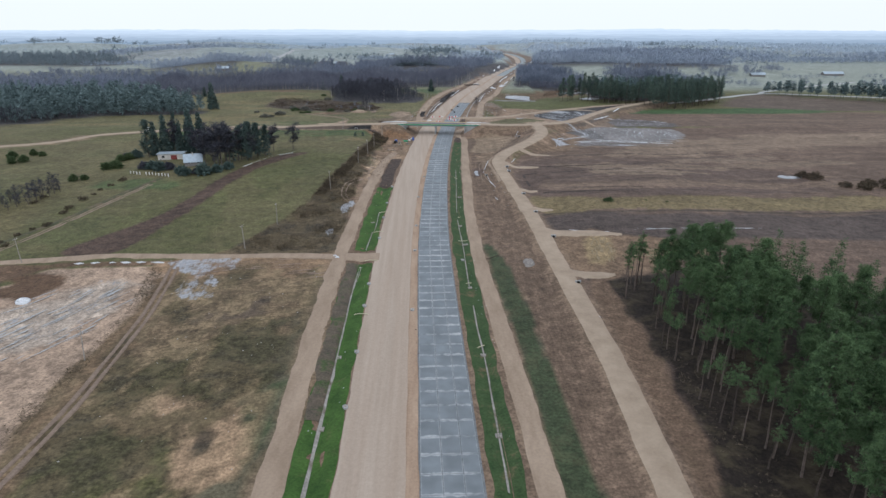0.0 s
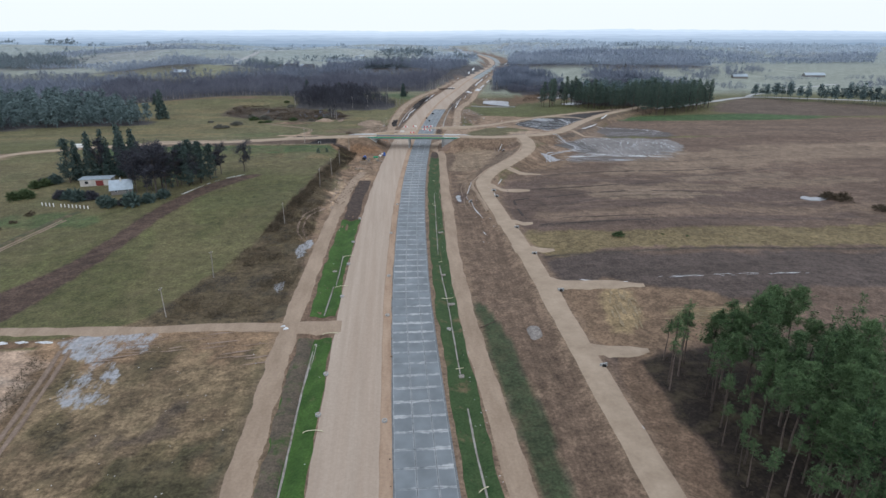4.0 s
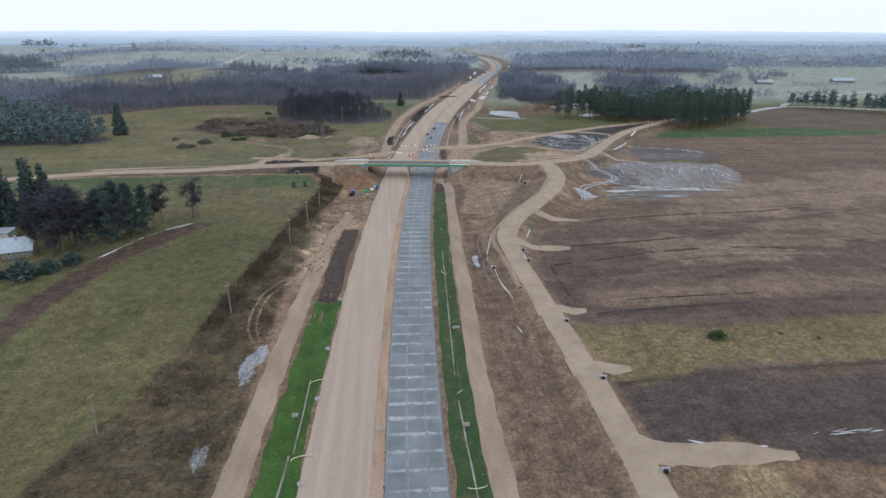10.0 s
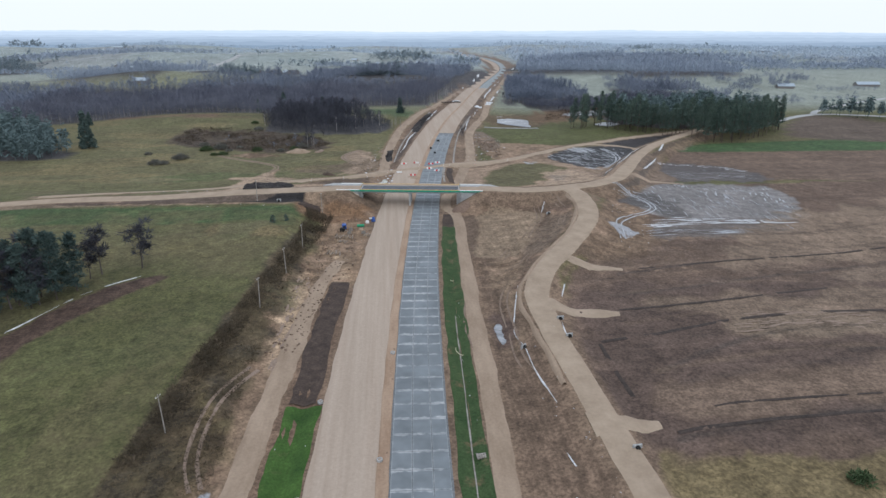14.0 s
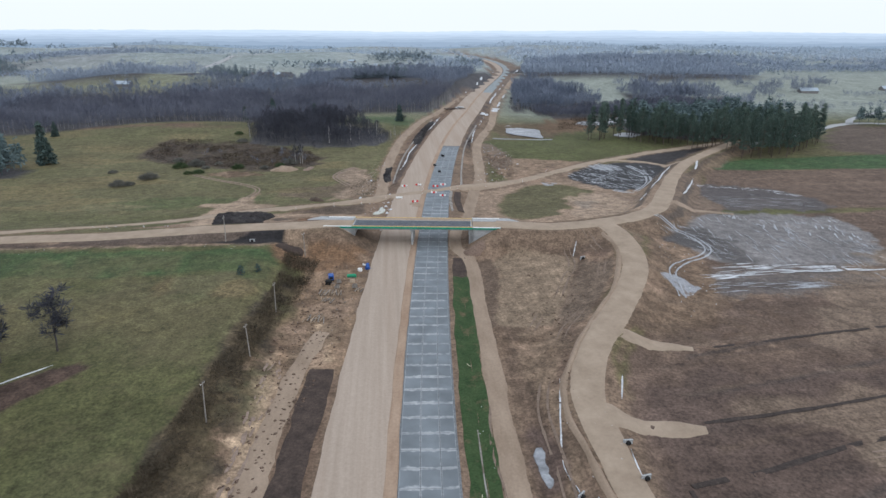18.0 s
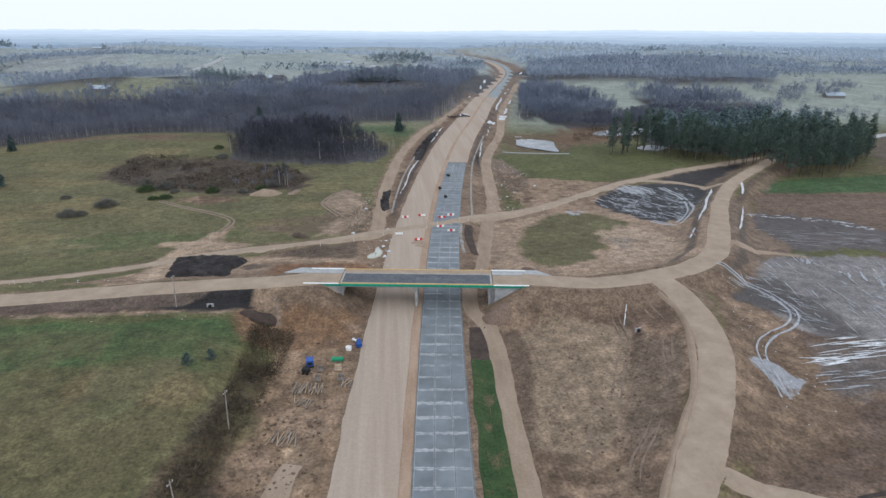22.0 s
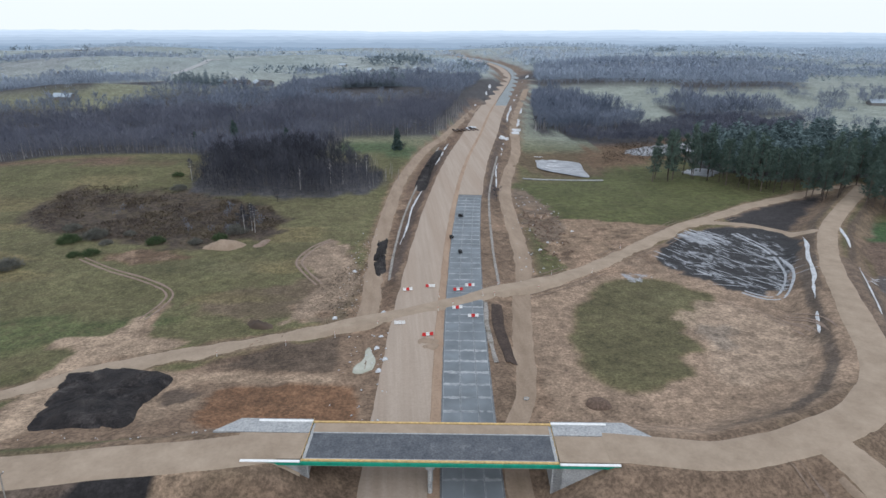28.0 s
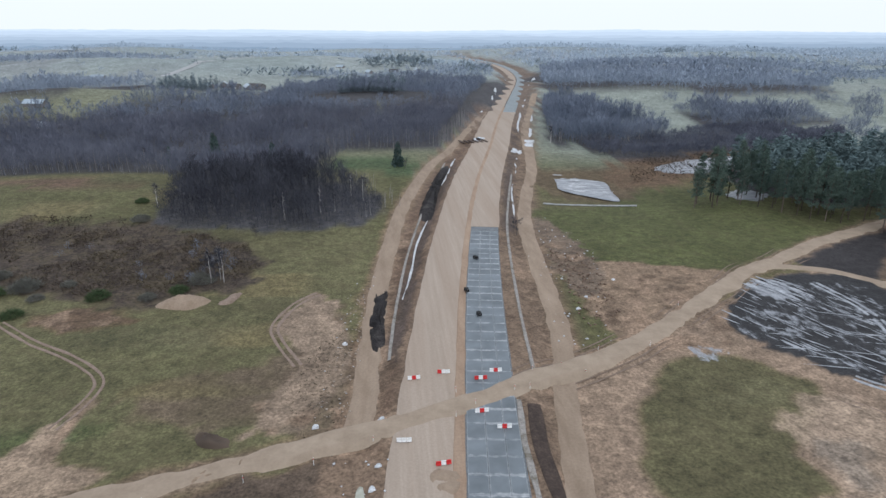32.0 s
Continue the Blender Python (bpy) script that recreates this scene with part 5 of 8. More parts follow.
for e in (-1, 1):
    bridge_part("abutment", boxed(min(e * 20.6, e * 22.2), max(e * 20.6, e * 22.2), -5.1, 5.3, -7.2, -0.95, bevel=0.08), CONCRETE, "cast concrete abutment")
    for v in (-5.1, 5.3):
        bm = bmesh.new()
        a, b = (v, v + 0.5) if v < 0 else (v - 0.5, v)
        prof = [(20.4, -7.0), (20.4, -0.75), (31.2, -0.75), (31.2, -1.3), (24.0, -6.0)]
        front = [bm.verts.new((e * s, a, z)) for s, z in prof]
        rear = [bm.verts.new((e * s, b, z)) for s, z in prof]
        bm.faces.new(front)
        bm.faces.new(rear[::-1])
        for i in range(len(prof)):
            j = (i + 1) % len(prof)
            bm.faces.new((front[j], front[i], rear[i], rear[j]))
        bmesh.ops.recalc_face_normals(bm, faces=bm.faces)
        bridge_part("wing_wall", bm, CONCRETE, "stained concrete wing wall")
    bridge_part("transition_slab", boxed(min(e * 21.7, e * 34), max(e * 21.7, e * 34), -4.6, 2.2, -0.15, 0.02), ROAD_SAND, "sand-covered transition slab")
    bm = boxed(min(e * 21.7, e * 39), max(e * 21.7, e * 39), 2.3, 6.2, -0.3, 0.12, bevel=0.04)
    for vert in bm.verts:
        if abs(vert.co.x) > 38 and vert.co.y > 4:
            vert.co.x -= e * 4
    bridge_part("paved_apron", bm, PALE_PAVING, "pale paved apron beside the approach")
    bm = bmesh.new()
    for i in range(6):
        x = e * (21.2 + 0.02 * i)
        tube(bm, (x, -4.9 + i * 1.9, 0.25), (x, -4.9 + i * 1.9, 1.2), 0.03, 0.03, 6)
    tube(bm, (e * 21.2, -5.0, 1.15), (e * 21.3, 5.0, 1.15), 0.04, 0.04, 6)
    bridge_part("barrier", bm, YELLOW_BOARD, "thin wooden barrier across the deck end")
bridge_part("pier_cap", boxed(-0.75, 0.75, -4.9, 5.1, -1.75, -0.95, bevel=0.1), CONCRETE)
for v in (-4.2, -1.3, 1.6, 4.5):
    bridge_part("pier", tubed((0, v, -7.2), (0, v, -1.75), 0.42, 0.42, 14), CONCRETE, "round concrete pier")
for v in (-3.4, -1.1, 1.2, 3.5):
    bridge_part("girder", boxed(-21.0, 21.0, v - 0.35, v + 0.35, -1.5, -0.95, bevel=0.05), CONCRETE)

# ---- trees ----
def sprays(rng, centres, sizes, n, droop=0.0, wide=0.32, lift=0.2):
    """Tufts of slender leaf-shaped faces standing out round each centre."""
    c = np.repeat(centres, n, 0)
    s = np.repeat(sizes, n)[:, None]
    d = rng.normal(size=c.shape)
    d[:, 2] = d[:, 2] * 0.6 + lift
    d /= np.linalg.norm(d, axis=1)[:, None]
    d[:, 2] -= droop
    side = np.cross(d, rng.normal(size=c.shape))
    side /= np.linalg.norm(side, axis=1)[:, None] + 1e-9
    length = s * rng.uniform(0.6, 1.2, (len(c), 1))
    a = c + d * length * 0.05
    m = c + d * length * 0.55
    b = c + d * length
    w = side * length * wide * 0.5
    v = np.stack([a, m + w, b, m - w], 1).reshape(-1, 3)
    k = np.arange(len(c))[:, None] * 4
    f = np.vstack([k + np.array([[0, 1, 2]]), k + np.array([[0, 2, 3]])])
    return v, f


def stick(a, b, ra, rb, sides=5):
    a, b = np.array(a, float), np.array(b, float)
    t = (b - a) / (np.linalg.norm(b - a) + 1e-9)
    u = np.cross(t, (0.31, 0.87, 0.21))
    u /= np.linalg.norm(u)
    w = np.cross(t, u)
    ang = np.arange(sides) * 2 * np.pi / sides
    ring = np.cos(ang)[:, None] * u + np.sin(ang)[:, None] * w
    v = np.vstack([a + ring * ra, b + ring * rb])
    i = np.arange(sides)
    j = (i + 1) % sides
    f = np.vstack([np.stack([i, j, j + sides], 1), np.stack([i, j + sides, i + sides], 1)])
    return v, f


def gather(pieces):
    v, f, base = [], [], 0
    for a, b in pieces:
        v.append(a)
        f.append(b + base)
        base += len(a)
    return np.vstack(v), np.vstack(f)


def bent_trunk(rng, h, r, lean, bends=5, sides=6):
    z = np.linspace(0, h, bends + 1)
    x = np.cumsum(np.r_[0, rng.normal(0, lean, bends)])
    y = np.cumsum(np.r_[0, rng.normal(0, lean, bends)])
    p = np.column_stack([x, y, z])
    rad = r * (1 - 0.82 * (z / h) ** 0.9)
    return [stick(p[i], p[i + 1], rad[i], rad[i + 1], sides) for i in range(bends)], p


def along_trunk(p, z):
    return np.array([np.interp(z, p[:, 2], p[:, 0]), np.interp(z, p[:, 2], p[:, 1]), z])


def make_pine(seed, h=17.0, crown_from=0.55, reach=2.6, clumps=95, name="pine_tree", mat=None, bark=None, tuft=1.15, n=7, wide=0.3, each=4):
    """A pine: bare leaning trunk, limbs, and an open crown of needle tufts."""
    rng = np.random.RandomState(seed)
    trunk, p = bent_trunk(rng, h, 0.17 + h * 0.004, 0.16)
    limbs, centres, sizes = [], [], []
    for i in range(clumps // each):
        z = h * (crown_from + (1 - crown_from) * rng.rand() ** 0.9)
        u = (z / h - crown_from) / (1 - crown_from)
        out = reach * (0.22 + 1.05 * (1 - u) ** 0.65 * min(1, 0.55 + 2.2 * u)) * rng.uniform(0.55, 1.1)
        a = rng.uniform(0, 2 * np.pi)
        s = along_trunk(p, z * 0.985)
        e = s + np.array([np.cos(a) * out, np.sin(a) * out, out * rng.uniform(0.0, 0.45)])
        limbs.append(stick(s, e, 0.06, 0.02, 3))
        for k in range(each):
            q = s + (e - s) * rng.uniform(0.35, 1.08) + rng.normal(0, 0.36, 3)
            centres.append(q)
            sizes.append(tuft * rng.uniform(0.7, 1.25))
    for i in range(6):
        centres.append(along_trunk(p, h * rng.uniform(0.9, 1.0)) + rng.normal(0, 0.25, 3))
        sizes.append(tuft)
    for i in range(8):
        z, a = h * rng.uniform(0.25, crown_from), rng.uniform(0, 6.28)
        s = along_trunk(p, z)
        limbs.append(stick(s, s + np.array([np.cos(a), np.sin(a), -0.15]) * rng.uniform(0.5, 1.3), 0.035, 0.01, 3))
    return name, gather(trunk + limbs), sprays(rng, np.array(centres), np.array(sizes), n, 0.0, wide, 0.55), bark or BARK, mat or NEEDLES


def make_spruce(seed, h=14.0, reach=2.8, clumps=150, name="spruce_tree", base=0.06, tuft=1.0):
    """A spruce: a dark cone of drooping boughs nearly to the ground."""
    rng = np.random.RandomState(seed)
    trunk, p = bent_trunk(rng, h, 0.16 + h * 0.006, 0.04)
    z = h * (base + (1 - base) * (1 - rng.rand(clumps) ** 0.55))
    r = reach * (1 - (z / h - base) / (1 - base)) ** 0.85 * rng.uniform(0.35, 1.0, clumps) + 0.1
    a = rng.uniform(0, 2 * np.pi, clumps)
    c = np.column_stack([r * np.cos(a), r * np.sin(a), z - r * 0.18])
    return name, gather(trunk), sprays(rng, c, tuft * rng.uniform(0.7, 1.2, clumps), 7, 0.35, 0.42, 0.05), BARK, SPRUCE


def make_bare(seed, h=13.0, reach=3.2, name="bare_tree", bark=None, twigs=None, low=0.3, boughs=16, fine=8):
    """A leafless tree: forking boughs and fine twigs."""
    rng = np.random.RandomState(seed)
    trunk, p = bent_trunk(rng, h, 0.12 + h * 0.008, 0.12)
    limbs, c, d = [], [], []
    for i in range(boughs):
        z = h * rng.uniform(low, 0.9)
        a = rng.uniform(0, 6.28)
        s = along_trunk(p, z)
        out = reach * rng.uniform(0.5, 1.0) * (1.15 - 0.6 * abs(z / h - 0.55))
        e = s + np.array([np.cos(a) * out, np.sin(a) * out, out * rng.uniform(0.5, 1.2)])
        limbs.append(stick(s, e, 0.07, 0.02, 3))
        for k in range(3):
            c.append(s + (e - s) * rng.uniform(0.4, 1.0))
    for k in range(6):
        c.append(along_trunk(p, h * rng.uniform(0.8, 1.0)))
    c = np.array(c)
    return name, gather(trunk + limbs), sprays(rng, c, rng.uniform(1.0, 2.0, len(c)) * h / 13, fine, 0.0, 0.10, 0.5), bark or GREY_BARK, twigs or TWIGS


def make_bush(seed, h=1.6, reach=1.6, clumps=40, mat=None, name="bush", wide=0.3, n=6):
    rng = np.random.RandomState(seed)
    a, r = rng.uniform(0, 6.28, clumps), reach * np.sqrt(rng.rand(clumps))
    z = h * (1 - (r / reach) ** 2 * 0.7) * rng.uniform(0.25, 0.85, clumps)
    c = np.column_stack([r * np.cos(a), r * np.sin(a), z])
    stems = [stick((0, 0, -0.2), q * 0.8, 0.04, 0.015, 3) for q in c[:10]]
    return name, gather(stems), sprays(rng, c, h * 0.45 * rng.uniform(0.7, 1.3, clumps), n, 0, wide, 0.4), GREY_BARK, mat or GREEN_BUSH


def plant(spec, label, category="tree", group=""):
    """The first tree of a kind, standing at the origin until grow() sets it."""
    name, wood, leaf, bark, leafmat = spec
    root = empty(name, Matrix(), label, category, group)
    low = "trunk" if category == "tree" else "stems"
    part(low, triangles(low, *wood, bark), None, root)
    part("crown", triangles("crown", *leaf, leafmat), None, root)
    return root


def grow(kinds, spots, rng, size=(0.85, 1.15), sink=0.1):
    """Set trees of these kinds at plan spots: the kinds' first trees are used up first."""
    for i, (x, y) in enumerate(spots):
        k = kinds[i] if i < len(kinds) else kinds[rng.randint(len(kinds))]
        s = rng.uniform(*size)
        z = ground_z(x, y) - sink
        m = pose(x, y, z, 0, 0, rng.uniform(0, 360))
        ob = k if i < len(kinds) else copy_thing(k, m)
        ob.matrix_basis = m
        ob.scale = (s, s, s * rng.uniform(0.92, 1.1))


def scatter(outline, gap, rng, tries=30000, keep=None):
    """Plan spots inside an outline, no two closer than gap."""
    poly = np.array(outline, float)
    lo, hi = poly.min(0), poly.max(0)
    n = min(tries, int((hi - lo).prod() / gap**2 * 8) + 20)
    q = lo + rng.rand(n, 2) * (hi - lo)
    q = q[within(q[:, 0], q[:, 1], poly)]
    if keep is not None:
        q = q[keep(q[:, 0], q[:, 1])]
    taken, out = {}, []
    for x, y in q:
        i, j = int(x // gap), int(y // gap)
        if all((x - a) ** 2 + (y - b) ** 2 >= gap * gap for di in (-1, 0, 1) for dj in (-1, 0, 1) for a, b in taken.get((i + di, j + dj), ())):
            taken.setdefault((i, j), []).append((x, y))
            out.append((x, y))
    return out


rng = np.random.RandomState(4)
# pine wood beside the service road
pines = [plant(make_pine(20 + i, 15.5 + (i % 4) * 1.7, 0.44 + 0.07 * (i % 3), 2.6 + 0.4 * (i % 3), 760, n=15, tuft=0.55, wide=0.13, each=14), "tall pine with a bare trunk and a green crown", group="pine wood by the road") for i in range(7)]
spots = scatter([(60, 40), (63, 90), (66, 128), (66, 150), (66, 160), (84, 166), (95, 140), (104, 122), (100, 95), (80, 40)], 4.6, rng, keep=lambda x, y: x < 62 + (y - 40) * 0.62)
grow(pines, spots, rng, (0.72, 1.22))
edge = [plant(make_pine(40 + i, 12 + 1.5 * i, 0.74, 1.4, 100, n=12, tuft=0.5, wide=0.14, each=8), "thin pine with a bare dark trunk and a sparse top", group="pine wood by the road") for i in range(3)]
grow(edge, [(56.0 + 8.0 * rng.rand(), 84 + 2.6 * i) for i in range(30)] + [(59 + 7 * rng.rand(), 162 + 4 * rng.rand()) for i in range(6)], rng, (0.7, 1.1))
# pines by the pond
pond_pines = [plant(make_pine(60 + i, 20 + 1.5 * i, 0.22, 3.4, 420, n=14, tuft=0.8, wide=0.16, each=8, mat=POND_NEEDLES), "dark green pine at the edge of the meadow", group="pines by the pond") for i in range(3)]
off_roads = lambda x, y: np.minimum(far_from_line(x, y, np.array([q[:2] for q in APPROACH], float)), far_from_line(x, y, np.array(HAUL, float))) > 5.5
spots = [(145, 650), (149, 656), (153, 649), (157, 658)] + scatter([(150, 650), (166, 652), (178, 636), (186, 616), (204, 602), (206, 580), (222, 573), (248, 576), (286, 606), (312, 632), (300, 652), (250, 642), (216, 642), (188, 668), (160, 668)], 5.6, rng, keep=off_roads)
grow(pond_pines, spots, rng, (0.8, 1.2))

# ---- woods too many to count ----
def bare_cloud(rng, spots, h, twigs, spread, size=0.3, wide=0.10, rim=None):
    """Many leafless trees as one mesh: thin trunks and twig sprays; trees stand lower towards the rim, where one is given."""
    pieces = []
    p = np.array(spots)
    z = height(p[:, 0], p[:, 1])
    n = len(p)
    hh = h * rng.uniform(0.7, 1.15, n) * (1 + 0.38 * lattice(p[:, 0], p[:, 1], 30, 7, 2))
    if rim is not None:
        poly = np.array(rim, float)
        hh *= 0.5 + 0.5 * step(0, 14, far_from_line(p[:, 0], p[:, 1], np.vstack([poly, poly[:1]])))
    base = np.column_stack([p, z - 0.3])
    w = 0.05 + 0.006 * hh
    ang = rng.uniform(0, 6.28, n)
    for k in range(2):
        d = np.column_stack([np.cos(ang + k * 1.57), np.sin(ang + k * 1.57), ang * 0]) * w[:, None]
        v = np.stack([base - d, base + d, base + np.column_stack([d[:, 0] * 0.2, d[:, 1] * 0.2, hh])], 1).reshape(-1, 3)
        pieces.append((v, np.arange(3 * n).reshape(-1, 3)))
    c = np.repeat(base, twigs, 0)
    u = rng.rand(n * twigs)
    c[:, 2] += np.repeat(hh, twigs) * (0.22 + 0.6 * u)
    a = rng.uniform(0, 6.28, n * twigs)
    r = spread * np.sqrt(rng.rand(n * twigs)) * (1.05 - 0.7 * np.abs(u - 0.4))
    c[:, 0] += np.cos(a) * r
    c[:, 1] += np.sin(a) * r
    pieces.append(sprays(rng, c, np.repeat(hh, twigs) * size, 1, 0.0, wide, 2.1))
    return gather(pieces)


def dark_cloud(rng, spots, h, tufts, spread, pine=0.2, tuft=0.15, n_each=5, wide=0.3):
    """Many conifers as one mesh: trunks and dark boughs."""
    p = np.array(spots)
    z = height(p[:, 0], p[:, 1])
    n = len(p)
    hh = h * rng.uniform(0.7, 1.2, n)
    base = np.column_stack([p, z - 0.3])
    v = np.stack([base - (0.2, 0, 0), base + (0.2, 0, 0), base + np.column_stack([hh * 0, hh * 0, hh])], 1).reshape(-1, 3)
    pieces = [(v, np.arange(3 * n).reshape(-1, 3))]
    c = np.repeat(base, tufts, 0)
    u = 1 - rng.rand(n * tufts) ** 0.6
    c[:, 2] += np.repeat(hh, tufts) * (pine + (0.96 - pine) * u)
    a = rng.uniform(0, 6.28, n * tufts)
    r = spread * (1 - 0.85 * u) * rng.uniform(0.3, 1, n * tufts)
    c[:, 0] += np.cos(a) * r
    c[:, 1] += np.sin(a) * r
    pieces.append(sprays(rng, c, np.repeat(hh, tufts) * tuft, n_each, 0.2, wide, 0.1))
    return gather(pieces)


def wood(name, outline, gap, maker, material, label, seed, keep=None, **k):
    rng = np.random.RandomState(seed)
    spots = scatter(outline, gap, rng, 60000, keep)
    v, f = maker(rng, spots, **k)
    return tagged(new(name, triangles(name, v, f, material)), label, "woodland", "", "stuff")


clear = lambda x, y: np.abs(x - axis(y) + 2) > 40
COPSE = [(-96, 652), (-88, 636), (-60, 628), (-28, 627), (-8, 634), (2, 655), (-6, 690), (-34, 716), (-70, 712), (-100, 690)]
beyond_copse = lambda x, y: clear(x, y) & ~within(x, y, np.array(COPSE, float))
wood("bare_copse", COPSE, 3.6, bare_cloud, TWIGS, "rounded dense dark leafless copse", 80, h=14, twigs=110, spread=2.4, size=0.24, wide=0.05, rim=COPSE)
# woods beyond the copse get bluer, lighter colours as painted haze
wood("bare_wood", WOOD_1, 4.3, bare_cloud, HAZY_WOOD_TWIGS, "dense leafless haze-grey wood", 81, beyond_copse, h=12.5, twigs=90, spread=2.5, size=0.26, wide=0.06)
wood("bare_wood", WOOD_2, 6.5, bare_cloud, HAZY_GREY_TWIGS, "dense leafless haze-grey wood", 82, h=13, twigs=60, spread=3.3, wide=0.10)
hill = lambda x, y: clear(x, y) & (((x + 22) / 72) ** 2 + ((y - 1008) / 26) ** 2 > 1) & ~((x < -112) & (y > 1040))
wood("bare_wood", WOOD_3, 6, bare_cloud, HAZY_GREY_TWIGS, "dense leafless haze-grey wood round a hill field", 83, hill, h=13, twigs=60, spread=3.3, wide=0.10)
wood("bare_wood", WOOD_4, 7.5, bare_cloud, MID_HAZE_TWIGS, "leafless wood behind a hill field", 93, clear, h=12, twigs=40, spread=4.2, wide=0.16)
wood("bare_wood", WOOD_5, 4.2, bare_cloud, HAZY_GREY_TWIGS, "leafless wood beyond the pond", 84, clear, h=15, twigs=84, spread=2.5, wide=0.065)
wood("alder_scrub", WOOD_6, 3.4, bare_cloud, HAZY_WOOD_TWIGS, "low dark alder scrub round a marsh", 85, h=7.5, twigs=80, spread=2.2, size=0.34, wide=0.09)
wood("bare_copse", WOOD_7, 5, bare_cloud, HAZY_GREY_TWIGS, "leafless copse on a meadow", 86, h=15, twigs=70, spread=3.2, wide=0.09, rim=WOOD_7)
for k, (x, y, r) in enumerate(((446, 975, 12), (470, 952, 16), (500, 936, 14), (345, 800, 12), (372, 842, 14), (430, 900, 12), (560, 990, 16), (420, 790, 14), (300, 1010, 8))):
    ring = [(x + r * math.cos(a), y + r * 0.7 * math.sin(a)) for a in (0, 0.8, 1.6, 2.4, 3.2, 4.0, 4.8, 5.6)]
    wood("bare_copse", ring, 4.5, bare_cloud, HAZY_GREY_TWIGS, "small leafless clump of trees on a meadow", 440 + k, h=11, twigs=60, spread=3, wide=0.09)
wood("bare_wood", WOOD_8, 8, bare_cloud, MID_HAZE_TWIGS, "long leafless wood behind the meadows", 87, clear, h=15, twigs=34, spread=4.4, size=0.3, wide=0.2)
wood("spruce_wood", WOOD_9, 6.5, dark_cloud, HAZY_WOOD_NEEDLES, "dark spruce wood beyond the meadow", 88, h=19, tufts=46, spread=3.4)
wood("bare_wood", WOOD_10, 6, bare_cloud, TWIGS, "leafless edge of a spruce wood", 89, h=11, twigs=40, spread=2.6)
wood("spruce_plantation", WOOD_11, 5, dark_cloud, FAR_HAZE_NEEDLES, "dense plantation by a farm, paled as haze", 90, h=13, tufts=34, spread=3.0, pine=0.05)
wood("spruce_clump", [(-45, 1050), (15, 1044), (30, 1100), (-40, 1112)], 6, dark_cloud, FAR_HAZE_NEEDLES, "spruces among leafless trees, paled as haze", 96, h=19, tufts=30, spread=3.4, pine=0.05)
wood("spruce_wood", WOOD_12, 11, dark_cloud, FAR_HAZE_NEEDLES, "distant spruce wood tinted pale as haze", 91, h=18, tufts=26, spread=5)
wood("pine_row", WOOD_13, 6.5, dark_cloud, HAZY_WOOD_NEEDLES, "row of pines along a lane", 92, h=19, tufts=44, spread=3.4, pine=0.35)
wood("pine_wood", WOOD_14, 6, dark_cloud, HAZY_WOOD_NEEDLES, "dark pine wood behind the meadow", 94, h=20, tufts=44, spread=3.4, pine=0.25)
wood("pine_wood", [(92, 60), (100, 95), (106, 122), (97, 142), (86, 165), (100, 166), (130, 148), (178, 104), (186, 60)], 5.4, dark_cloud, NEEDLES, "dense green pine wood behind the service road", 95, h=16, tufts=120, spread=3.0, pine=0.35, tuft=0.055, n_each=7, wide=0.16)
for k, line in enumerate(([(330, 770), (420, 806), (530, 792)], [(520, 880), (600, 900), (720, 890)], [(360, 1000), (470, 1020), (600, 1010)], [(560, 760), (640, 800), (700, 850)], [(430, 880), (450, 940), (440, 1000)])):
    outline = line + [(x, y + 12) for x, y in line[::-1]] if k < 4 else line + [(x + 14, y) for x, y in line[::-1]]
    wood("field_hedge", outline, 7, bare_cloud, HAZY_GREY_TWIGS, "leafless trees in a line between fields", 401 + k, lambda x, y: lattice(x, y, 30, 62, 2) > -0.3, h=9, twigs=50, spread=3.4, wide=0.12)
# pale birch trunks standing at the edges of the woods
def trunks(name, line, count, deep, h, label, seed):
    rng = np.random.RandomState(seed)
    p = smooth_line(line, 3.0)
    q = p[rng.randint(len(p), size=count)] + np.column_stack([rng.normal(0, 3, count), rng.rand(count) * deep])
    pieces = []
    for x, y in q:
        z, tall = ground_z(x, y), h * rng.uniform(0.7, 1.15)
        pieces.append(stick((x, y, z - 0.3), (x + rng.normal(0, 0.4), y, z + tall), 0.11, 0.03, 4))
    return tagged(new(name, triangles(name, *gather(pieces), BIRCH_BARK)), label, "woodland", "", "stuff")


BIRCH_BARK = plain("birch_bark", (0.30, 0.29, 0.28), 0.8, vary=0.3)
trunks("birch_trunks", [(-330, 690), (-254, 683), (-210, 707), (-175, 719), (-112, 713)], 190, 26, 10, "pale birch trunks along the front of a wood", 151)
trunks("birch_trunks", [(-8, 640), (2, 655), (-6, 690), (-34, 716)], 30, 6, 8, "pale trunks along the front of a copse", 152)
trunks("birch_trunks", [(-40, 745), (-20, 790), (40, 800), (70, 900)], 90, 16, 12, "pale birch trunks beside the motorway", 153)
trunks("birch_trunks", [(122, 812), (136, 798), (165, 792), (212, 826)], 80, 22, 11, "pale birch trunks beyond the pond", 154)


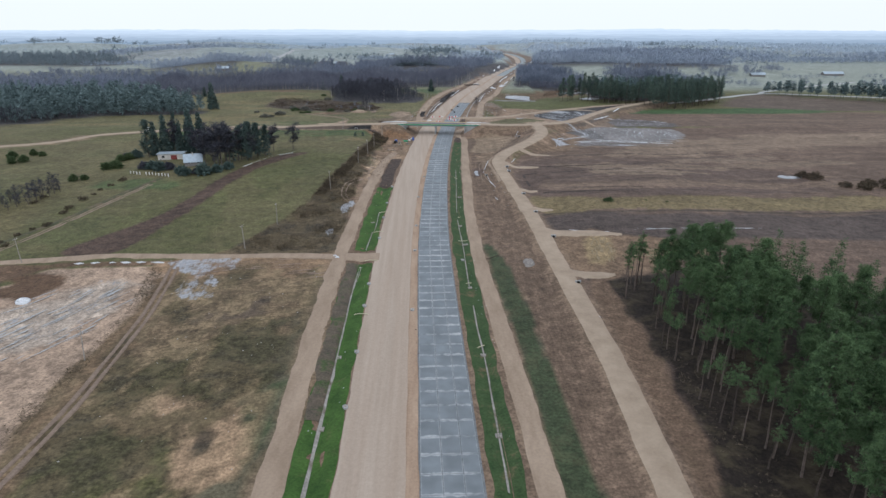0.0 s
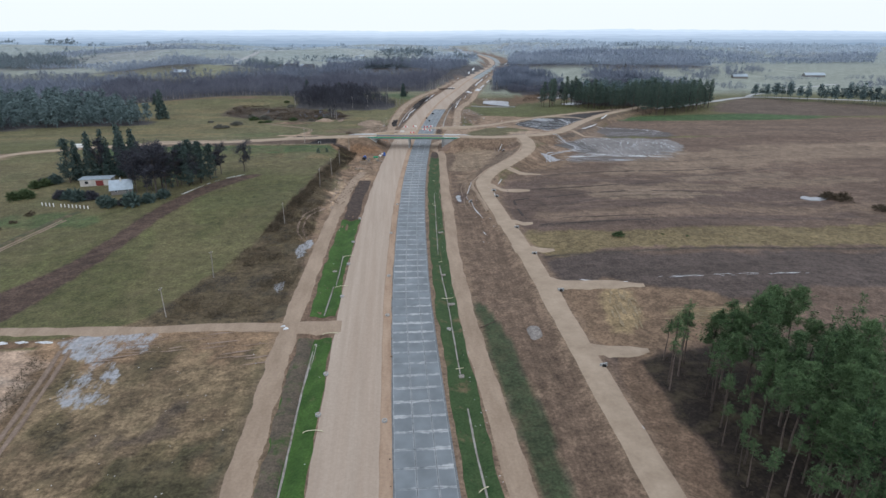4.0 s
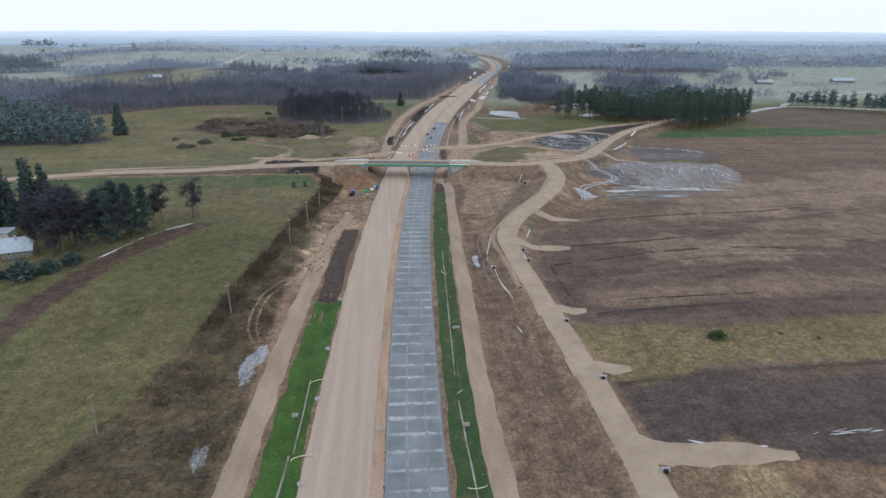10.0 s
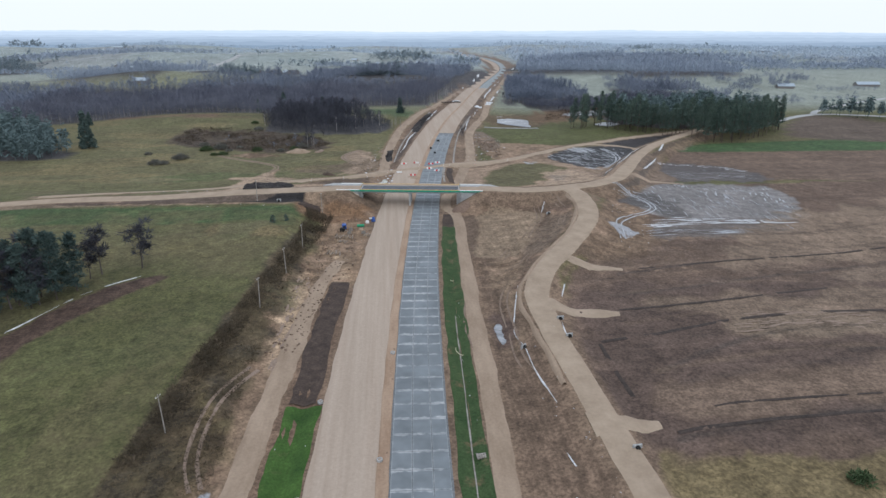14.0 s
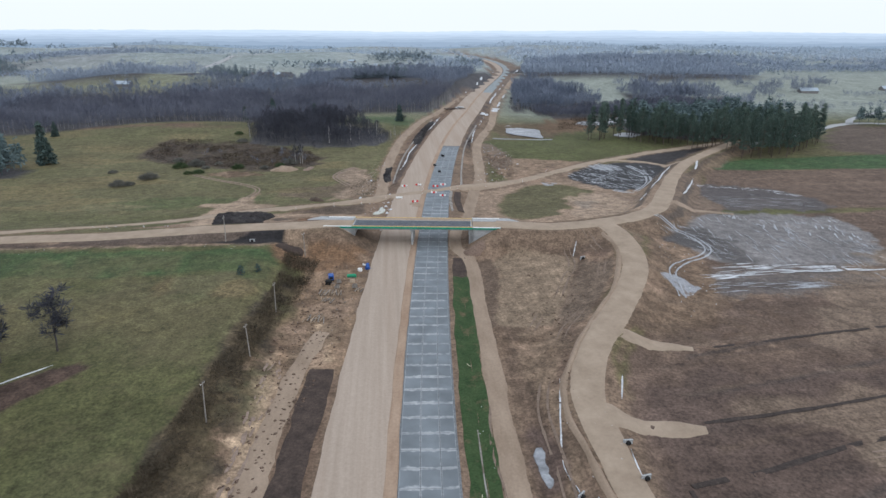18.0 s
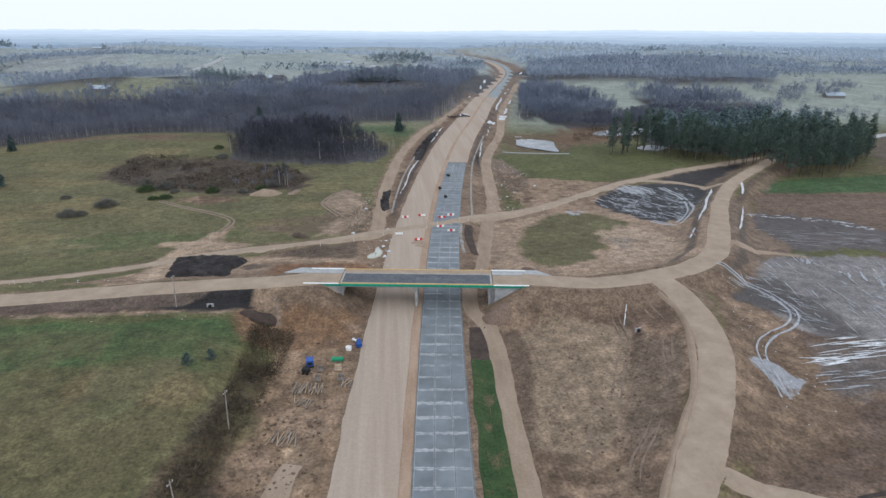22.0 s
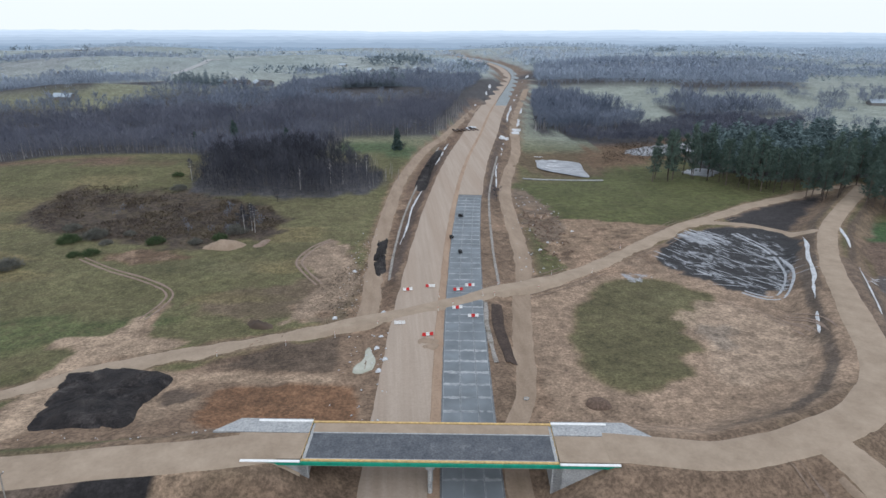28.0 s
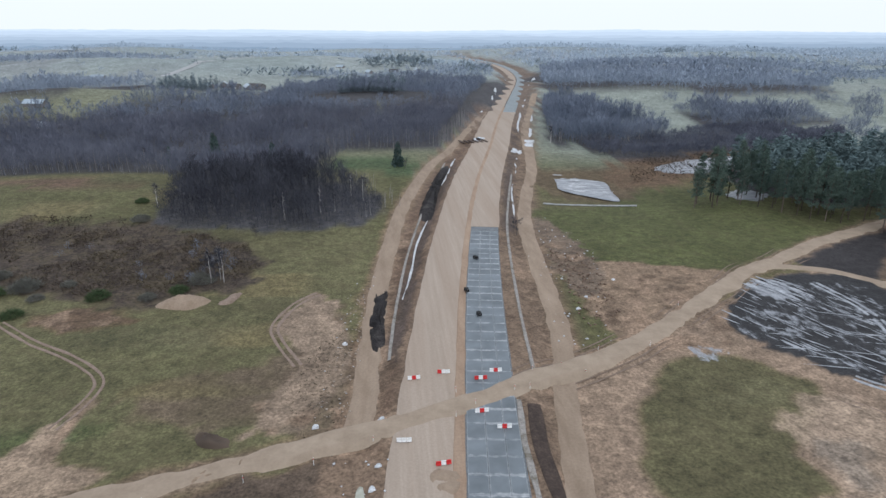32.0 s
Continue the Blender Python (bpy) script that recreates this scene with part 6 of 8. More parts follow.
# distant woods, with the haze over them painted into their colours
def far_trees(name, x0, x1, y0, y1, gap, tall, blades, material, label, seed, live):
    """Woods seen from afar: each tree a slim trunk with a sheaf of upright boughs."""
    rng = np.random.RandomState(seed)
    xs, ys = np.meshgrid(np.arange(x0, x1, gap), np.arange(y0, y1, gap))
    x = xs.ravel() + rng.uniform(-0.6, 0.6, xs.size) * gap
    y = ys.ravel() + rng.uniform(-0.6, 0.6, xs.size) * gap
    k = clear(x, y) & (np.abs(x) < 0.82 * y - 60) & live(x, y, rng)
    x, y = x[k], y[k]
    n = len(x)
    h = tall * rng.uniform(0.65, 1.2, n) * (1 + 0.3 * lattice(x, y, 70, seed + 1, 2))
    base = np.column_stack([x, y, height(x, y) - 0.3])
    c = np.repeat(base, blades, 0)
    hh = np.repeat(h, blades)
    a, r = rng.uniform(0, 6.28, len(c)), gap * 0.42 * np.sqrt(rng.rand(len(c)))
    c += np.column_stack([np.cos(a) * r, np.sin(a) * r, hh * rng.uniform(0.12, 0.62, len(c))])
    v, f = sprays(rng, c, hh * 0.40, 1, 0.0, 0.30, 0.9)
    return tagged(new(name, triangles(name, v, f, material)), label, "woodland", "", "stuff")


def far_east(x, y, rng):
    edge = np.interp(x, (190, 340, 411, 505, 560, 600, 650, 1500), (1112, 1066, 1042, 1062, 1120, 1240, 1252, 1300))
    return (x > axis(y) + 30) & (y > edge) & (lattice(x * 0.4, y, 90, 31, 3) > -0.42)


def far_west(x, y, rng):
    w = lattice(x * 0.35, y, 110, 35, 4) - 0.22 + (rng.rand(x.size) < 0.015) * 0.6
    town = (x > -140) & (y < 1900) & (lattice(x, y, 120, 36, 3) > -0.05)
    return (x < axis(y) - 30) & ((y > 1330) | (x < -520)) & ((w > 0) | town) & ~((x > -330) & (x < -150) & (y < 1700))


def far_firs(x, y, rng):
    return ((lattice(x * 0.5, y, 80, 38, 3) > 0.74) | (rng.rand(x.size) < 0.003)) & ((y > 1330) | (x > 640))


# nearer bands blue-grey, farther ones paler: haze carried in the twig colours
far_trees("far_wood", 190, 1300, 1240, 1560, 9.5, 13, 12, MID_HAZE_TWIGS, "distant leafless woods in bands, tinted pale blue as haze", 31, far_east)
far_trees("far_wood", 190, 1600, 1560, 1900, 12.5, 13, 11, FAR_HAZE_TWIGS, "distant leafless woods in bands, tinted pale blue as haze", 32, far_east)
far_trees("far_wood", 190, 1950, 1900, 2300, 16.5, 14, 10, FAR_HAZE_TWIGS, "far leafless woods in bands, tinted pale blue as haze", 33, far_east)
far_trees("far_wood", -1100, 300, 1200, 1560, 9.5, 11, 12, MID_HAZE_TWIGS, "distant leafless woods in bands, tinted pale blue as haze", 34, far_west)
far_trees("far_wood", -1500, 300, 1560, 1900, 12.5, 11, 11, FAR_HAZE_TWIGS, "distant leafless woods in bands, tinted pale blue as haze", 35, far_west)
far_trees("far_wood", -1900, 300, 1900, 2300, 16.5, 12, 10, FAR_HAZE_TWIGS, "far leafless woods in bands, tinted pale blue as haze", 36, far_west)
far_trees("far_spruces", -1200, 1300, 1200, 1900, 12, 16, 14, FAR_HAZE_NEEDLES, "distant spruce copses tinted pale as haze", 38, far_firs)

# ridges at the horizon: glowing sheets, haze painted in as paler colour with distance
def ridge(name, dist, low, high, colour, seed):
    x = np.linspace(-4200, 4200, 260)
    top = low + (high - low) * (0.5 + 0.5 * lattice(x, x * 0, 700, seed, 4)) + np.abs(lattice(x, x * 0, 60, seed + 1, 2)) * 5
    y = dist + 0 * x
    v = [(a, b, -40.0) for a, b in zip(x, y)] + [(a, b, c) for a, b, c in zip(x, y, top)]
    n = len(x)
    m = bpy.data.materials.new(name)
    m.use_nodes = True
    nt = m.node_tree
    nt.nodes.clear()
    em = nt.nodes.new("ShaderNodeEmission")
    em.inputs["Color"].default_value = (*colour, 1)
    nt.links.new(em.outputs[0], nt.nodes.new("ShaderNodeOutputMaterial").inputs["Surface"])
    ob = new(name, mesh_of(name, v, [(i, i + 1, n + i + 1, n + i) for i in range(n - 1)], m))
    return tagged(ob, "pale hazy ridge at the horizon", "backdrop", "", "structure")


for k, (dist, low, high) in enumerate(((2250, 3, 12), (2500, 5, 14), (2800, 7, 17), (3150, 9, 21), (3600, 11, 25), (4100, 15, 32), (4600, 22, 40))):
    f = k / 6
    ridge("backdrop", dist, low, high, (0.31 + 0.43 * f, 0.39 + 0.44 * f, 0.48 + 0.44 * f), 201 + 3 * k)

# ---- laid on the ground: ruts, ice, snow, heaps, brush ----
def streaks(name, outline, turn, count, length, width, material, label, seed, lift=0.1, bend=0.25, category="ground"):
    """Many slender uneven marks laid on the land inside an outline, all running one way."""
    rng = np.random.RandomState(seed)
    poly = np.array(outline, float)
    lo, hi = poly.min(0), poly.max(0)
    verts, faces = [], []
    made = 0
    while made < count:
        c = lo + rng.rand(2) * (hi - lo)
        if not within(c[:1], c[1:], poly)[0]:
            continue
        made += 1
        a = radians(turn) + rng.normal(0, 0.07)
        n = 7
        s = np.linspace(-0.5, 0.5, n) * length * rng.uniform(0.4, 1.3)
        off = np.cumsum(rng.normal(0, bend, n)) * 0.3 + np.sin(s * 0.2) * bend
        p = c + np.outer(s, (math.cos(a), math.sin(a))) + np.outer(off, (-math.sin(a), math.cos(a)))
        w = width * rng.uniform(0.5, 1.4) * (1 - np.abs(np.linspace(-1, 1, n)) ** 3 * 0.9) * rng.uniform(0.6, 1.3, n)
        d = np.array((-math.sin(a), math.cos(a)))
        l, r = p - d * w[:, None] / 2, p + d * w[:, None] / 2
        base = len(verts)
        for q in (l, p, r):
            z = height(q[:, 0], q[:, 1]) + lift + (0.03 if q is p else 0)
            verts += [tuple(v) for v in np.column_stack([q, z])]
        for k in range(2):
            faces += [(base + k * n + i, base + k * n + i + 1, base + (k + 1) * n + i + 1, base + (k + 1) * n + i) for i in range(n - 1)]
    me = mesh_of(name, verts, faces, material, True)
    bm = bmesh.new()
    bm.from_mesh(me)
    for f in bm.faces:
        f.normal_update()
    bmesh.ops.reverse_faces(bm, faces=[f for f in bm.faces if f.normal.z < 0])
    bm.to_mesh(me)
    bm.free()
    return tagged(new(name, me), label, category, "", "stuff")


def ruts(line, material, label, gauge=1.8, half=0.28, lift=0.13, seed=3):
    """A pair of wheel ruts along a plan line."""
    p = smooth_line(line, 1.5)
    t = np.gradient(p, axis=0)
    t /= np.linalg.norm(t, axis=1)[:, None]
    nrm = np.stack([t[:, 1], -t[:, 0]], 1)
    for s in (-1, 1):
        ribbon("wheel_rut", [tuple(q) for q in (p + nrm * s * gauge / 2)[::2]], half, material, label, lift=lift, rough=0.15, seed=seed + s, spacing=1.5, category="track", bed=0.12)


def heap(name, outline, tall, material, label, seed, category="mound", flat=0.6, clod=0.55):
    """A tipped heap of soil or stones: an uneven mound on a plan outline."""
    edge = smooth_line(outline, 1.0, True)
    c = edge.mean(0)
    rings = np.linspace(1.0, 0.0, 9)[:-1]
    verts = []
    for g in rings:
        q = c + (edge - c) * g
        up = tall * np.clip((1 - g) / flat, 0, 1) ** 0.8
        nz = lattice(q[:, 0], q[:, 1], 2.2, seed, 3) * clod * (1 if g < 0.99 else 0)
        verts.append(np.column_stack([q, height(q[:, 0], q[:, 1]) + up + nz - (0.25 if g > 0.99 else 0)]))
    verts.append(np.array([[c[0], c[1], ground_z(*c) + tall]]))
    n, m = len(edge), len(rings)
    faces = [(a * n + i, a * n + (i + 1) % n, (a + 1) * n + (i + 1) % n, (a + 1) * n + i) for a in range(m - 1) for i in range(n)]
    faces += [((m - 1) * n + i, (m - 1) * n + (i + 1) % n, m * n) for i in range(n)]
    me = mesh_of(name, np.vstack(verts), faces, material, True)
    bm = bmesh.new()
    bm.from_mesh(me)
    bmesh.ops.recalc_face_normals(bm, faces=bm.faces)
    if sum(f.normal.z for f in bm.faces) < 0:
        bmesh.ops.reverse_faces(bm, faces=bm.faces)
    bm.to_mesh(me)
    bm.free()
    return tagged(new(name, me), label, category)


def brush(name, outline, gap, h, material, label, seed, n=7, wide=0.16, keep=None, vary=0.5):
    """Rough dead growth: low tufts of stalks as one mesh."""
    rng = np.random.RandomState(seed)
    p = np.array(scatter(outline, gap, rng, 60000, keep))
    z = height(p[:, 0], p[:, 1])
    k = np.clip(1 + lattice(p[:, 0], p[:, 1], 7, seed, 3) * vary * 1.6, 0.25, 2.2)
    hh = h * k * rng.uniform(0.6, 1.3, len(p))
    v, f = sprays(rng, np.column_stack([p, z + hh * 0.25]), hh, n, 0.0, wide, 0.6)
    return tagged(new(name, triangles(name, v, f, material)), label, "undergrowth", "", "stuff")


def rubble(name, outline, count, size, material, label, seed, category="stones"):
    """Loose stones and clods as one mesh."""
    rng = np.random.RandomState(seed)
    poly = np.array(outline, float)
    lo, hi = poly.min(0), poly.max(0)
    q = lo + rng.rand(count * 4, 2) * (hi - lo)
    q = q[within(q[:, 0], q[:, 1], poly)][:count]
    z = height(q[:, 0], q[:, 1])
    unit = np.array([(1, 0, 0), (-1, 0, 0), (0, 1, 0), (0, -1, 0), (0, 0, 1), (0, 0, -0.6)])
    tri = np.array([(0, 2, 4), (2, 1, 4), (1, 3, 4), (3, 0, 4), (2, 0, 5), (1, 2, 5), (3, 1, 5), (0, 3, 5)])
    v, f = [], []
    for i, (x, y) in enumerate(q):
        s = size * rng.uniform(0.4, 1.5) * np.array((1, rng.uniform(0.6, 1.3), rng.uniform(0.4, 0.8)))
        a = rng.uniform(0, 6.28)
        rot = np.array([(math.cos(a), -math.sin(a), 0), (math.sin(a), math.cos(a), 0), (0, 0, 1)])
        v.append((unit * rng.uniform(0.75, 1.2, (6, 1)) * s) @ rot.T + (x, y, z[i] + 0.12 + size * 0.2))
        f.append(tri + 6 * i)
    return tagged(new(name, triangles(name, np.vstack(v), np.vstack(f), material)), label, category, "", "stuff")


DRAIN = earth("drain_concrete", (0.23, 0.21, 0.19), (0.34, 0.32, 0.29), 2, 0.4, 0.9, 0.03, third=(0.13, 0.11, 0.08), third_size=5)
DRY_STALKS = foliage("dry_stalks", (0.085, 0.068, 0.042), (0.20, 0.155, 0.095), 5)
DARK_STALKS = foliage("dark_stalks", (0.050, 0.042, 0.030), (0.115, 0.092, 0.062), 5)
RED_STALKS = foliage("rust_stalks", (0.043, 0.034, 0.029), (0.132, 0.100, 0.075), 7)
PALE_MARK = earth("dry_pale_soil", (0.205, 0.152, 0.117), (0.275, 0.21, 0.165), 2, 0.5, 0.95, 0.03, grain=0.15)
RUT_SOIL = earth("rut_soil", (0.165, 0.122, 0.092), (0.225, 0.17, 0.13), 2, 0.5, 0.95, 0.03, grain=0.2)
STRAW = earth("straw", (0.195, 0.15, 0.092), (0.27, 0.215, 0.135), 2, 0.5, 0.95, 0.03)
GREY_STONE = earth("grey_stone", (0.14, 0.125, 0.115), (0.30, 0.275, 0.25), 0.9, 0.3, 0.95, 0.1)
DUSTY_STONE = plain("dusty_stone", (0.33, 0.28, 0.23), 0.9, vary=0.4, random=0.2)
WHITE_STONE = plain("pale_stone", (0.50, 0.48, 0.45), 0.9, vary=0.3, random=0.2)
DARK_FURROW = earth("dark_furrow_soil", (0.036, 0.029, 0.025), (0.062, 0.048, 0.041), 2, 0.5, 0.9, 0.05)
MUD = plain("clods", (0.17, 0.12, 0.09), 0.95, vary=0.4, random=0.2)

# brush slope and hedge bank to the west
SLOPE = [(-66, 196), (-59, 221), (-51, 249), (-46, 286), (-43, 306), (-36, 360), (-31, 372), (-30, 324), (-32, 290), (-31, 264), (-31, 222), (-34, 197)]
brush("dead_brush", SLOPE, 0.62, 0.45, DRY_STALKS, "dead grass and weeds on a rough slope", 301, keep=lambda x, y: lattice(x, y, 9, 55, 3) > -0.35)
brush("dark_brush", SLOPE, 0.6, 0.7, DARK_STALKS, "dark dead weeds on a rough slope", 302, keep=lambda x, y: lattice(x, y, 9, 55, 3) < 0.15)
BANKTOP = [(-48, 262), (-46, 290), (-42, 310), (-36, 350), (-33, 385), (-33, 413), (-23, 414), (-25, 392), (-28, 372), (-32, 350), (-37, 310), (-41, 280), (-44, 262)]
brush("hedge_brush", BANKTOP, 0.62, 1.0, DARK_STALKS, "dense dark leafless brush along the bank", 303, 9, 0.13)
brush("hedge_brush", BANKTOP, 1.3, 1.1, BUSH_TWIGS, "straw-coloured brush along the bank", 304, 8, 0.10)
brush("dead_brush", [(-69, 115), (-60, 128), (-50, 143), (-38, 141), (-35, 131), (-38, 112), (-44, 104), (-56, 108)], 0.8, 0.4, DARK_STALKS, "dark dead weeds on rough ground", 305, keep=lambda x, y: lattice(x, y, 6, 56, 3) > -0.1)
brush("dead_brush", [(-79, 60), (-77, 123), (-78, 160), (-83, 182), (-87, 182), (-81, 150), (-80.5, 120), (-84, 60)], 0.7, 0.45, DARK_STALKS, "dark dead weeds along the rim of the pit", 306)
brush("heath_scrub", [(-150, 606), (-147, 646), (-103, 642), (-50, 612), (-41, 590), (-46, 572), (-78, 564), (-130, 586)], 1.15, 0.7, RED_STALKS, "low rust-brown heath scrub", 307, 9, 0.2, keep=lambda x, y: lattice(x, y, 13, 57, 3) > -0.25)
brush("heath_scrub", [(-150, 606), (-147, 646), (-103, 642), (-50, 612), (-41, 590), (-46, 572), (-78, 564), (-130, 586)], 1.4, 0.8, DARK_STALKS, "dark patches of heath scrub", 308, 9, 0.25, keep=lambda x, y: lattice(x, y, 10, 58, 3) < -0.1)
brush("undergrowth", [(52.5, 60), (53.5, 96), (56.5, 128), (57, 166), (90, 168), (100, 120), (80, 60)], 3.2, 0.6, DARK_STALKS, "dark undergrowth on the floor of the pine wood", 309)
brush("undergrowth", [(52.5, 60), (53.5, 96), (57, 126), (60, 126), (60, 96), (57, 60)], 1.5, 0.6, BUSH_TWIGS, "rusty bracken at the edge of the pine wood", 310)
brush("verge_weeds", [(-14, 492), (-22, 510), (-16, 530), (-8, 548), (-5, 540), (-9, 520), (-7, 498)], 1.3, 0.6, DARK_STALKS, "dark weeds beside the haul track", 311)
brush("reeds", [(136, 700), (150, 745), (240, 772), (262, 735), (190, 705)], 2.0, 1.4, RED_STALKS, "rusty reeds round the marsh", 312)
brush("straw_grass", [(48, 254), (53, 234), (76, 238), (113, 239), (150, 241), (150, 258), (131, 257), (78, 252)], 2.2, 0.45, DRY_STALKS, "tufts of straw-coloured grass in a fallow strip", 313, 6)
brush("field_edge_weeds", [(-105, 212), (-101, 228), (-96, 252), (-93, 275), (-89, 292), (-83, 310), (-75, 325), (-64, 341), (-62.5, 341), (-73.5, 325), (-81.5, 310), (-87.5, 292), (-91.5, 275), (-94.5, 252), (-99.5, 228), (-103.5, 212)], 1.4, 0.4, DRY_STALKS, "dry weeds along the edge of the ploughed strip", 314, 5)

HEDGE = [(-46.5, 272), (-44.5, 292), (-41, 312), (-36.5, 345), (-32.5, 378), (-32, 411), (-26, 411), (-27.5, 384), (-32, 348), (-37.5, 312), (-41, 292), (-43.5, 272)]
wood("hedge", HEDGE, 1.5, bare_cloud, DARK_STALKS, "dense leafless dark hedge along the bank", 315, lambda x, y: lattice(x, y, 9, 59, 3) > -0.25, h=2.6, twigs=60, spread=0.9, size=0.3, wide=0.09)
wood("heath_thicket", [(-120, 590), (-60, 575), (-45, 590), (-60, 606), (-110, 625)], 5, bare_cloud, HAZY_GREY_TWIGS, "grey leafless thicket in the heath", 316, lambda x, y: lattice(x, y, 16, 60, 3) > 0.1, h=3.6, twigs=60, spread=1.8, size=0.3, wide=0.08)

# ice, snow and water
patch("ice_patch", [(184, 303), (190, 304), (195, 300), (190, 297), (185, 299)], ICE, "frozen puddle in the ploughed field", rough=1.2, lift=0.12, seed=406, category="ice", kind="")
patch("ice_patch", [(26.5, 311), (28.5, 313), (29.2, 306), (27.6, 302), (26.6, 305)], ICE, "pale dried puddle beside the track", rough=0.6, lift=0.1, seed=407, category="ice", kind="")
pond = patch("pond", [(98, 722), (110, 712), (121, 703), (118, 684), (115.5, 667), (104, 676), (93, 690), (95, 706)], ICE, "small frozen pond streaked with snow", rough=0.3, lift=0.0, flat=-4.9, seed=410, category="water", kind="structure")
patch("marsh_water", [(158, 722), (175, 738), (215, 752), (240, 745), (215, 728), (180, 712)], ICE, "frozen marsh pool among reeds", rough=3, lift=0.25, seed=411, category="water", kind="structure")
patch("marsh_water", [(170, 668), (184, 676), (190, 664), (178, 656)], ICE, "frozen pool behind the pines", rough=2, lift=0.25, seed=412, category="water", kind="structure")
streaks("pond_snow", [(98, 718), (119, 701), (115, 670), (95, 690)], -20, 60, 6, 1.0, SNOW, "thin snow streaks on the pond", 413, lift=0.95, category="snow")
streaks("ice_ruts", [(98, 538), (112, 556), (134, 566), (150, 545), (126, 506), (112, 512)], -66, 80, 7, 0.55, RUT_ICE, "ice lying in wheel ruts on black soil", 414, category="ice", bend=0.12)
streaks("ice_ruts", [(104, 530), (140, 540), (152, 540), (126, 500), (112, 505)], -20, 16, 14, 0.32, RUT_ICE, "long ice-filled ruts on black soil", 415, category="ice")
streaks("ice_sheet", [(116, 560), (128, 566), (134, 552), (124, 546)], -66, 26, 6, 1.2, RUT_ICE, "broken ice on black soil", 430, category="ice")
streaks("ice_ruts", [(106, 428), (118, 444), (140, 456), (186, 446), (176, 408), (160, 399), (114, 398)], 76, 90, 8, 0.28, RUT_ICE, "ice lying in ruts of a wet field", 416, category="ice", bend=0.5)
streaks("ice_ruts", [(140, 454), (186, 446), (180, 420), (150, 430)], 60, 30, 5, 0.6, RUT_ICE, "ice lying in ruts of a wet field", 434, category="ice")
streaks("ice_ruts", [(102, 428), (114, 437), (126, 416), (114, 398)], -38, 34, 4, 0.4, RUT_ICE, "ice lying in ruts of a wet field", 417, category="ice")
streaks("ice_ruts", [(98, 383), (122, 389), (164, 394), (165, 397), (112, 397)], 6, 70, 12, 0.45, SNOW, "long white ice streaks in wet furrows", 418, category="ice", bend=0.15)
streaks("ice_ruts", [(94, 374), (134, 378), (136, 383), (98, 382)], 5, 40, 9, 0.30, RUT_ICE, "faint ice streaks in wet furrows", 435, category="ice", bend=0.15)
streaks("snow_line", [(152, 505), (160, 513), (188, 503), (199, 484), (195, 482), (184, 498), (160, 508)], -18, 60, 2.4, 0.6, SNOW, "old snow lying along furrows", 419, category="snow")
streaks("snow_line", [(150, 490), (196, 478), (192, 464), (148, 468)], -14, 70, 6, 0.22, RUT_ICE, "thin ice lines along dark furrows", 436, category="snow", bend=0.15)
streaks("snow_line", [(72, 211.5), (130, 213.5), (130, 212), (72, 210)], 1, 30, 4, 0.18, SNOW, "thin line of old snow in a furrow", 420, category="snow")
streaks("straw_marks", [(55, 180), (59, 203), (67, 202), (63, 182)], 78, 40, 5, 0.5, STRAW, "straw-coloured stubble rows", 421)
streaks("straw_marks", [(72, 184), (76, 192), (98, 192), (94, 184)], 2, 46, 7, 0.45, STRAW, "straw-coloured stubble rows", 422)
streaks("pale_marks", [(86, 300), (96, 312), (150, 310), (120, 300)], 4, 50, 7, 0.6, PALE_MARK, "pale dry patches in ploughed soil", 423)
streaks("pale_marks", [(-92, 120), (-84, 150), (-86, 172), (-112, 165), (-116, 130)], 62, 60, 9, 0.5, PALE_PAVING, "pale wheel marks on the floor of the sand pit", 424)
streaks("pale_marks", [(-29, 295), (-28.5, 345), (-25, 352), (-24, 330), (-25.5, 295)], 80, 60, 3.5, 0.5, PALE_MARK, "pale washed gullies in the bank", 431)
streaks("pale_marks", [(-72, 176), (-70, 190), (-32, 190), (-32, 172)], 4, 30, 8, 0.4, PALE_MARK, "pale wheel marks in bare soil", 432, lift=0.05)
for pts, half in (([(37, 332), (33.5, 318), (31, 307), (32, 299), (32.5, 288), (34, 276)], 0.2), ([(43.6, 308), (42.8, 300), (42.6, 294), (43, 282)], 0.3), ([(48, 324), (51, 332)], 0.3), ([(62, 407), (65, 414)], 0.3), 
                  ([(32, 262), (33, 256)], 0.3), ([(44.6, 166), (46, 159)], 0.35), ([(45, 146), (46.2, 141)], 0.35), ([(54, 212), (60, 209.6), (70, 208.8)], 0.45), ([(-104, 187.3), (-101, 187.2)], 1.7), ([(-99.5, 187.4), (-96, 187)], 1.8), ([(-94.5, 187.3), (-91, 186.8)], 1.7), ([(-89.5, 186.8), (-85, 186.4)], 1.6), ([(-109, 187.0), (-106, 187.3)], 1.6), ([(-114, 186.4), (-111, 186.8)], 1.7), ([(-85, 331), (-79, 338), (-73, 343)], 0.35), ([(-95, 309), (-90, 320), (-86, 329)], 0.2)):
    ribbon("snow_strip", pts, lambda u, h=half: h * 0.4 * np.clip(np.minimum(u, 1 - u) * 7, 0.1, 1), SNOW, "strip of old snow lying in a hollow", lift=0.07, rough=0.12, category="snow", kind="", bed=0.2)
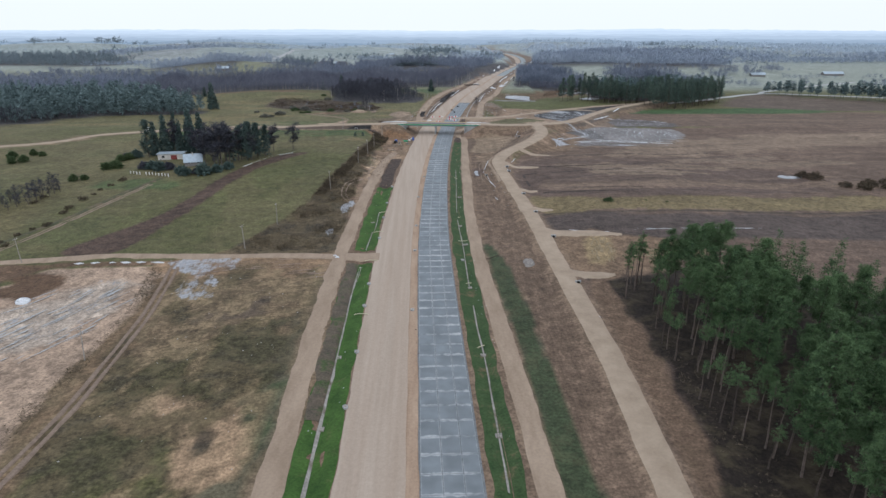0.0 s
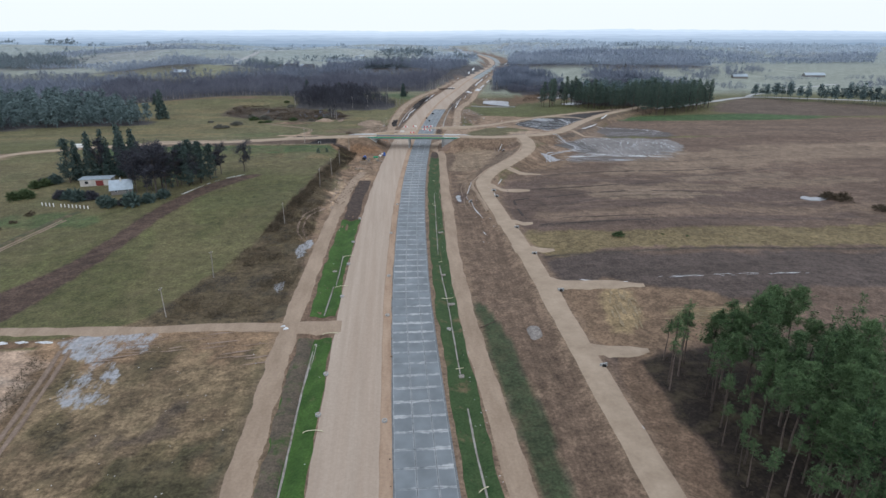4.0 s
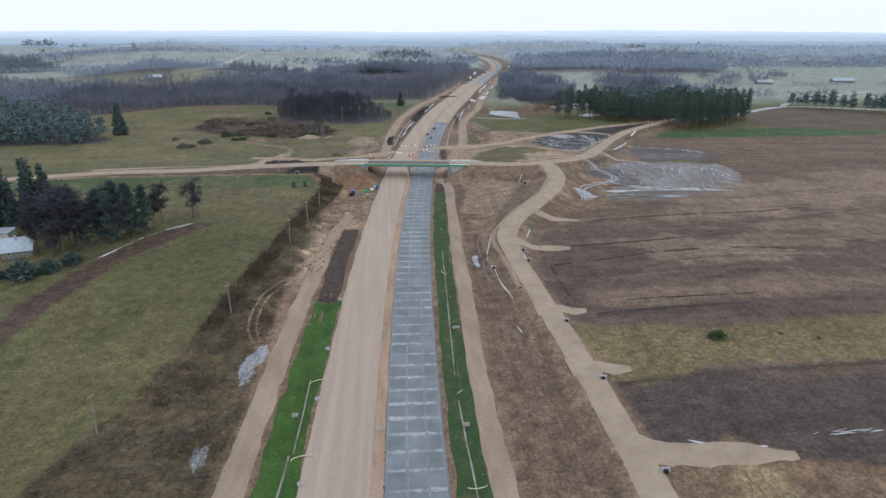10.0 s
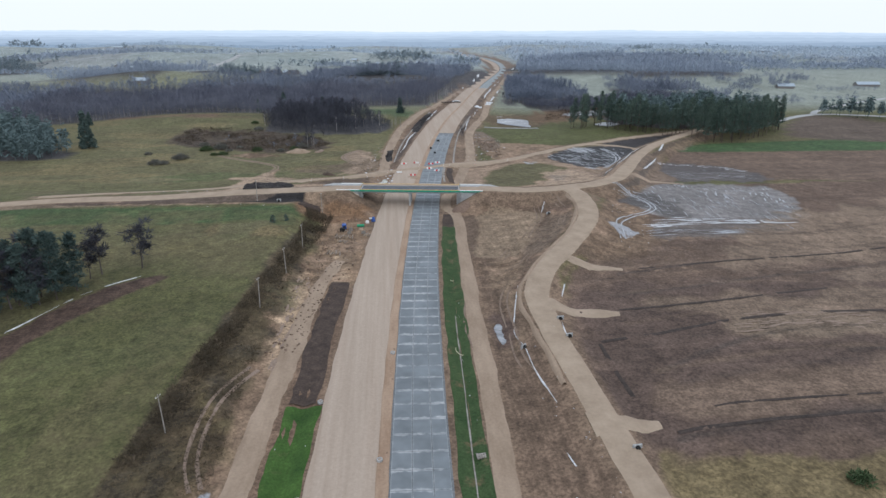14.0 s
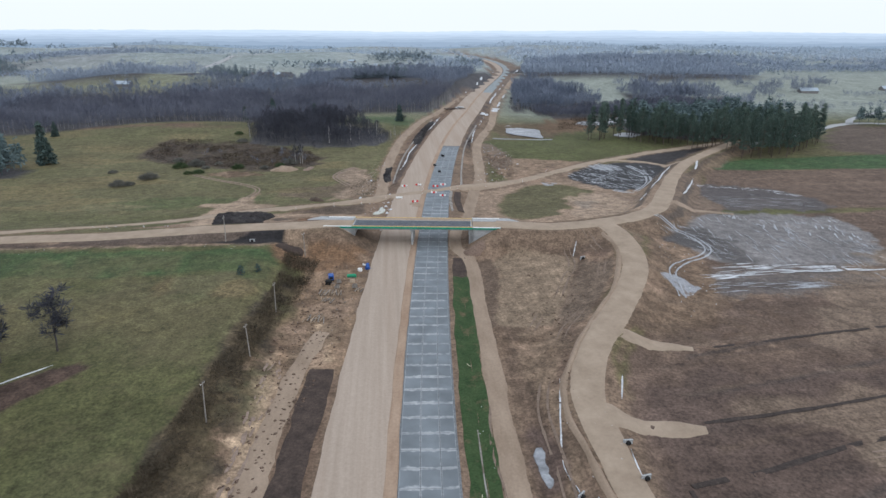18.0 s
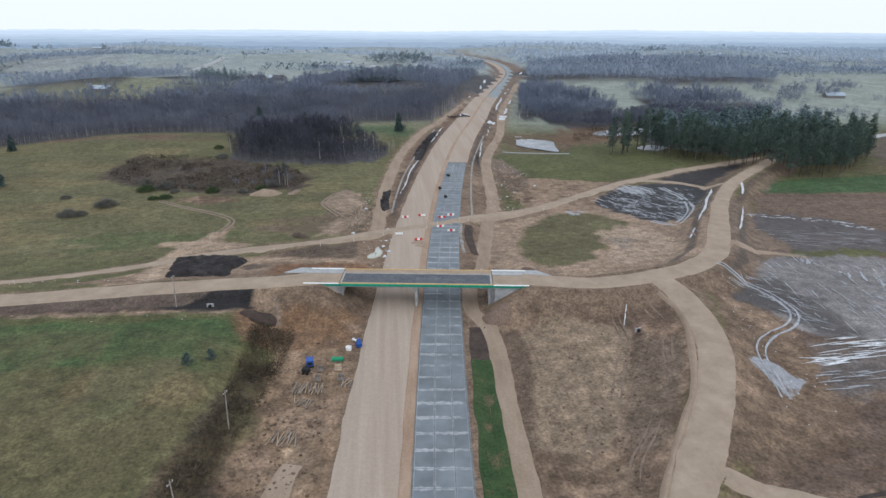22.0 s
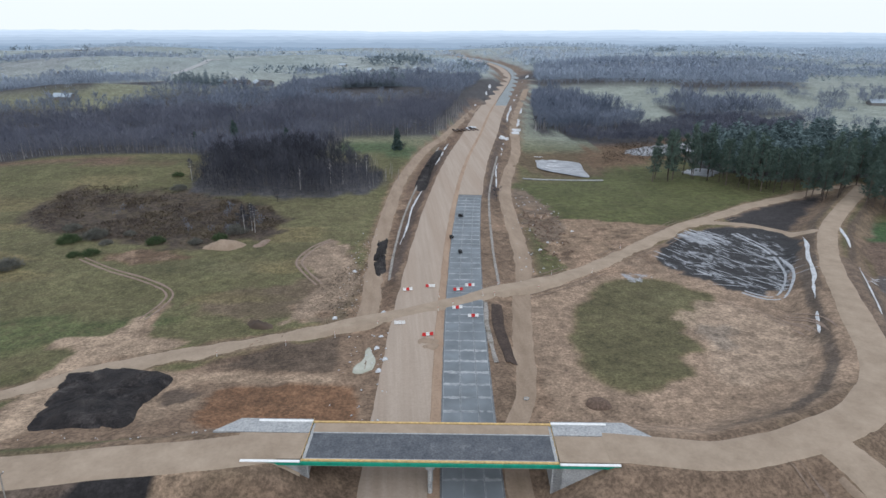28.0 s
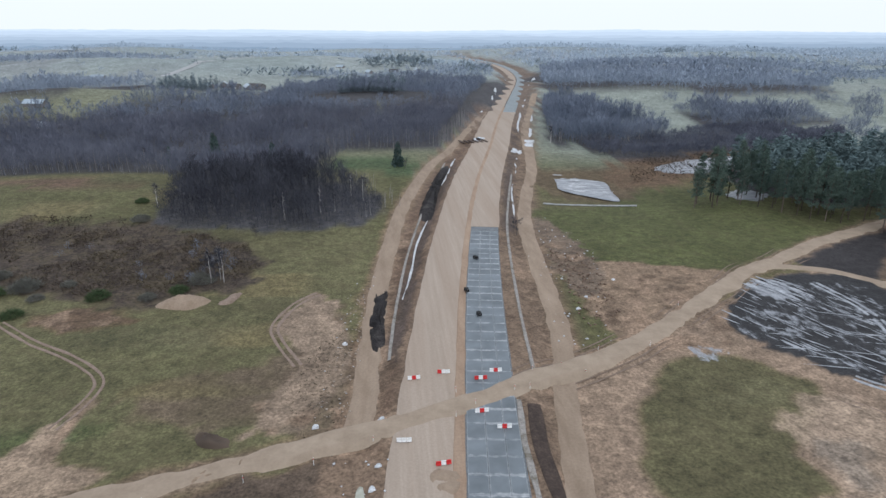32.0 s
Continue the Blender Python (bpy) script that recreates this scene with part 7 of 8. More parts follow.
for pts, half in (([(160, 548), (152, 534), (144, 522), (137, 510), (130, 500), (124, 491)], 0.8), ([(119, 483), (115, 477), (111, 471)], 0.4), ([(178, 552), (172, 541), (166, 531)], 0.8), ([(158, 516), (152, 506), (144, 493), (135, 479)], 0.6)):
    ribbon("snow_strip", pts, lambda u, h=half: h * 0.62 * np.clip(np.minimum(u, 1 - u) * 7, 0.06, 1), SNOW, "strip of old snow lying in a ditch", lift=0.07, rough=0.4 * half, seed=int(pts[0][0]), category="snow", kind="", bed=0.15, spacing=1.2)
patch("snow_patch", [(-116, 161), (-113, 161), (-112, 158), (-115, 157)], SNOW, "small heap of old snow in the pit", lift=0.3, seed=440, category="snow", kind="")
for x, y in ((88, 778), (101, 800), (104, 812), (68, 818), (70, 822)):
    patch("snow_patch", [(x - 3, y - 4), (x + 2, y - 5), (x + 4, y + 5), (x - 1, y + 7)], SNOW, "patch of old snow beside the motorway", lift=0.3, seed=441 + x, rough=1.5, category="snow", kind="")

for o, y0, y1, half in ((-21, 905, 985, 0.9), (-19.5, 1040, 1120, 1.0), (-22, 1130, 1180, 1.3), (-18, 1260, 1420, 1.0), (16.5, 850, 960, 0.8), (17, 990, 1120, 0.9), (18, 1180, 1330, 1.2), (26, 830, 870, 1.2), (27, 905, 950, 1.0), (25, 1290, 1330, 2.0), (-20, 560, 640, 0.28), (-20.5, 690, 760, 0.32), (17.6, 640, 700, 0.35), (18.2, 720, 770, 0.4)):
    pts = [(float(axis(y)) + o + 0.5 * math.sin(y * 0.09), float(y)) for y in np.arange(y0, y1 + 1, 10)]
    ribbon("snow_strip", pts, lambda u, h=half: h * np.clip(np.minimum(u, 1 - u) * 7, 0.08, 1), SNOW, "strip of old snow lying in the ditch", lift=0.12, rough=0.5 * half, seed=int(y0), category="snow", kind="", bed=0.15, spacing=3)

for k, (outline, count, size) in enumerate((([(46, 520), (54, 600), (72, 640), (80, 600), (64, 530)], 70, 0.42), ([(-16, 500), (-10, 560), (-4, 600), (0, 600), (-6, 500)], 40, 0.32), ([(-12, 440), (-10, 486), (2, 486), (2, 440)], 45, 0.35), ([(-110, 438), (-60, 440), (-30, 436), (-30, 443), (-110, 446)], 36, 0.3), ([(80, 360), (96, 430), (106, 440), (108, 400), (92, 362)], 40, 0.3), ([(-150, 412), (-40, 412), (-40, 418), (-150, 419)], 24, 0.2), ([(14, 90), (14.5, 260), (18, 330), (20, 330), (17, 260), (17, 90)], 50, 0.16), ([(-23, 90), (-23, 270), (-16, 270), (-16, 90)], 36, 0.15), ([(30, 240), (33, 330), (44, 330), (38, 240)], 40, 0.2))):
    rubble("snow_scraps", outline, count, size * 0.7, SNOW, "scraps of old snow and pale litter on the ground", 640 + k, "snow")

MILKY = earth("milky_water", (0.36, 0.36, 0.29), (0.44, 0.435, 0.36), 2, 0.8, 0.12, 0.01, grain=0.05)
patch("puddle", [(-6, 466.5), (-2, 467), (-1.2, 471), (-2.2, 475), (-2.8, 479), (-3.8, 478), (-4.2, 473), (-6.4, 470)], MILKY, "milky greenish puddle beside the carriageway", rough=0.5, lift=0.12, seed=451, category="puddle", kind="")

# furrows standing out dark in the ploughed land
for pts, half in (([(51.3, 299.4), (66.7, 301.9), (90.0, 307.8), (110.7, 310.5), (136.7, 313.0)], 0.60), ([(50.7, 298.6), (50.3, 286.6), (50.2, 276.3)], 0.45), ([(61.6, 315.7), (96.9, 320.2), (133.7, 328.2)], 0.45), ([(54.2, 263.8), (69.9, 265.7), (98.8, 267.1)], 0.50), ([(65.3, 271.2), (75.1, 272.4), (103.4, 272.8)], 0.32), ([(78.4, 344.1), (113.4, 349.5), (178.8, 364.0)], 0.45)):
    ribbon("field_furrow", pts, half, DARK_FURROW, "dark furrow across the ploughed field", lift=0.06, rough=0.2, category="furrow", kind="", bed=0.1)

# wheel ruts
ruts([(-74, 60), (-72, 101), (-73, 124), (-75, 150), (-80, 182)], RUT_SOIL, "pale wheel ruts in rough ground", 2.0, 0.45)
ruts([(-33, 256), (-35.5, 262), (-36.5, 270), (-36, 280), (-33.5, 288), (-31, 294)], PALE_MARK, "curving wheel ruts on the slope", 2.0, 0.35)
ruts([(-19.7, 523.2), (-26.2, 536.0), (-28.6, 545.2), (-24.6, 558.3), (-18.8, 565.2)], PALE_MARK, "pale wheel ruts curving over the meadow", 1.9, 0.4)
ruts([(84, 372), (88, 388), (96, 398), (106, 404), (112, 412), (112, 424), (108, 434), (103, 438)], RUT_ICE, "frozen wheel ruts winding over the wet field", 2.0, 0.2)
ruts([(112, 506), (118, 500), (126, 506), (136, 520), (142, 540), (140, 560)], RUT_ICE, "frozen wheel ruts over black soil", 2.2, 0.35)
ruts([(-146, 196), (-140, 226), (-134, 256), (-128, 282)], PALE_MARK, "faint wheel ruts of a farm lane", 1.6, 0.2)

# sweeping wheel marks over bare soil
def swathes(line, offsets, material, label, seed, half=0.22, lift=0.09, piece=(10, 45)):
    """Broken wheel marks running beside a plan line, joined in one mesh."""
    rng = np.random.RandomState(seed)
    p = smooth_line([q[:2] for q in line], 1.5)
    t = np.gradient(p, axis=0)
    t /= np.linalg.norm(t, axis=1)[:, None]
    side = np.stack([t[:, 1], -t[:, 0]], 1)
    verts, faces = [], []
    for off in offsets:
        i = rng.randint(0, 12)
        while i < len(p) - 6:
            n = min(rng.randint(*piece), len(p) - i)
            if n < 5:
                break
            drift = off + lattice(np.arange(n) * 1.5 + 37 * off, np.zeros(n), 18, seed, 2) * 0.9
            for gauge in (-0.95, 0.95):
                c = p[i:i + n] + side[i:i + n] * (drift + gauge)[:, None]
                w = half * rng.uniform(0.6, 1.3, n) * np.clip(np.minimum(np.arange(n), np.arange(n)[::-1]) / 3.0, 0.08, 1)
                base = len(verts)
                for k in (-1, 1):
                    q = c + side[i:i + n] * (k * w)[:, None]
                    verts += [tuple(v) for v in np.column_stack([q, height(q[:, 0], q[:, 1]) + lift])]
                faces += [(base + j, base + n + j, base + n + j + 1, base + j + 1) for j in range(n - 1)]
            i += n + rng.randint(2, 14)
    ob = new("wheel_marks", mesh_of("wheel_marks", verts, faces, material, True))
    return tagged(ob, label, "ground", "", "stuff")


swathes(SERVICE[6:], (-9, -19), RUT_SOIL, "pale wheel marks over graded soil", 701, 0.26, piece=(8, 34))

swathes([(100, 505), (110, 492), (114, 480), (112, 470)], (-2, 0.5, 3), PALE_MARK, "pale wheel marks beside the black ground", 707, 0.24)
swathes(HAUL[8:17], (-5, 6), RUT_SOIL, "pale wheel marks along the haul road", 705)
ruts([(-66.4, 502.0), (-64.3, 511.5), (-64.6, 519.6), (-69.4, 526.1), (-78.5, 533.4), (-90.5, 541.3), (-104.9, 553.1)], PALE_MARK, "pale wheel ruts curving over the meadow", 1.9, 0.3)

# heaps
heap("peat_mound", [(-66.5, 446), (-70, 458), (-72.5, 471), (-71, 473.5), (-62, 474.5), (-54, 472.5), (-47, 468), (-48.5, 454), (-48, 445), (-58, 445.5)], 1.6, BLACK_PEAT, "broad heap of black peat soil with a trodden top", 501, flat=0.3, clod=0.8)
heap("spoil_mound", [(-66, 560), (-62, 566), (-54, 566), (-50, 562), (-56, 557)], 1.8, TRACK_SAND, "pale heap of spoil on the meadow", 502)
heap("spoil_mound", [(-48, 560), (-45, 567), (-42, 568), (-44, 561)], 0.6, PALE_MARK, "low heap of pale spoil", 503)
heap("stone_mound", [(32.2, 178.5), (32.5, 184.5), (35, 185.5), (35.9, 180.5), (34, 178)], 0.8, GREY_STONE, "round heap of grey stones on bare soil", 504, clod=0.6)
heap("root_mound", [(-37.1, 497.1), (-33.4, 498.1), (-29.1, 495.7), (-29.1, 492.7), (-34.5, 493.2)], 1.2, RED_STALKS, "heap of rust-brown roots", 505, clod=0.9)
heap("spoil_mound", [(44, 446), (43, 449), (46, 451), (48.5, 449), (47.5, 446)], 0.9, MUD, "small dark heap of spoil", 506)
heap("spoil_mound", [(-34, 413), (-38, 416), (-34, 419), (-29, 418), (-29, 414)], 1.1, TOPSOIL, "dark heap of spoil at the hedge", 507)
heap("spoil_mound", [(27, 412), (26, 418), (31, 420), (34, 416), (31, 411)], 0.9, MUD, "heap of clods at the foot of the abutment", 509)
heap("spoil_mound", [(9.6, 475), (9.2, 480), (13, 482), (15, 478), (13, 474)], 0.25, TRACK_SAND, "low dark heap on the gravel", 510)
heap("peat_bank", [(-1.5, 527), (-3, 545), (-1, 566), (2.5, 566), (1.5, 545), (1.5, 530)], 0.9, BLACK_PEAT, "long bank of black peat beside a ditch", 512)
heap("peat_bank", [(16, 640), (24, 690), (36, 740), (40, 738), (30, 690), (22, 640)], 1.1, BLACK_PEAT, "long bank of black peat beside a ditch", 513)
ribbon("sand_windrow", [(q[0] - 4.6 - 0.5 * math.sin(q[1] * 0.2), q[1] + 0.6) for q in SERVICE[6:-1]], 0.6, TRACK_SAND, "low windrow of graded sand beside the service road", lift=0.1, rough=0.35, rise=0.35, category="mound", bed=0.3)
ribbon("peat_strip", [(33.1, 499.6), (31.2, 482.5), (31.1, 467.5)], 1.5, TOPSOIL, "dark peat strip beside the track", lift=0.2, category="verge", bed=0.2)
ribbon("drain_channel", [(30.2, 501.4), (28.0, 482.7), (27.2, 467.3)], 0.6, DRAIN, "pale drain beside the carriageway", lift=0.2, category="drain", bed=0.1)
for pts, half, lab in (([(-20.6, 181), (-21, 158), (-20.9, 146), (-20.6, 129), (-20.6, 100), (-20.4, 70)], 0.42, "pale concrete drain in the verge"), ([(-20.2, 196), (-20, 203), (-19.4, 215)], 0.2, "pale concrete drain in the verge"), ([(-18.6, 215), (-18.4, 240)], 0.12, "pale concrete drain in the verge"), ([(13.5, 152), (13.6, 136), (13.9, 123), (13.9, 105), (13.8, 80)], 0.22, "pale drain line in the ditch"), ([(13.4, 230), (13.6, 200), (13.3, 165)], 0.18, "pale drain line in the ditch"),
                       ([(17.4, 320), (15.5, 280), (13.6, 240)], 0.16, "pale drain line in the ditch"), ([(2.4, 522), (4, 545), (9, 590), (17, 640), (28, 700), (38, 748)], 0.5, "pale drain along the foot of the peat bank"), ([(36, 510), (42, 560), (51, 620), (62, 672), (72, 715)], 0.55, "pale drain beside the haul track")):
    ribbon("drain_channel", pts, half * 0.8, DRAIN, lab, lift=0.2 if pts[0][1] > 400 else 0.36 if pts[0][0] < 0 else 0.30, rough=0.1, category="drain", kind="structure", bed=0.1)
rubble("rubble", [(-26, 352), (-26, 408), (-9, 408), (-8, 378), (-13, 352)], 150, 0.2, DUSTY_STONE, "pale rubble strewn over the works yard", 601)
rubble("clods", [(-30, 300), (-27, 400), (-14, 410), (-12, 360), (-24, 300)], 400, 0.3, MUD, "clods of earth strewn along the bank", 602)
rubble("clods", [(56, 535), (62, 600), (76, 590), (70, 545)], 240, 0.4, MUD, "clods of earth along the haul track", 603)
rubble("clods", [(-14, 500), (-8, 560), (-4, 560), (-6, 500)], 110, 0.24, DUSTY_STONE, "pale stones along the haul track", 604)
rubble("clods", [(30, 300), (34, 404), (70, 404), (46, 350)], 220, 0.25, MUD, "clods of earth on bare soil", 605)
rubble("clods", [(-70, 80), (-75, 180), (-32, 186), (-32, 80)], 70, 0.16, WHITE_STONE, "pale stones strewn over rough ground", 606)
rubble("clods", [(-2.4, 70), (-2.2, 260), (3, 340), (12, 440), (13.5, 440), (4.5, 340), (-0.9, 260), (-0.9, 70)], 90, 0.22, MUD, "small clods on the sand strip", 607)

# ---- single trees and bushes ----
spruces = [plant(make_spruce(70 + i, 22 + 1.2 * i, 4.0 + 0.3 * i, 420, tuft=1.3), "tall dark spruce in the farmyard", group="trees round the farmhouse") for i in range(3)]
grow(spruces, [(-145, 344), (-141, 349), (-137, 345), (-133, 350), (-130, 344), (-127, 350), (-124, 347), (-149, 340), (-135, 355)], rng, (0.72, 1.05))
yard_pines = [plant(make_pine(75 + i, 18 + 1.2 * i, 0.08, 3.6, 330, n=12, tuft=1.2, wide=0.2, mat=SPRUCE), "broad dark pine beside the farmhouse", group="trees round the farmhouse") for i in range(2)]
grow(yard_pines, [(-101, 322), (-98, 326), (-94, 324), (-95, 331), (-90, 329), (-87, 334), (-92, 336), (-151, 335)], rng, (0.75, 1.08))
bare = [plant(make_bare(80 + i, 14 + 2 * i, 4.2, boughs=34, fine=14), "leafless grey tree in the farmyard", group="trees round the farmhouse") for i in range(3)]
grow(bare, [(-120, 340), (-117, 334), (-108, 318), (-105, 314), (-102, 318), (-106, 324), (-99, 324), (-93, 326), (-112, 322), (-87, 342), (-85, 345), (-75, 349), (-140, 345), (-110, 328), (-114, 316), (-104, 320), (-100, 328), (-120, 330), (-124, 334), (-96, 330), (-108, 312)], rng, (0.75, 1.1))
shrubs = [plant(make_bush(90 + i, 3.4 + 0.7 * i, 2.3, 130, SPRUCE if i else TWIGS, n=9, wide=0.2), "dense dark shrub in front of the farmhouse", "shrub", "shrubs round the farmhouse") for i in range(3)]
grow(shrubs, [(-143, 310), (-139, 309), (-134, 306), (-130, 308), (-118, 297), (-113, 299), (-109, 298), (-104, 302), (-121, 300), (-100, 308), (-162, 333), (-158, 335)], rng, (0.7, 1.2))
junipers = [plant(make_bush(100 + i, 4.6, 2.2, 120, GREEN_BUSH, n=8, wide=0.2), "grey-green bush on the pasture", "bush", "bushes on the west pasture") for i in range(2)]
grow(junipers, [(-162, 310), (-160, 314), (-158, 312), (-163, 328), (-160, 331), (-220, 326), (-224, 332), (-216, 330), (-220, 346), (-214, 344), (-228, 340), (-232, 328), (-168, 289), (-164, 291)], rng, (0.5, 0.95))
tufts = [plant(make_bush(110 + i, 1.4, 1.3, 26, DARK_STALKS, n=7), "small dark bush along the farm lane", "bush", "bushes along the farm lane") for i in range(2)]
grow(tufts, [(-144, 288), (-146, 279), (-147, 272), (-147, 266), (-148, 258), (-147, 246), (-146, 240), (-144, 225), (-147, 220), (-149, 214), (-146, 203), (-150, 206), (-166, 254), (-167, 262)], rng, (0.8, 1.5))
thicket = [plant(make_bare(115 + i, 6.5, 1.6, boughs=14, fine=9, low=0.15), "slender leafless birch in a thicket", group="birch thicket on the west pasture") for i in range(2)]
grow(thicket, scatter([(-176, 238), (-166, 250), (-164, 274), (-172, 280), (-186, 250)], 3.0, rng), rng, (0.7, 1.1))
green_bushes = [plant(make_bush(120, 1.9, 2.0, 60, GREEN_BUSH, n=8), "round green bush on a fallow strip", "bush")]
grow(green_bushes, [(79.3, 248.5)], rng, (1, 1.05))
small = [plant(make_bush(121, 0.7, 0.7, 20, GREEN_BUSH), "tiny green bush on a fallow strip", "bush")]
grow(small, [(96, 249), (104, 246)], rng)
young = [plant(make_spruce(122, 3.4, 1.5, 60, "young_fir", tuft=0.6), "small dark fir in the green strip", group="young firs in the green strip")]
grow(young, [(-39, 393), (-43.5, 391)], rng, (0.8, 1.1))
great_fir = [plant(make_spruce(123, 25, 5.4, 420, "fir_tree", tuft=1.7), "great dark solitary fir on the meadow")]
grow(great_fir, [(-197, 585)], rng, (1, 1.01))
fir2 = [plant(make_spruce(124, 18, 4.2, 260, "fir_tree", tuft=1.6), "dark fir at the edge of the wood")]
grow(fir2, [(-232, 668), (-118, 742), (-98, 760), (10, 742), (-60, 735)], rng, (0.6, 1.0))
meadow = [plant(make_bush(125 + i, 3.0, 3.6, 160, MEADOW_TWIGS if i else GREEN_BUSH, n=18, wide=0.055), "broad leafless bush on the meadow", "bush", "bushes on the north meadow") for i in range(3)]
grow(meadow, [(-118, 572), (-103, 568), (-123, 586), (-109, 556), (-104, 557), (-136, 531), (-131, 532), (-85, 568), (-70, 566), (-105, 662), (-98, 640), (-110, 576), (-98, 578), (-62, 570), (-57, 578), (-150, 560), (-126, 546)], rng, (0.6, 1.3))
lone = [plant(make_bare(130 + i, 7 + i, 2.8, boughs=22, fine=10, low=0.12), "bushy leafless tree before the wood", group="trees before the wood") for i in range(2)]
grow(lone, [(-48, 620), (-53, 578), (-56, 580), (-90, 654), (54, 616), (14, 735)], rng, (0.7, 1.1))
birch = [plant(make_bare(140 + i, 10, 1.3, "birch_tree", BIRCH, TWIGS, 0.4, 14, 6), "slender pale birch before the bare wood", group="birches before the wood") for i in range(2)]
grow(birch, [(-54, 577), (-50, 577), (-51.5, 579), (-20, 652), (-8, 668), (-14, 676), (-26, 650), (-40, 640), (-120, 745), (-150, 752), (-180, 758), (-205, 752), (-134, 748), (-165, 756), (-96, 655), (118, 806), (126, 812), (130, 836)], rng, (0.8, 1.3))
dark_bushes = [plant(make_bush(145, 3.0, 3.0, 70, DARK_STALKS, n=9, wide=0.14), "dark thorn bush in the ploughed field", "bush", "thorn bushes in the field")]
grow(dark_bushes, [(206, 281), (212, 276), (218, 282), (224, 276), (200, 296), (230, 284), (196, 300)], rng, (0.8, 1.3))

# ---- buildings ----
ROOF_METAL = plain("pale_roof_metal", (0.36, 0.42, 0.47), 0.45, 0.2, 0.15, 1.5)
ROOF_DARK = plain("dark_roof", (0.09, 0.085, 0.085), 0.8, vary=0.25, size=1.5)
PLASTER = plain("plaster", (0.52, 0.50, 0.46), 0.9, vary=0.2, size=1.5)
GREY_WALL = plain("grey_render", (0.20, 0.19, 0.18), 0.9, vary=0.25, size=1.5)
DARK_TIMBER = plain("dark_timber", (0.07, 0.05, 0.04), 0.85, vary=0.3)
YELLOW_PLASTER = plain("yellow_plaster", (0.62, 0.52, 0.24), 0.9, vary=0.15)
RED_DOOR = plain("red_door", (0.20, 0.05, 0.045), 0.6)
GLASS = plain("window_glass", (0.03, 0.035, 0.04), 0.08, vary=0.1)
BLUE_PAINT = plain("blue_paint", (0.03, 0.09, 0.32), 0.45, vary=0.2)
GREEN_TANK = plain("green_tank", (0.03, 0.26, 0.13), 0.5, vary=0.2)
TIMBER = plain("raw_timber", (0.30, 0.23, 0.16), 0.9, vary=0.35, size=0.6, random=0.3)
GREY_TIMBER = plain("grey_timber", (0.26, 0.24, 0.215), 0.9, vary=0.3, size=0.6, random=0.25)
RUBBER = plain("black_rubber", (0.02, 0.02, 0.02), 0.8)
HOSE = plain("pale_hose", (0.55, 0.52, 0.36), 0.6)


def gable_house(name, m, w, l, eaves, ridge, wall, roof, label, gable=None, chimney=True, windows=True):
    """A house with pitched roof, ridge along local y."""
    root = empty(name, m, label, "house")
    bm = bmesh.new()
    prof = [(-w / 2, -0.5), (w / 2, -0.5), (w / 2, eaves), (0, ridge - 0.12), (-w / 2, eaves)]
    a = [bm.verts.new((x, -l / 2, z)) for x, z in prof]
    b = [bm.verts.new((x, l / 2, z)) for x, z in prof]
    bm.faces.new(a)
    bm.faces.new(b[::-1])
    for i in range(5):
        j = (i + 1) % 5
        bm.faces.new((a[j], a[i], b[i], b[j]))
    bmesh.ops.recalc_face_normals(bm, faces=bm.faces)
    part("wall", bm, wall, root)
    over, thick = 0.5, 0.14
    for s in (-1, 1):
        bm = bmesh.new()
        rise = (ridge - eaves) / (w / 2)
        lo_x, lo_z = s * (w / 2 + over), eaves - over * rise + 0.1
        pts = [(0, ridge + 0.1), (lo_x, lo_z), (lo_x, lo_z - thick), (0, ridge + 0.1 - thick)]
        a = [bm.verts.new((x, -l / 2 - over, z)) for x, z in pts]
        b = [bm.verts.new((x, l / 2 + over, z)) for x, z in pts]
        bm.faces.new(a)
        bm.faces.new(b[::-1])
        for i in range(4):
            j = (i + 1) % 4
            bm.faces.new((a[j], a[i], b[i], b[j]))
        bmesh.ops.recalc_face_normals(bm, faces=bm.faces)
        part("roof_slope", bm, roof, root)
    if gable:
        for e in (-1, 1):
            bm = bmesh.new()
            v = [bm.verts.new((x, e * (l / 2 + 0.05), z)) for x, z in ((-w / 2, eaves), (w / 2, eaves), (0, ridge - 0.15))]
            q = [bm.verts.new((x, e * (l / 2 - 0.02), z)) for x, z in ((-w / 2, eaves), (w / 2, eaves), (0, ridge - 0.15))]
            bm.faces.new(v)
            bm.faces.new(q[::-1])
            for i in range(3):
                j = (i + 1) % 3
                bm.faces.new((v[j], v[i], q[i], q[j]))
            bmesh.ops.recalc_face_normals(bm, faces=bm.faces)
            part("gable", bm, gable if e < 0 else YELLOW_PLASTER, root)
    if chimney:
        part("chimney", boxed(0.3, 0.9, -0.3, 0.3, ridge - 0.6, ridge + 0.9, bevel=0.04), PLASTER, root)
    if windows:
        for s in (-1, 1):
            for y in (-l / 4, l / 4):
                win = part("window", boxed(s * w / 2 - 0.03, s * w / 2 + 0.05, y - 0.6, y + 0.6, 1.0, 2.3), WHITE_PAINT, root)
                part("pane", boxed(s * w / 2 - 0.02, s * w / 2 + 0.07, y - 0.5, y + 0.5, 1.1, 2.2), GLASS, win)
        part("door", boxed(-0.5, 0.5, -l / 2 - 0.06, -l / 2 + 0.02, 0.0, 2.05), RED_DOOR, root)
    return root


gable_house("farmhouse", pose(-120.5, 317, ground_z(-120.5, 317), 0, 0, -72), 7.0, 8.5, 2.3, 5.6, GREY_WALL, ROOF_METAL, "farmhouse with a pale metal roof among trees", DARK_TIMBER)
z = ground_z(-137, 331)
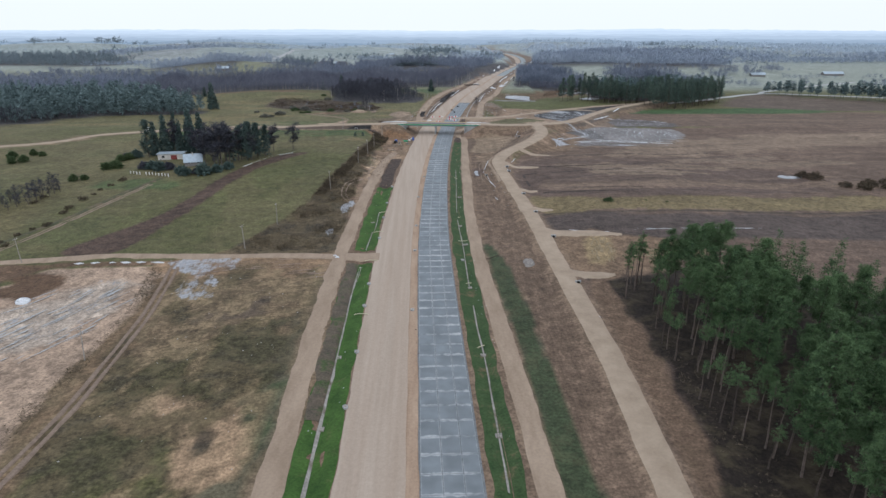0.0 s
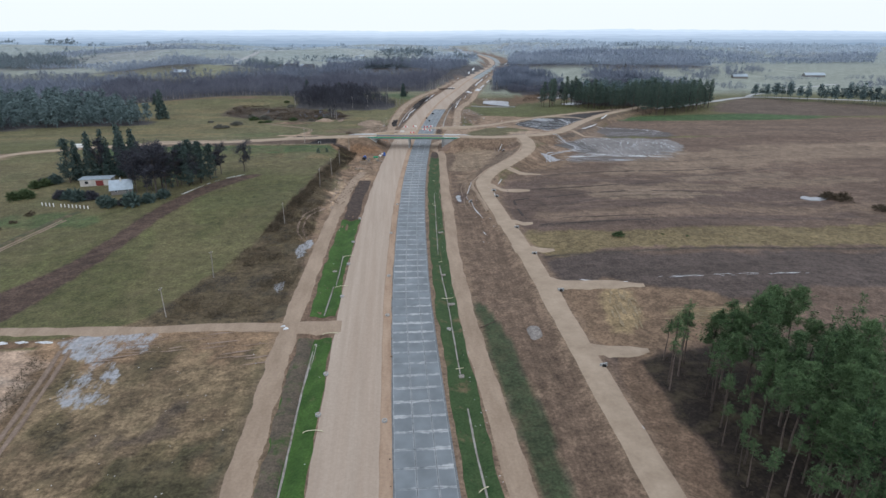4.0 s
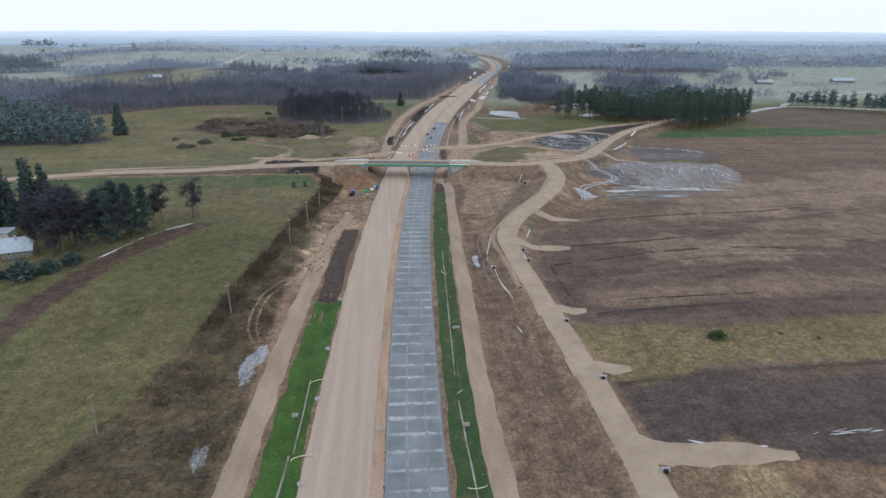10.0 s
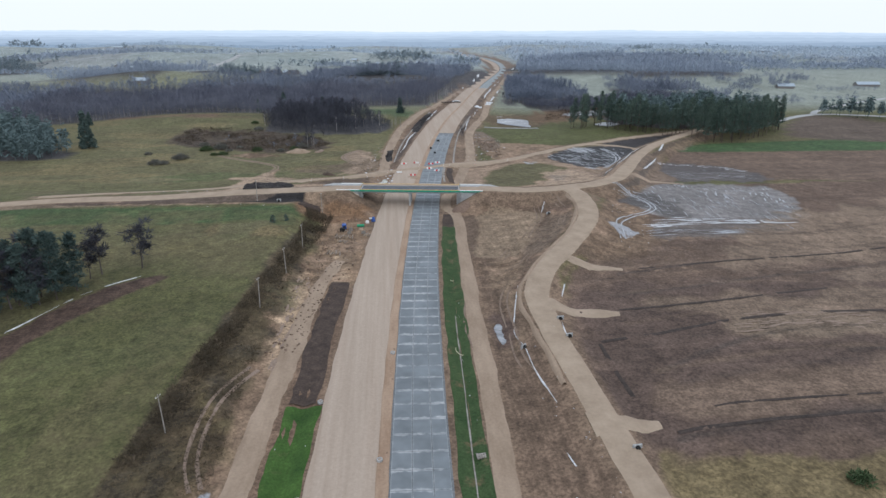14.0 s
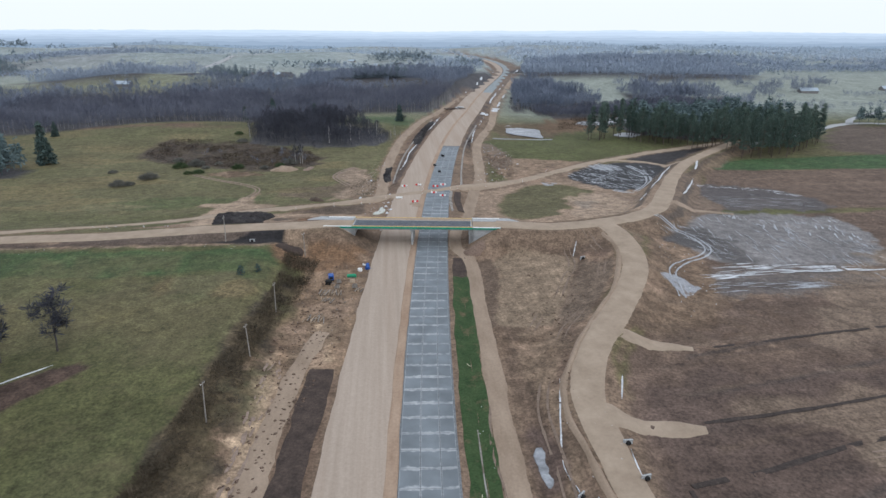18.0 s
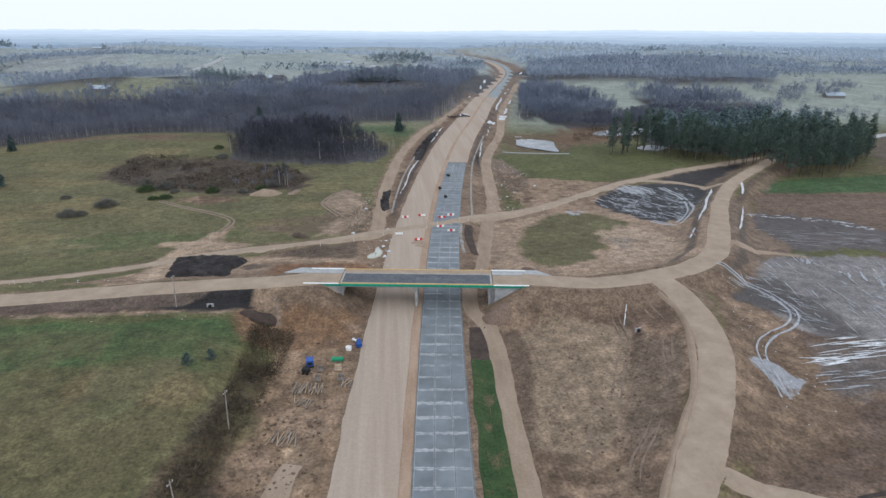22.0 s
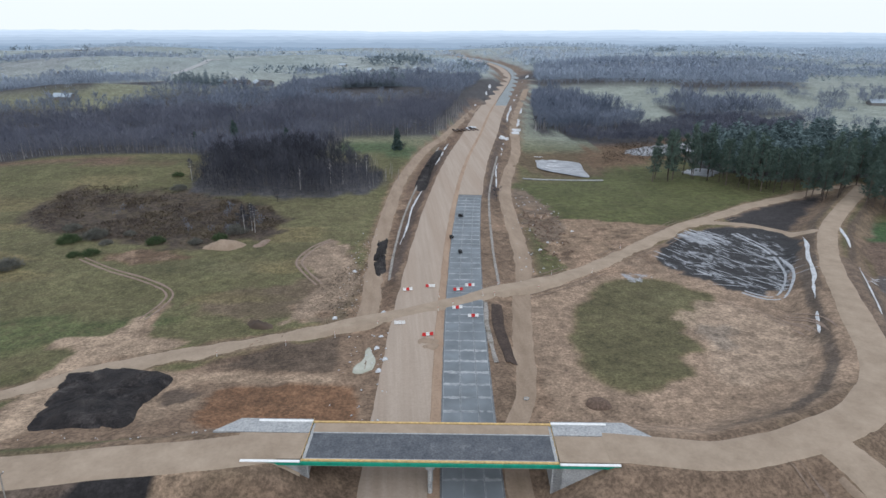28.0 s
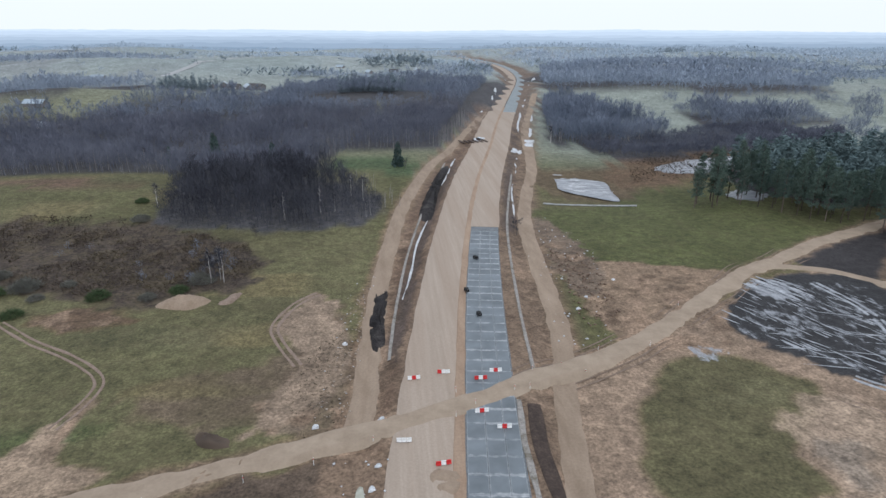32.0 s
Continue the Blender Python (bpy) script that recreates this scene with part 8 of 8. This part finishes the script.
garage = empty("garage", pose(-137, 331, z, 0, 0, 6), "low outbuilding with a pale flat roof and red door", "outbuilding")
part("wall", boxed(-6.5, 6.5, -3, 3, -0.5, 2.9), PLASTER, garage)
part("roof", boxed(-7, 7, -3.5, 3.5, 2.9, 3.15, bevel=0.05), ROOF_METAL, garage)
part("garage_door", boxed(0.2, 3.4, -3.07, -2.98, 0.0, 2.3), RED_DOOR, garage)
part("window", boxed(-4.4, -3.0, -3.06, -2.98, 1.0, 2.1), GLASS, garage)
fence = empty("garden_fence", pose(0, 0, 0), "white-pillared garden fence along the farmyard", "fence")
for i in range(13):
    if i == 4:
        continue
    x, y = -146 + i * 1.75, 300.5 - i * 0.52
    z = ground_z(x, y)
    part("post", boxed(x - 0.16, x + 0.16, y - 0.16, y + 0.16, z - 0.2, z + 1.35, bevel=0.03), WHITE_PAINT, fence)
    if i < 12 and i != 3:
        for h in (0.35, 0.85):
            part("rail", tubed((x, y, z + h), (x + 1.75, y - 0.52, z + h), 0.04, 0.04, 5), DARK_TIMBER, fence)
for x, y, turn, w, l, roof in ((-152, 1128, 20, 9, 22, ROOF_METAL), (-166, 1118, 75, 8, 14, ROOF_DARK), (-180, 1132, 10, 8, 12, ROOF_METAL), (-146, 1142, 60, 10, 20, ROOF_DARK), (-190, 1112, 40, 7, 10, ROOF_METAL), (-440, 1290, 85, 10, 26, ROOF_METAL), (-470, 1310, 20, 8, 14, ROOF_METAL), (-300, 962, 80, 9, 18, ROOF_METAL), (-258, 890, 70, 8, 14, ROOF_METAL), (-390, 1300, 80, 8, 18, ROOF_METAL),
                             (505, 930, 80, 10, 20, ROOF_METAL), (640, 960, 85, 10, 30, ROOF_METAL), (-20, 1420, 30, 8, 14, ROOF_METAL), (20, 1440, 80, 8, 14, ROOF_DARK), (60, 1460, 20, 8, 12, ROOF_METAL), (-70, 1480, 70, 8, 12, ROOF_METAL), (-40, 1700, 70, 9, 14, ROOF_METAL), (10, 1760, 20, 9, 14, ROOF_METAL), (-110, 1740, 50, 9, 14, ROOF_METAL), (-700, 1900, 80, 10, 30, ROOF_METAL), (560, 1800, 85, 10, 26, ROOF_METAL), (940, 1700, 85, 10, 30, ROOF_METAL), (-1000, 2200, 85, 12, 40, ROOF_METAL)):
    gable_house("house", pose(x, y, ground_z(x, y), 0, 0, turn), w, l, 3.0, 6.0, GREY_WALL, roof, "distant farm building with a pitched roof", None, l < 15, l < 15)

# ---- poles, van ----
pole = empty("utility_pole", pose(-62, 198, 0), "slender weathered pole beside the field", "pole", "poles along the bank")
part("shaft", tubed((0, 0, -0.8), (0.25, 0.1, 8.6), 0.15, 0.09, 8), GREY_TIMBER, pole)
part("bracket", boxed(-0.45, 0.85, 0.02, 0.14, 8.05, 8.17), GREY_TIMBER, pole)
for s in (-0.4, 0.2, 0.8):
    part("insulator", tubed((s, 0.08, 8.17), (s, 0.08, 8.36), 0.05, 0.04, 6), WHITE_PAINT, pole)
for i, (x, y) in enumerate(((-62, 198), (-56.5, 223.5), (-42.7, 271), (-35, 322), (-32, 347), (-30.2, 371), (-28, 415), (-79, 125), (-131, 187), (-55, 420.5))):
    m = pose(x, y, ground_z(x, y), 0, (-3, 2, -2, 3)[i % 4], 70)
    if i == 0:
        pole.matrix_basis = m
    else:
        copy_thing(pole, m)

x, y = -186, 419.5
van = empty("delivery_van", pose(x, y, ground_z(x, y) + 0.3, 0, 0, 12), "white delivery van on the approach road", "van")
bm = boxed(-2.7, 1.4, -1.0, 1.0, 0.45, 2.5, bevel=0.12)
part("body", bm, WHITE_PAINT, van)
bm = boxed(1.35, 2.8, -0.98, 0.98, 0.45, 1.55, bevel=0.15)
part("bonnet", bm, WHITE_PAINT, van)
bm = boxed(1.3, 2.1, -0.92, 0.92, 1.5, 2.35, bevel=0.2)
part("windscreen", bm, GLASS, van)
for a in (-1.8, 1.9):
    for b in (-1, 1):
        wheel = part("wheel", tubed((a, b * 0.75, 0.36), (a, b * 1.02, 0.36), 0.36, 0.36, 14), RUBBER, van)
        part("rim", tubed((a, b * 1.0, 0.36), (a, b * 1.04, 0.36), 0.2, 0.2, 10), STEEL, wheel)

# ---- road works: barriers, posts, rings, drains, hoses ----
def block_mesh():
    bm = bmesh.new()
    prof = [(-0.28, 0), (0.28, 0), (0.28, 0.18), (0.13, 0.42), (0.10, 0.82), (-0.10, 0.82), (-0.13, 0.42), (-0.28, 0.18)]
    a = [bm.verts.new((-0.46, y, z)) for y, z in prof]
    b = [bm.verts.new((0.46, y, z)) for y, z in prof]
    bm.faces.new(a)
    bm.faces.new(b[::-1])
    for i in range(8):
        j = (i + 1) % 8
        bm.faces.new((a[j], a[i], b[i], b[j]))
    bmesh.ops.recalc_face_normals(bm, faces=bm.faces)
    bmesh.ops.bevel(bm, geom=bm.edges[:], offset=0.025, segments=1, affect="EDGES")
    me = bpy.data.meshes.new("block")
    bm.to_mesh(me)
    bm.free()
    return me


white_block, red_block = block_mesh(), block_mesh()
white_block.materials.append(WHITE_PAINT)
red_block.materials.append(RED_PAINT)
for x, y, turn, colours, lift in ((8, 511.5, 6, "wrw", 0.3), (15, 513.5, -4, "rww", 0.3), (23.2, 510.2, 0, "rwr", 0.28), (27.2, 513.2, 0, "wrw", 0.28), (21.5, 497.5, 4, "wrw", 0.28), (25.2, 491.8, -2, "wrw", 0.28), (5, 489.2, -3, "www", 0.3), (12, 482, 8, "rwr", 0.3)):
    root = empty("road_barrier", pose(x, y, float(level(y)) + lift, 0, 0, turn), "white water-filled barrier blocks across the carriageway" if colours == "www" else "red and white water-filled barrier blocks across the carriageway", "barrier", "barriers at the crossing")
    for i, c in enumerate(colours):
        ob = part("block", red_block if c == "r" else white_block, None, root, "red plastic block" if c == "r" else "white plastic block")
        ob.matrix_local = pose((i - 1) * 0.97, 0, 0, 0, 0, (-4, 0, 5)[i])

post = empty("marker_post", pose(0, 0, 0), "white marker post with a red band", "post", "posts along the haul road")
part("shaft", tubed((0, 0, -0.3), (0.04, 0, 1.5), 0.055, 0.05, 6), WHITE_PAINT, post)
part("band", tubed((0.03, 0, 1.0), (0.035, 0, 1.22), 0.062, 0.062, 6), RED_PAINT, post)
for i, (x, y) in enumerate(((17, 505.5), (30, 505), (20.6, 500.3), (-1, 490.5), (16, 496.5), (36, 513.5), (-12, 486), (-24, 482), (44, 517), (56, 524.5), (33.6, 505.5), (49, 513), (70, 525), (88, 547), (-40, 478))):
    m = pose(x, y, ground_z(x, y) + 0.15, 0, (i % 3 - 1) * 6, i * 50)
    if i == 0:
        post.matrix_basis = m
    else:
        copy_thing(post, m)


def ring_mesh(outer, inner, tall):
    bm = bmesh.new()
    n = 16
    loops = []
    for r, z in ((outer, -0.3), (outer, tall), (inner, tall), (inner, tall - 0.5)):
        loops.append([bm.verts.new((r * math.cos(6.2832 * i / n), r * math.sin(6.2832 * i / n), z)) for i in range(n)])
    for a, b in zip(loops, loops[1:]):
        for i in range(n):
            bm.faces.new((a[i], a[(i + 1) % n], b[(i + 1) % n], b[i]))
    bm.faces.new(loops[-1])
    bmesh.ops.recalc_face_normals(bm, faces=bm.faces)
    return bm


manhole = empty("manhole_ring", pose(0, 0, 0), "pale concrete manhole ring at the edge of the gravel", "manhole", "manholes along the carriageway")
part("ring", ring_mesh(0.55, 0.38, 0.45), CONCRETE, manhole)
part("cover", tubed((0, 0, 0.30), (0, 0, 0.36), 0.37, 0.37, 14), DUSTY_STONE, manhole)
for i, (x, y) in enumerate(((-16.2, 126), (-16.6, 151), (-16.6, 166), (-16.2, 207), (-16.1, 232), (-15.9, 253), (-15.0, 281), (-3.4, 148), (-3.2, 194), (-3.0, 221), (-2.4, 262), (0.2, 300), (31.4, 453), (-16.3, 104), (12.6, 186))):
    m = pose(x, y, ground_z(x, y) + 0.05, 0, 0, i * 30)
    if i == 0:
        manhole.matrix_basis = m
    else:
        copy_thing(manhole, m)
apron = empty("drain_apron", pose(0, 0, 0), "stone-set drain apron in the verge", "drain", "drain aprons in the verges")
for i in range(4):
    for j in range(3):
        part("sett", boxed(-0.9 + i * 0.46, -0.5 + i * 0.46, -0.7 + j * 0.47, -0.28 + j * 0.47, -0.2, 0.1 + 0.02 * ((i + j) % 3), bevel=0.03), DRAIN, apron)
hose = empty("drain_hose", pose(0, 0, 0), "pale drain hose lying across the verge", "hose", "drain hoses in the verges")
bm = bmesh.new()
pts = [(2.6 * math.cos(a) * (1 - 0.18 * a), 1.0 * math.sin(a), 0.12) for a in np.linspace(0, 2.6, 8)]
for a, b in zip(pts, pts[1:]):
    tube(bm, a, b, 0.09, 0.09, 6)
part("pipe", bm, HOSE, hose)
for i, (x, y, turn) in enumerate(((-20.6, 125, 5), (13.9, 125, 0), (13.3, 164, 10), (-20.4, 228, 8), (14.6, 200, 4), (13.6, 95, 0), (16.2, 262, 5), (14.3, 222, 0), (-20.6, 98, 0))):
    m = pose(x, y, ground_z(x, y) + 0.25, 0, 0, turn)
    if i == 0:
        apron.matrix_basis = m
    else:
        copy_thing(apron, m)
for i, (x, y, turn) in enumerate(((12.9, 166, 20), (13.1, 127, 60), (-17.6, 145, 10), (-17.4, 213, 25), (-17.0, 238, 30), (-18, 184, 15), (14, 232, 60), (17.0, 300, 120), (19.3, 345, 110), (14.6, 205, 200))):
    m = pose(x, y, ground_z(x, y) + 0.2, 0, 0, turn)
    if i == 0:
        hose.matrix_basis = m
    else:
        copy_thing(hose, m)
culvert = empty("culvert_end", pose(0, 0, 0), "concrete culvert end with a black pipe mouth", "culvert", "culverts along the service road")
part("headwall", boxed(-0.9, 0.9, -0.15, 0.15, -0.6, 0.75, bevel=0.04), CONCRETE, culvert)
part("pipe", tubed((0, -0.6, 0.2), (0, 0.3, 0.2), 0.42, 0.42, 14), RUBBER, culvert)
for i, (x, y, turn) in enumerate(((45.6, 163.5, 10), (43.6, 309.5, 0), (44.4, 259.5, 5), (31.8, 299, 40), (46.5, 204, 0), (45.2, 233, 0), (64, 403, 20), (-46, 419.6, 0), (43.4, 300.5, 10))):
    m = pose(x, y, ground_z(x, y) + 0.1, 0, 0, turn)
    if i == 0:
        culvert.matrix_basis = m
    else:
        copy_thing(culvert, m)
guard = empty("fallen_rail", pose(20.4, 184.5, 0.35, 0, 0, 38), "dark rusty rail lying beside the track", "rail")
part("bar", tubed((0, 0, 0.1), (6.6, 0, 0.14), 0.12, 0.10, 6), DARK_TIMBER, guard)
line = empty("pond_pipe", pose(0, 0, 0), "long pale pipe lying at the foot of the pond", "pipe")
prev = None
for i in range(9):
    x, y = 77 + i * 5.4, 662.5 - i * 0.7 + (1.2 if i == 0 else 0)
    q = (x, y, ground_z(x, y) + 0.35)
    if prev:
        part("length", tubed(prev, q, 0.42, 0.42, 8), CONCRETE, line)
    prev = q

# ---- works yard by the bridge ----
def yard(name, x, y, turn, label, category):
    return empty(name, pose(x, y, ground_z(x, y) + 0.08, 0, 0, turn), label, category)


g = yard("generator", -17.8, 396.5, 8, "dark blue generator on the works yard", "generator")
part("casing", boxed(-0.8, 0.8, -1.1, 1.1, 0.25, 1.7, bevel=0.08), BLUE_PAINT, g)
part("skid", boxed(-0.85, 0.85, -1.2, 1.2, 0.0, 0.25), RUBBER, g)
part("exhaust", tubed((0.4, 0.6, 1.7), (0.4, 0.6, 2.2), 0.07, 0.07, 8), STEEL, g)
part("vent", boxed(-0.5, 0.5, -1.14, -1.09, 0.6, 1.3), RUBBER, g)
g = yard("compressor", -18.3, 393, -12, "small dark machine on wheels", "machine")
part("body", boxed(-0.9, 0.9, -0.7, 0.7, 0.45, 1.4, bevel=0.2), RUBBER, g)
for a in (-0.5, 0.5):
    for b in (-0.75, 0.75):
        part("wheel", tubed((a, b - 0.08, 0.32), (a, b + 0.08, 0.32), 0.32, 0.32, 12), RUBBER, g)
part("drawbar", tubed((0.9, 0, 0.5), (1.9, 0, 0.35), 0.05, 0.05, 6), STEEL, g)
g = yard("cement_mixer", -6.8, 404.5, 30, "blue cement mixer with a white chute", "mixer")
part("drum", tubed((0, 0, 0.6), (0.2, 0.3, 1.9), 0.75, 0.45, 14), BLUE_PAINT, g)
part("stand", boxed(-0.7, 0.7, -0.6, 0.6, 0.0, 0.5, bevel=0.05), BLUE_PAINT, g)
part("chute", tubed((0.2, 0.6, 1.0), (0.2, 3.4, 0.35), 0.25, 0.35, 8), WHITE_PAINT, g)
g = yard("water_tub", -9.2, 403.2, 0, "round white plastic tub", "tub")
part("shell", ring_mesh(0.75, 0.65, 0.7), WHITE_PAINT, g)
for x, turn in ((-12.2, 3), (-10.9, -6)):
    g = yard("green_tank", x, 397.8, turn, "green plastic tank lying on the yard", "tank")
    part("barrel", tubed((-0.75, 0, 0.55), (0.75, 0, 0.55), 0.55, 0.55, 16), GREEN_TANK, g)
    part("lid", tubed((0, 0, 1.05), (0, 0, 1.2), 0.2, 0.2, 10), GREEN_TANK, g)
    part("cradle", boxed(-0.6, 0.6, -0.4, 0.4, 0.0, 0.2), GREY_TIMBER, g)
for x, y, turn, s in ((-15.2, 394, 5, 1.0), (-15.4, 390.2, -8, 1.1), (-10.2, 390, 3, 1.15)):
    g = yard("timber_crate", x, y, turn, "weathered timber crate on the works yard", "crate")
    part("side", boxed(-0.7 * s, 0.7 * s, -0.7 * s, -0.62 * s, 0.1, 0.85), GREY_TIMBER, g)
    part("side", boxed(-0.7 * s, 0.7 * s, 0.62 * s, 0.7 * s, 0.1, 0.85), GREY_TIMBER, g)
    part("end", boxed(-0.7 * s, -0.62 * s, -0.62 * s, 0.62 * s, 0.1, 0.85), TIMBER, g)
    part("end", boxed(0.62 * s, 0.7 * s, -0.62 * s, 0.62 * s, 0.1, 0.85), TIMBER, g)
    part("base", boxed(-0.7 * s, 0.7 * s, -0.7 * s, 0.7 * s, 0.0, 0.1), TIMBER, g)
g = yard("board_stack", -11.2, 394.8, 4, "flat stack of pale boards", "boards")
for i in range(5):
    part("board", boxed(-0.8, 0.8, -1.5 + i * 0.6, -0.95 + i * 0.6, 0.0, 0.22 + 0.05 * (i % 2)), TIMBER, g)
for x, y, turn, n, ln in ((-17.5, 386.5, 82, 16, 4.2), (-18, 381.5, 70, 9, 3.0), (-20, 369.5, 74, 12, 4.0), (-9, 388, 75, 5, 3.0)):
    g = yard("log_stack", x, y, turn, "spread stack of weathered formwork timbers", "timber")
    r = np.random.RandomState(int(-x * 10))
    for i in range(n):
        o, sl = (i - n / 2) * 0.42 + r.normal(0, 0.1), r.normal(0, 0.35)
        part("timber", tubed((-ln / 2 + r.normal(0, 0.3), o - sl, 0.12 + 0.16 * (i % 2)), (ln / 2 + r.normal(0, 0.3), o + sl, 0.12 + 0.16 * (i % 2)), 0.13, 0.11, 6), TIMBER if i % 3 else GREY_TIMBER, g)
g = yard("beam_stack", 66, 812, 14, "dark steel beams across the unfinished carriageway", "beams")
for i in range(6):
    part("beam", boxed(-11 + i * 3.4, -9.6 + i * 3.4, -5, 5, 0.1, 0.7), DARK_TIMBER, g)
for x, y, turn in ((27.8, 543, 5), (33.4, 588, 40), (26.5, 560, 10)):
    g = empty("joint_saw", pose(x, y, float(level(y)) + 0.27, 0, 0, turn), "small dark machine at the edge of the slabs", "machine")
    part("body", boxed(-0.6, 0.6, -0.9, 0.9, 0.3, 1.1, bevel=0.1), RUBBER, g)
    part("handle", tubed((0, -0.9, 0.9), (0, -1.7, 1.3), 0.05, 0.05, 6), STEEL, g)
    for a in (-0.55, 0.55):
        for b in (-0.6, 0.6):
            part("wheel", tubed((a - 0.05, b, 0.2), (a + 0.05, b, 0.2), 0.2, 0.2, 10), RUBBER, g)
for i, (x, y) in enumerate(((0, 483), (-1, 477), (0.5, 497.5), (-9, 533), (-30, 190), (-29, 188.4), (-13, 498), (58, 548), (63, 556), (1, 471), (-0.6, 466), (76, 568))):
    me = heap("white_sheeting", [(x - 0.7, y - 0.6), (x - 0.4, y + 0.8), (x + 0.4, y + 0.9), (x + 0.8, y - 0.3)], 0.35, SNOW, "crumpled pale sheeting on the ground", 700 + i, "sheeting", clod=0.3)
